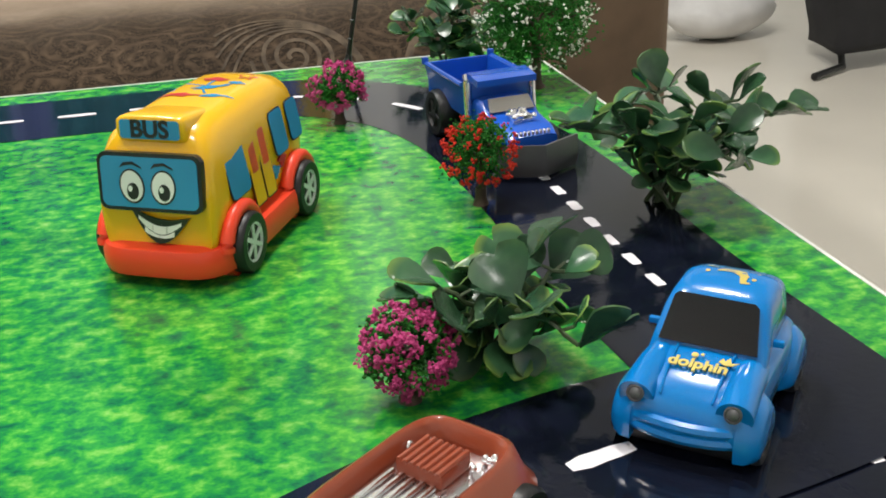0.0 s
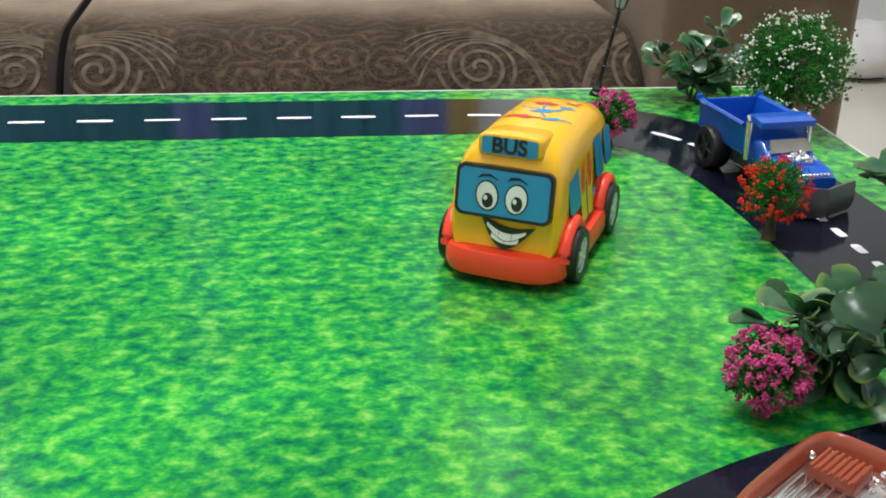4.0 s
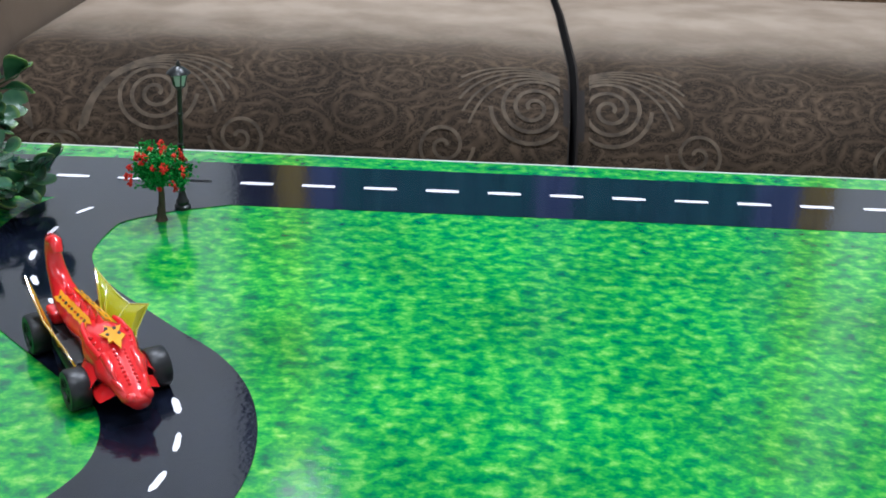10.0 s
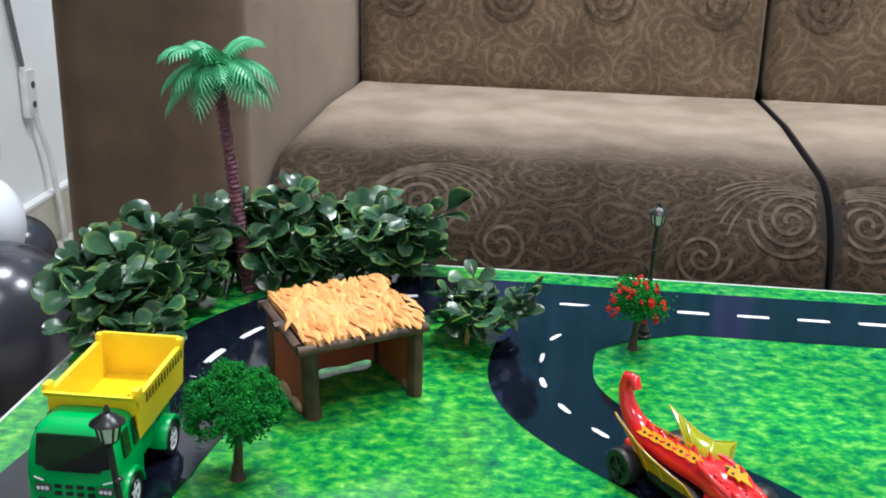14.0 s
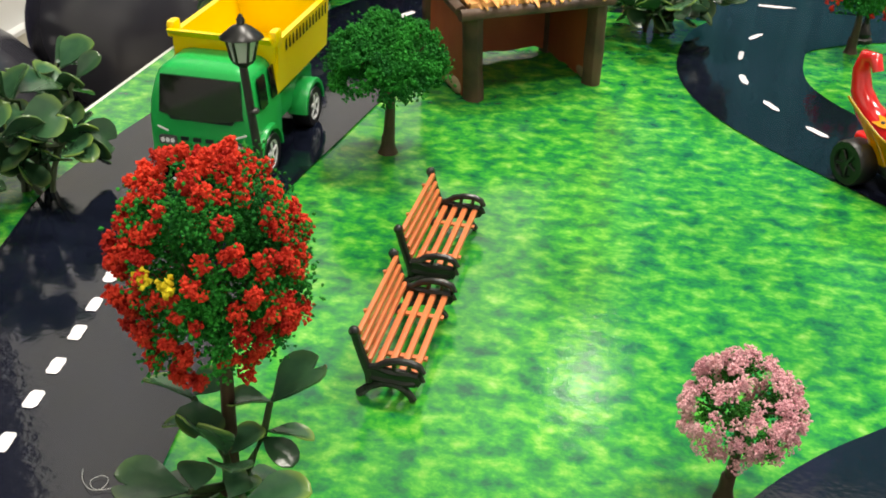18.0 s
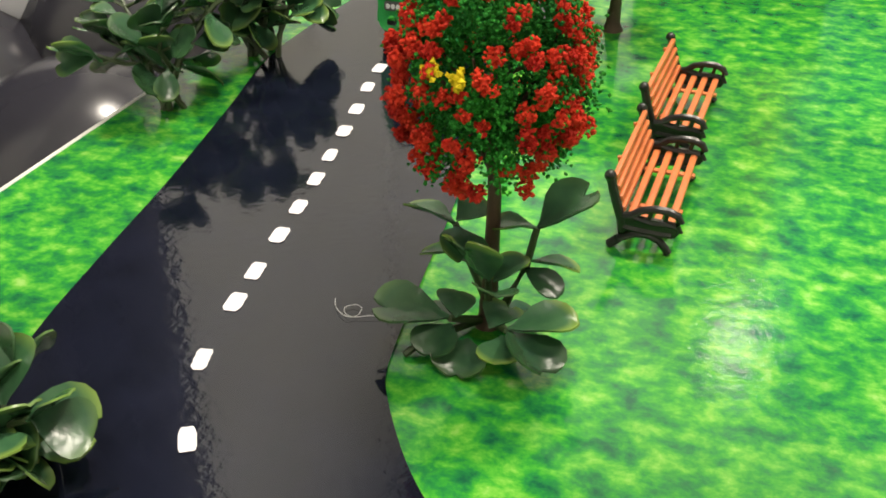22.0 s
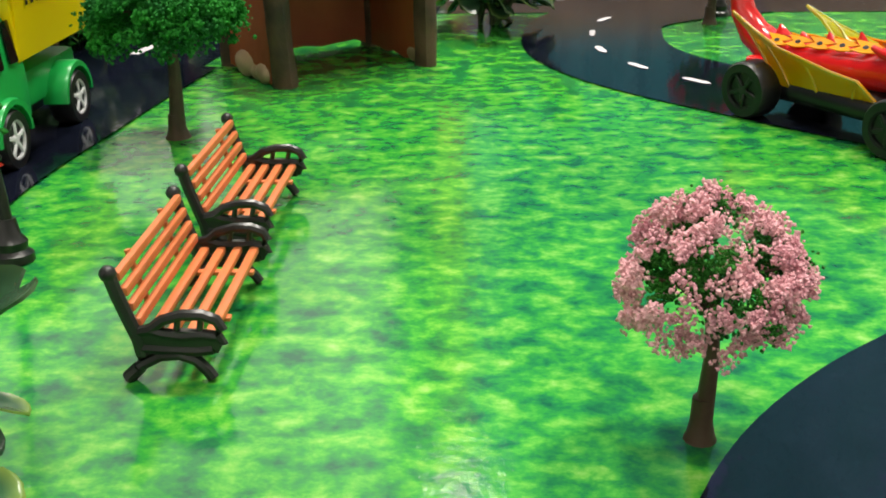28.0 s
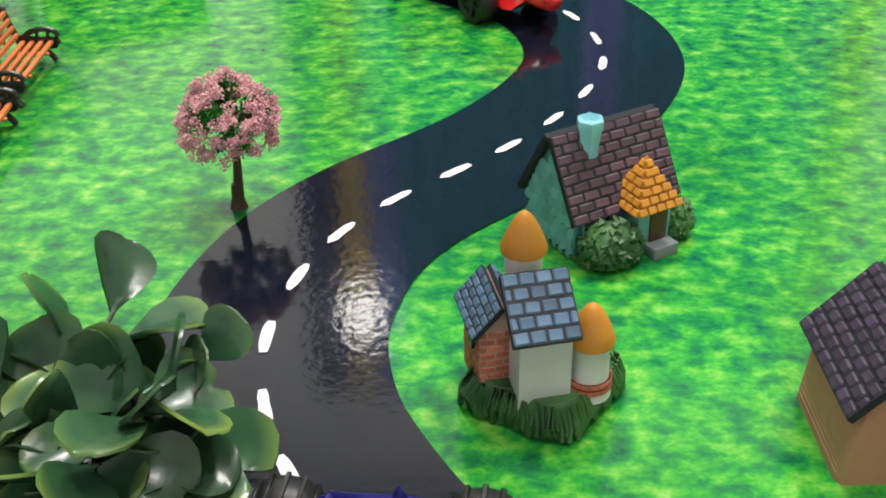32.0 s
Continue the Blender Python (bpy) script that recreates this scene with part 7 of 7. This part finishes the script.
def dragon():
    t = thing("toy_dragon_car", -0.40, -3.60, 0, 217, "red die-cast dragon car with clear amber wings", "toy car")
    for s in (-1, 1):
        wheel(t, s * 0.25, -0.40, 0.142, 0.14, TYRE, spokes=5, side=s)
        wheel(t, s * 0.26, 0.44, 0.135, 0.13, TYRE, spokes=5, side=s)
    bm = bm_new()
    box(bm, 0, 0.02, 0.13, 0.30, 1.15, 0.09, 0.025)
    box(bm, 0, 0.1, 0.17, 0.42, 0.36, 0.10, 0.03)
    for s in (-1, 1):
        cyl(bm, (s * 0.17, -0.2, 0.16), (s * 0.2, 0.3, 0.16), 0.05, n=10)
    part("chassis", bm, TYRE, t)
    bm = bm_new()
    spine = [(-0.62, 0.035, 0.60, 0.03), (-0.66, 0.045, 0.67, 0.04), (-0.73, 0.05, 0.66, 0.05), (-0.755, 0.055, 0.57, 0.055), (-0.72, 0.065, 0.45, 0.065), (-0.63, 0.08, 0.35, 0.08), (-0.5, 0.10, 0.29, 0.09), (-0.35, 0.115, 0.275, 0.09), (-0.1, 0.125, 0.28, 0.095),
             (0.1, 0.12, 0.29, 0.10), (0.25, 0.15, 0.32, 0.12), (0.38, 0.175, 0.31, 0.13), (0.47, 0.15, 0.285, 0.12), (0.56, 0.165, 0.26, 0.105), (0.68, 0.12, 0.225, 0.085), (0.80, 0.10, 0.19, 0.065), (0.88, 0.06, 0.175, 0.045)]
    loops = []
    P = [Vector((0, y, z)) for y, w, z, h in spine]
    for i, (y, w, z, h) in enumerate(spine):
        d = (P[min(i + 1, len(P) - 1)] - P[max(i - 1, 0)]).normalized()
        up = Vector((1, 0, 0)).cross(d)
        loops.append([P[i] + Vector((w * math.cos(a), 0, 0)) + up * (h * math.sin(a)) for a in (2 * math.pi * k / 16 for k in range(16))])
    loft(bm, loops)
    bmesh.ops.recalc_face_normals(bm, faces=bm.faces)
    part("dragon_body", bm, DRED, t, "glossy red dragon with a curled tail", sharp=1.3)
    bm = bm_new()
    for s in (-1, 1):
        loft(bm, [[(s * (0.06 + f * 0.16), 0.36 + 0.10 * f + dy * (1 - 0.4 * f), 0.34 - 0.17 * f + dz) for dy, dz in ((-0.14, 0.02), (0.0, 0.045), (0.18, 0.0), (0.02, -0.03))] for f in (0, 0.4, 0.8, 1.0)])
        loft(bm, [[(s * (0.02 + f * 0.17), 0.66 - 0.05 * f + dy * (1 - 0.3 * f), 0.23 - 0.10 * f + dz) for dy, dz in ((-0.16, 0.0), (-0.05, 0.03), (0.10, 0.0), (-0.02, -0.02))] for f in (0, 0.5, 1.0)])
        tube(bm, [(s * 0.10, 0.50, 0.33), (s * 0.13, 0.36, 0.38), (s * 0.12, 0.22, 0.41), (s * 0.10, 0.16, 0.42)], 0.035, 8, 0.4)
        tube(bm, [(s * 0.06, 0.60, 0.28), (s * 0.09, 0.70, 0.26), (s * 0.06, 0.80, 0.22)], 0.03, 7, 0.7)
        ball(bm, (s * 0.055, 0.86, 0.215), 0.034, u=8, w=6)
        for k in range(9):
            ball(bm, (s * (0.115 - 0.008 * k), 0.36 + 0.052 * k, 0.415 - 0.019 * k - 0.0012 * k * k), 0.017, u=6, w=4)
            ball(bm, (s * 0.03, 0.54 + 0.03 * k, 0.378 - 0.0135 * k), 0.012, u=6, w=4)
        loft(bm, [[(s * (0.085 + 0.035 * w * math.cos(q)), yy, zz + 0.03 * w * math.sin(q)) for q in (math.pi * k / 4 for k in range(8))] for yy, zz, w in ((0.46, 0.35, 0.5), (0.53, 0.35, 1.0), (0.62, 0.325, 0.9), (0.72, 0.275, 0.25))])
    bmesh.ops.recalc_face_normals(bm, faces=bm.faces)
    part("head_crest", bm, DRED, t, sharp=1.3)
    for y, z, h in ((-0.44, 0.38, 0.05), (-0.30, 0.36, 0.055), (-0.14, 0.365, 0.075), (0.04, 0.38, 0.09), (0.20, 0.42, 0.06)):
        bm = bm_new()
        loft(bm, [[(0.03 * f * math.cos(a), y + 0.05 * f * math.sin(a) - 0.03 * (1 - f), z + h * (1 - f)) for a in (2 * math.pi * k / 8 for k in range(8))] for f in (1, 0.6, 0.15)])
        part("spine_spike", bm, DRED, t)
    for s in (-1, 1):
        for k in range(5):
            y = -0.42 + 0.13 * k
            m = on((s * 0.068, y, 0.355 + 0.012 * k), (s * 0.75, 0, 1), (0, 1, 0))
            fl = plate("flame_print", [(-0.035, -0.08), (0.0, -0.03), (0.03, -0.07), (0.035, 0.0), (0.02, 0.07), (0.0, 0.03), (-0.02, 0.085), (-0.035, 0.02)], 0.006, m, FLAME, t)
            plate("dark_spot", ellipse(0.012, 0.016, 0.0, 0.0, 10), 0.008, m, INK, fl)
    m = on((0, 0.42, 0.44), (0, 0.18, 1), (0, 1, 0))
    fl = plate("flame_print", [(0, 0.17), (-0.03, 0.09), (-0.07, 0.05), (-0.045, 0.0), (-0.08, -0.06), (-0.02, -0.05), (0.02, -0.09), (0.03, -0.03), (0.075, -0.01), (0.04, 0.04), (0.05, 0.09), (0.02, 0.08)], 0.01, m, FLAME, t)
    for x, y in ((-0.04, 0.02), (0.03, 0.01), (-0.03, -0.04), (0.02, -0.05)):
        plate("dark_spot", ellipse(0.012, 0.015, x, y, 10), 0.013, m, INK, fl)
    # wings: a ribbed webbed sheet with scalloped edge
    for s, mt in ((1, AMBER), (-1, LIME)):
        bm = bm_new()
        steps = (0, 0.17, 0.33, 0.5, 0.67, 0.83, 1.0)
        if s > 0:
            root = [Vector((0.20, 0.25 - 0.55 * f, 0.12 + 0.08 * f)) for f in steps]
            tips = [Vector(q) for q in ((0.21, 0.30, 0.20), (0.24, 0.20, 0.29), (0.25, 0.05, 0.31), (0.27, -0.12, 0.35), (0.26, -0.25, 0.37), (0.26, -0.42, 0.44), (0.25, -0.56, 0.50))]
        else:
            root = [Vector((-0.12, 0.25 - 0.40 * f, 0.21 + 0.07 * f)) for f in steps]
            tips = [Vector(q) for q in ((-0.20, 0.22, 0.20), (-0.25, 0.14, 0.27), (-0.37, 0.06, 0.40), (-0.29, -0.08, 0.36), (-0.26, -0.20, 0.38), (-0.23, -0.34, 0.43), (-0.20, -0.48, 0.49))]
        rows = []
        for a, b in zip(root, tips):
            rows.append([a.lerp(b, f) + Vector((0, 0, 0.035 * math.sin(math.pi * f))) for f in (0, 0.3, 0.65, 1.0)])
        loops = []
        for row in rows:
            loops.append([p for p in row] + [p - Vector((0, 0, 0.014)) for p in row[::-1]])
        loft(bm, loops)
        bmesh.ops.recalc_face_normals(bm, faces=bm.faces)
        w = part("wing", bm, mt, t, "clear amber plastic wing" if s > 0 else "clear lime plastic wing")
        for row in rows[1::2] + rows[6:]:
            bm = bm_new()
            tube(bm, row, 0.011, 6, 0.7)
            part("wing_rib", bm, mt, w)
        bm = bm_new()
        tube(bm, [r[3] for r in rows], 0.008, 6)
        part("wing_edge", bm, mt, w)
    bm = bm_new()
    box(bm, 0, -0.47, 0.22, 0.30, 0.18, 0.10, 0.035, 3)
    part("rear_deck", bm, DRED, t)
    return t


dragon()


def tipper():
    t = thing("toy_tipper_truck", -4.54, -3.95, 0, 181, "green toy tipper truck with a yellow tipping bed", "toy truck")
    bm = bm_new()
    secs = [(0.555, 0.27, 0.10, 0.30), (0.565, 0.29, 0.085, 0.42), (0.55, 0.295, 0.08, 0.52), (0.52, 0.29, 0.08, 0.61), (0.47, 0.285, 0.08, 0.635), (0.25, 0.285, 0.08, 0.635), (0.16, 0.285, 0.08, 0.61), (0.14, 0.28, 0.10, 0.57)]
    loft(bm, [[(x * (1 - 0.10 * max(0, (z - 0.35) / 0.33)), y - (0.05 * max(0, z - 0.4) if y > 0.5 else 0), z) for x, y, z in superloop(yy, w, z0, z1, 7, 32)] for yy, w, z0, z1 in secs])
    bmesh.ops.recalc_face_normals(bm, faces=bm.faces)
    part("cab", bm, GRN, t, sharp=0.9)
    m = on((0, 0.541, 0.475), (0, 1, 0.12))
    plate("windscreen", [(-0.235, -0.085), (-0.1, -0.115), (0.1, -0.115), (0.235, -0.085), (0.22, 0.115), (-0.22, 0.115)], 0.02, m, BGLASS, t, "black windscreen")
    m = on((0, 0.562, 0.385), (0, 1, 0.05))
    plate("grille_slot", [(-0.19, 0), (-0.17, -0.03), (0.17, -0.03), (0.19, 0)], 0.006, m, INK, t)
    for s in (-1, 1):
        m = on((s * 0.20, 0.562, 0.235), (0, 1, 0.0))
        hl = plate("headlight", rrect(0.10, 0.05, 0.012), 0.012, m, GREYM, t, "grey rectangular headlight")
        for k in (-0.028, 0.0, 0.028):
            plate("lamp", ellipse(0.012, 0.014, k, 0, 10), 0.015, m, RIM, hl)
        plate("fog_hole", rrect(0.05, 0.03, 0.006), 0.010, on((s * 0.215, 0.557, 0.145), (0, 1, 0)), INK, t)
        tube_bm = bm_new()
        tube(tube_bm, [(s * 0.25, 0.572, 0.31), (s * 0.19, 0.576, 0.29)], 0.006, 5)
        part("trim_line", tube_bm, RIM, t)
        for y, w, h, z in ((0.40, 0.10, 0.17, 0.49), (0.25, 0.075, 0.17, 0.495)):
            m = on((s * 0.276, y, z), (s, 0, 0.1))
            plate("side_window", rrect(w, h, 0.012), 0.008, m, BGLASS, t)
        for y in (0.37, -0.33):
            bm = bm_new()
            loft(bm, [[(s * xx, y + 0.165 * math.cos(a) * g, 0.13 + 0.165 * math.sin(a) * g) for a in (math.pi * k / 14 for k in range(15))] + [(s * xx, y - 0.145 * math.cos(math.pi * k / 14) * g, 0.13 + 0.14 * math.sin(math.pi * k / 14) * g) for k in range(15)] for xx, g in ((0.20, 1.0), (0.30, 1.0), (0.312, 0.97))])
            bmesh.ops.recalc_face_normals(bm, faces=bm.faces)
            part("wheel_arch", bm, GRN, t)
            wheel(t, s * 0.255, y, 0.125, 0.11, RIM, side=s)
    for row in range(2):
        for k in range(4):
            m = on((-0.105 + 0.07 * k, 0.562, 0.25 - 0.05 * row), (0, 1, 0))
            plate("vent", rrect(0.045, 0.022, 0.004, 2), 0.008, m, INK, t)
    plate("number_plate", rrect(0.11, 0.035, 0.004, 2), 0.012, on((0, 0.560, 0.125), (0, 1, 0)), RIM, t, "pale blank plate")
    bm = bm_new()
    box(bm, 0, -0.15, 0.24, 0.44, 0.80, 0.16, 0.03)
    part("frame", bm, GRN, t)
    bm = bm_new()
    box(bm, 0, -0.1, 0.14, 0.3, 0.9, 0.1, 0.02)
    part("underbody", bm, TYRE, t)
    t.scale = (1.09, 1.09, 1.1)
    # tipping bed
    bed = bm_new()
    y0, y1, z0, z1, wx = -0.64, 0.20, 0.42, 0.70, 0.30
    box(bed, 0, (y0 + y1) / 2, z0, 2 * wx - 0.08, y1 - y0, 0.04, 0.01)
    for s in (-1, 1):
        loft(bed, [[(s * (wx - 0.05), y, z0 - 0.02), (s * (wx - 0.015), y, z0 - 0.02), (s * (wx + 0.005), y, z1), (s * (wx - 0.03), y, z1)] for y in (y0, y1)])
        box(bed, s * (wx - 0.01), y0 + 0.03, z1 + 0.02, 0.045, 0.06, 0.06, 0.012)
        box(bed, s * (wx - 0.01), y1 + 0.0, z1 + 0.02, 0.05, 0.09, 0.09, 0.02)
    box(bed, 0, y0, (z0 + z1) / 2 + 0.02, 2 * wx - 0.04, 0.035, z1 - z0 + 0.06, 0.01)
    loft(bed, [[(-wx + 0.01, y, z), (wx - 0.01, y, z), (wx - 0.01, y + 0.035, z), (-wx + 0.01, y + 0.035, z)] for y, z in ((y1 - 0.02, z0), (y1 - 0.01, z1 - 0.02), (y1 + 0.06, z1 + 0.035))])
    bmesh.ops.recalc_face_normals(bed, faces=bed.faces)
    bd = part("tipping_bed", bed, YEL2, t, "bright yellow tipping bed")
    for s in (-1, 1):
        for k in range(13):
            m = on((s * (wx + 0.003), y1 - 0.12 - 0.055 * k, z1 - 0.055), (s, 0, 0.07))
            plate("black_dash", [(-0.014, -0.03), (0.004, -0.03), (0.014, 0.03), (-0.004, 0.03)], 0.003, m, INK, bd)
    plate("rivet", ellipse(0.012, 0.012, 0, 0, 10), 0.004, Matrix.Translation((-0.02, -0.3, z0 + 0.021)), INK, bd)
    return t


tipper()


def copper_car():
    t = thing("toy_hot_rod", 10.31, -6.61, 0, 128, "copper brown die-cast car with a chrome interior", "toy car")
    for s in (-1, 1):
        wheel(t, s * 0.25, 0.42, 0.13, 0.12, TYRE, side=s)
        wheel(t, s * 0.25, -0.42, 0.14, 0.13, TYRE, side=s)
    bm = bm_new()
    def ring(w, l, z, p=0.42, fr=0.0):
        out = []
        for k in range(40):
            a = 2 * math.pi * k / 40
            c, s = math.cos(a), math.sin(a)
            out.append((w * math.copysign(abs(c) ** p, c), l * math.copysign(abs(s) ** p, s) + fr, z))
        return out
    loft(bm, [ring(0.29, 0.60, 0.09), ring(0.31, 0.63, 0.16), ring(0.305, 0.62, 0.23), ring(0.27, 0.56, 0.27, fr=-0.03), ring(0.235, 0.42, 0.385, fr=-0.12), ring(0.215, 0.395, 0.40, fr=-0.12), ring(0.195, 0.375, 0.385, fr=-0.12), ring(0.185, 0.365, 0.30, fr=-0.12)])
    bmesh.ops.recalc_face_normals(bm, faces=bm.faces)
    part("body", bm, COPPER, t, sharp=0.9)
    bm = bm_new()
    box(bm, 0, -0.12, 0.305, 0.36, 0.70, 0.02, 0.004)
    for k in range(7):
        box(bm, -0.14 + 0.047 * k, 0.0, 0.325, 0.022, 0.42, 0.022, 0.006, 1)
    rng = random.Random(2)
    for k in range(30):
        ball(bm, (rng.choice((-0.13, 0.13)) + rng.uniform(-0.045, 0.045), rng.choice((-0.40, 0.16)) + rng.uniform(-0.06, 0.06), 0.335 + rng.uniform(0, 0.03)), rng.uniform(0.012, 0.026), u=7, w=5)
    part("chrome_interior", bm, CHROME, t, "bright chrome ribbed interior")
    bm = bm_new()
    box(bm, 0.03, -0.30, 0.345, 0.21, 0.18, 0.06, 0.012)
    cover = part("engine_cover", bm, COPPER, t, "ribbed copper engine cover")
    for k in range(7):
        bm = bm_new()
        tube(bm, [(-0.06 + 0.03 * k, -0.39, 0.377), (-0.06 + 0.03 * k, -0.21, 0.377)], 0.011, 6)
        part("rib", bm, COPPER, cover)
    return t


copper_car()


def indigo_car():
    t = thing("toy_buggy", -0.76, -8.79, 0, 82, "dark indigo metallic toy buggy with a roll frame", "toy car")
    for s in (-1, 1):
        wheel(t, s * 0.27, 0.34, 0.16, 0.15, TYRE, side=s, tread=16)
        wheel(t, s * 0.27, -0.38, 0.17, 0.16, TYRE, side=s, tread=16)
    bm = bm_new()
    loft(bm, [superloop(y, w, z0, z1, 4, 24) for y, w, z0, z1 in ((0.62, 0.12, 0.12, 0.2), (0.5, 0.2, 0.1, 0.24), (0.2, 0.22, 0.1, 0.27), (-0.1, 0.23, 0.1, 0.26), (-0.45, 0.22, 0.1, 0.27), (-0.58, 0.16, 0.13, 0.22))])
    bmesh.ops.recalc_face_normals(bm, faces=bm.faces)
    part("body", bm, INDIGO, t)
    for s in (-1, 1):
        bm = bm_new()
        tube(bm, [(s * 0.20, 0.30, 0.24), (s * 0.19, 0.15, 0.36), (s * 0.18, -0.1, 0.385), (s * 0.19, -0.35, 0.36), (s * 0.2, -0.5, 0.25)], 0.022, 8)
        part("roll_bar", bm, INDIGO, t)
        bm = bm_new()
        loft(bm, [[(s * (0.18 + 0.025 * math.cos(a) * f), -0.1 + 0.04 * math.sin(a) * f, 0.38 + 0.08 * (1 - f)) for a in (2 * math.pi * k / 8 for k in range(8))] for f in (1, 0.6, 0.1)])
        part("spike", bm, INDIGO, t)
    for y in (0.15, -0.1, -0.35):
        bm = bm_new()
        tube(bm, [(-0.185, y, 0.365), (0, y, 0.375), (0.185, y, 0.365)], 0.018, 8)
        part("cross_bar", bm, INDIGO, t)
    bm = bm_new()
    box(bm, 0, 0.55, 0.26, 0.2, 0.08, 0.05, 0.012)
    part("nose_block", bm, ORED, t, "bright red nose block")
    t.scale = (0.76, 0.8, 0.84)
    return t


indigo_car()
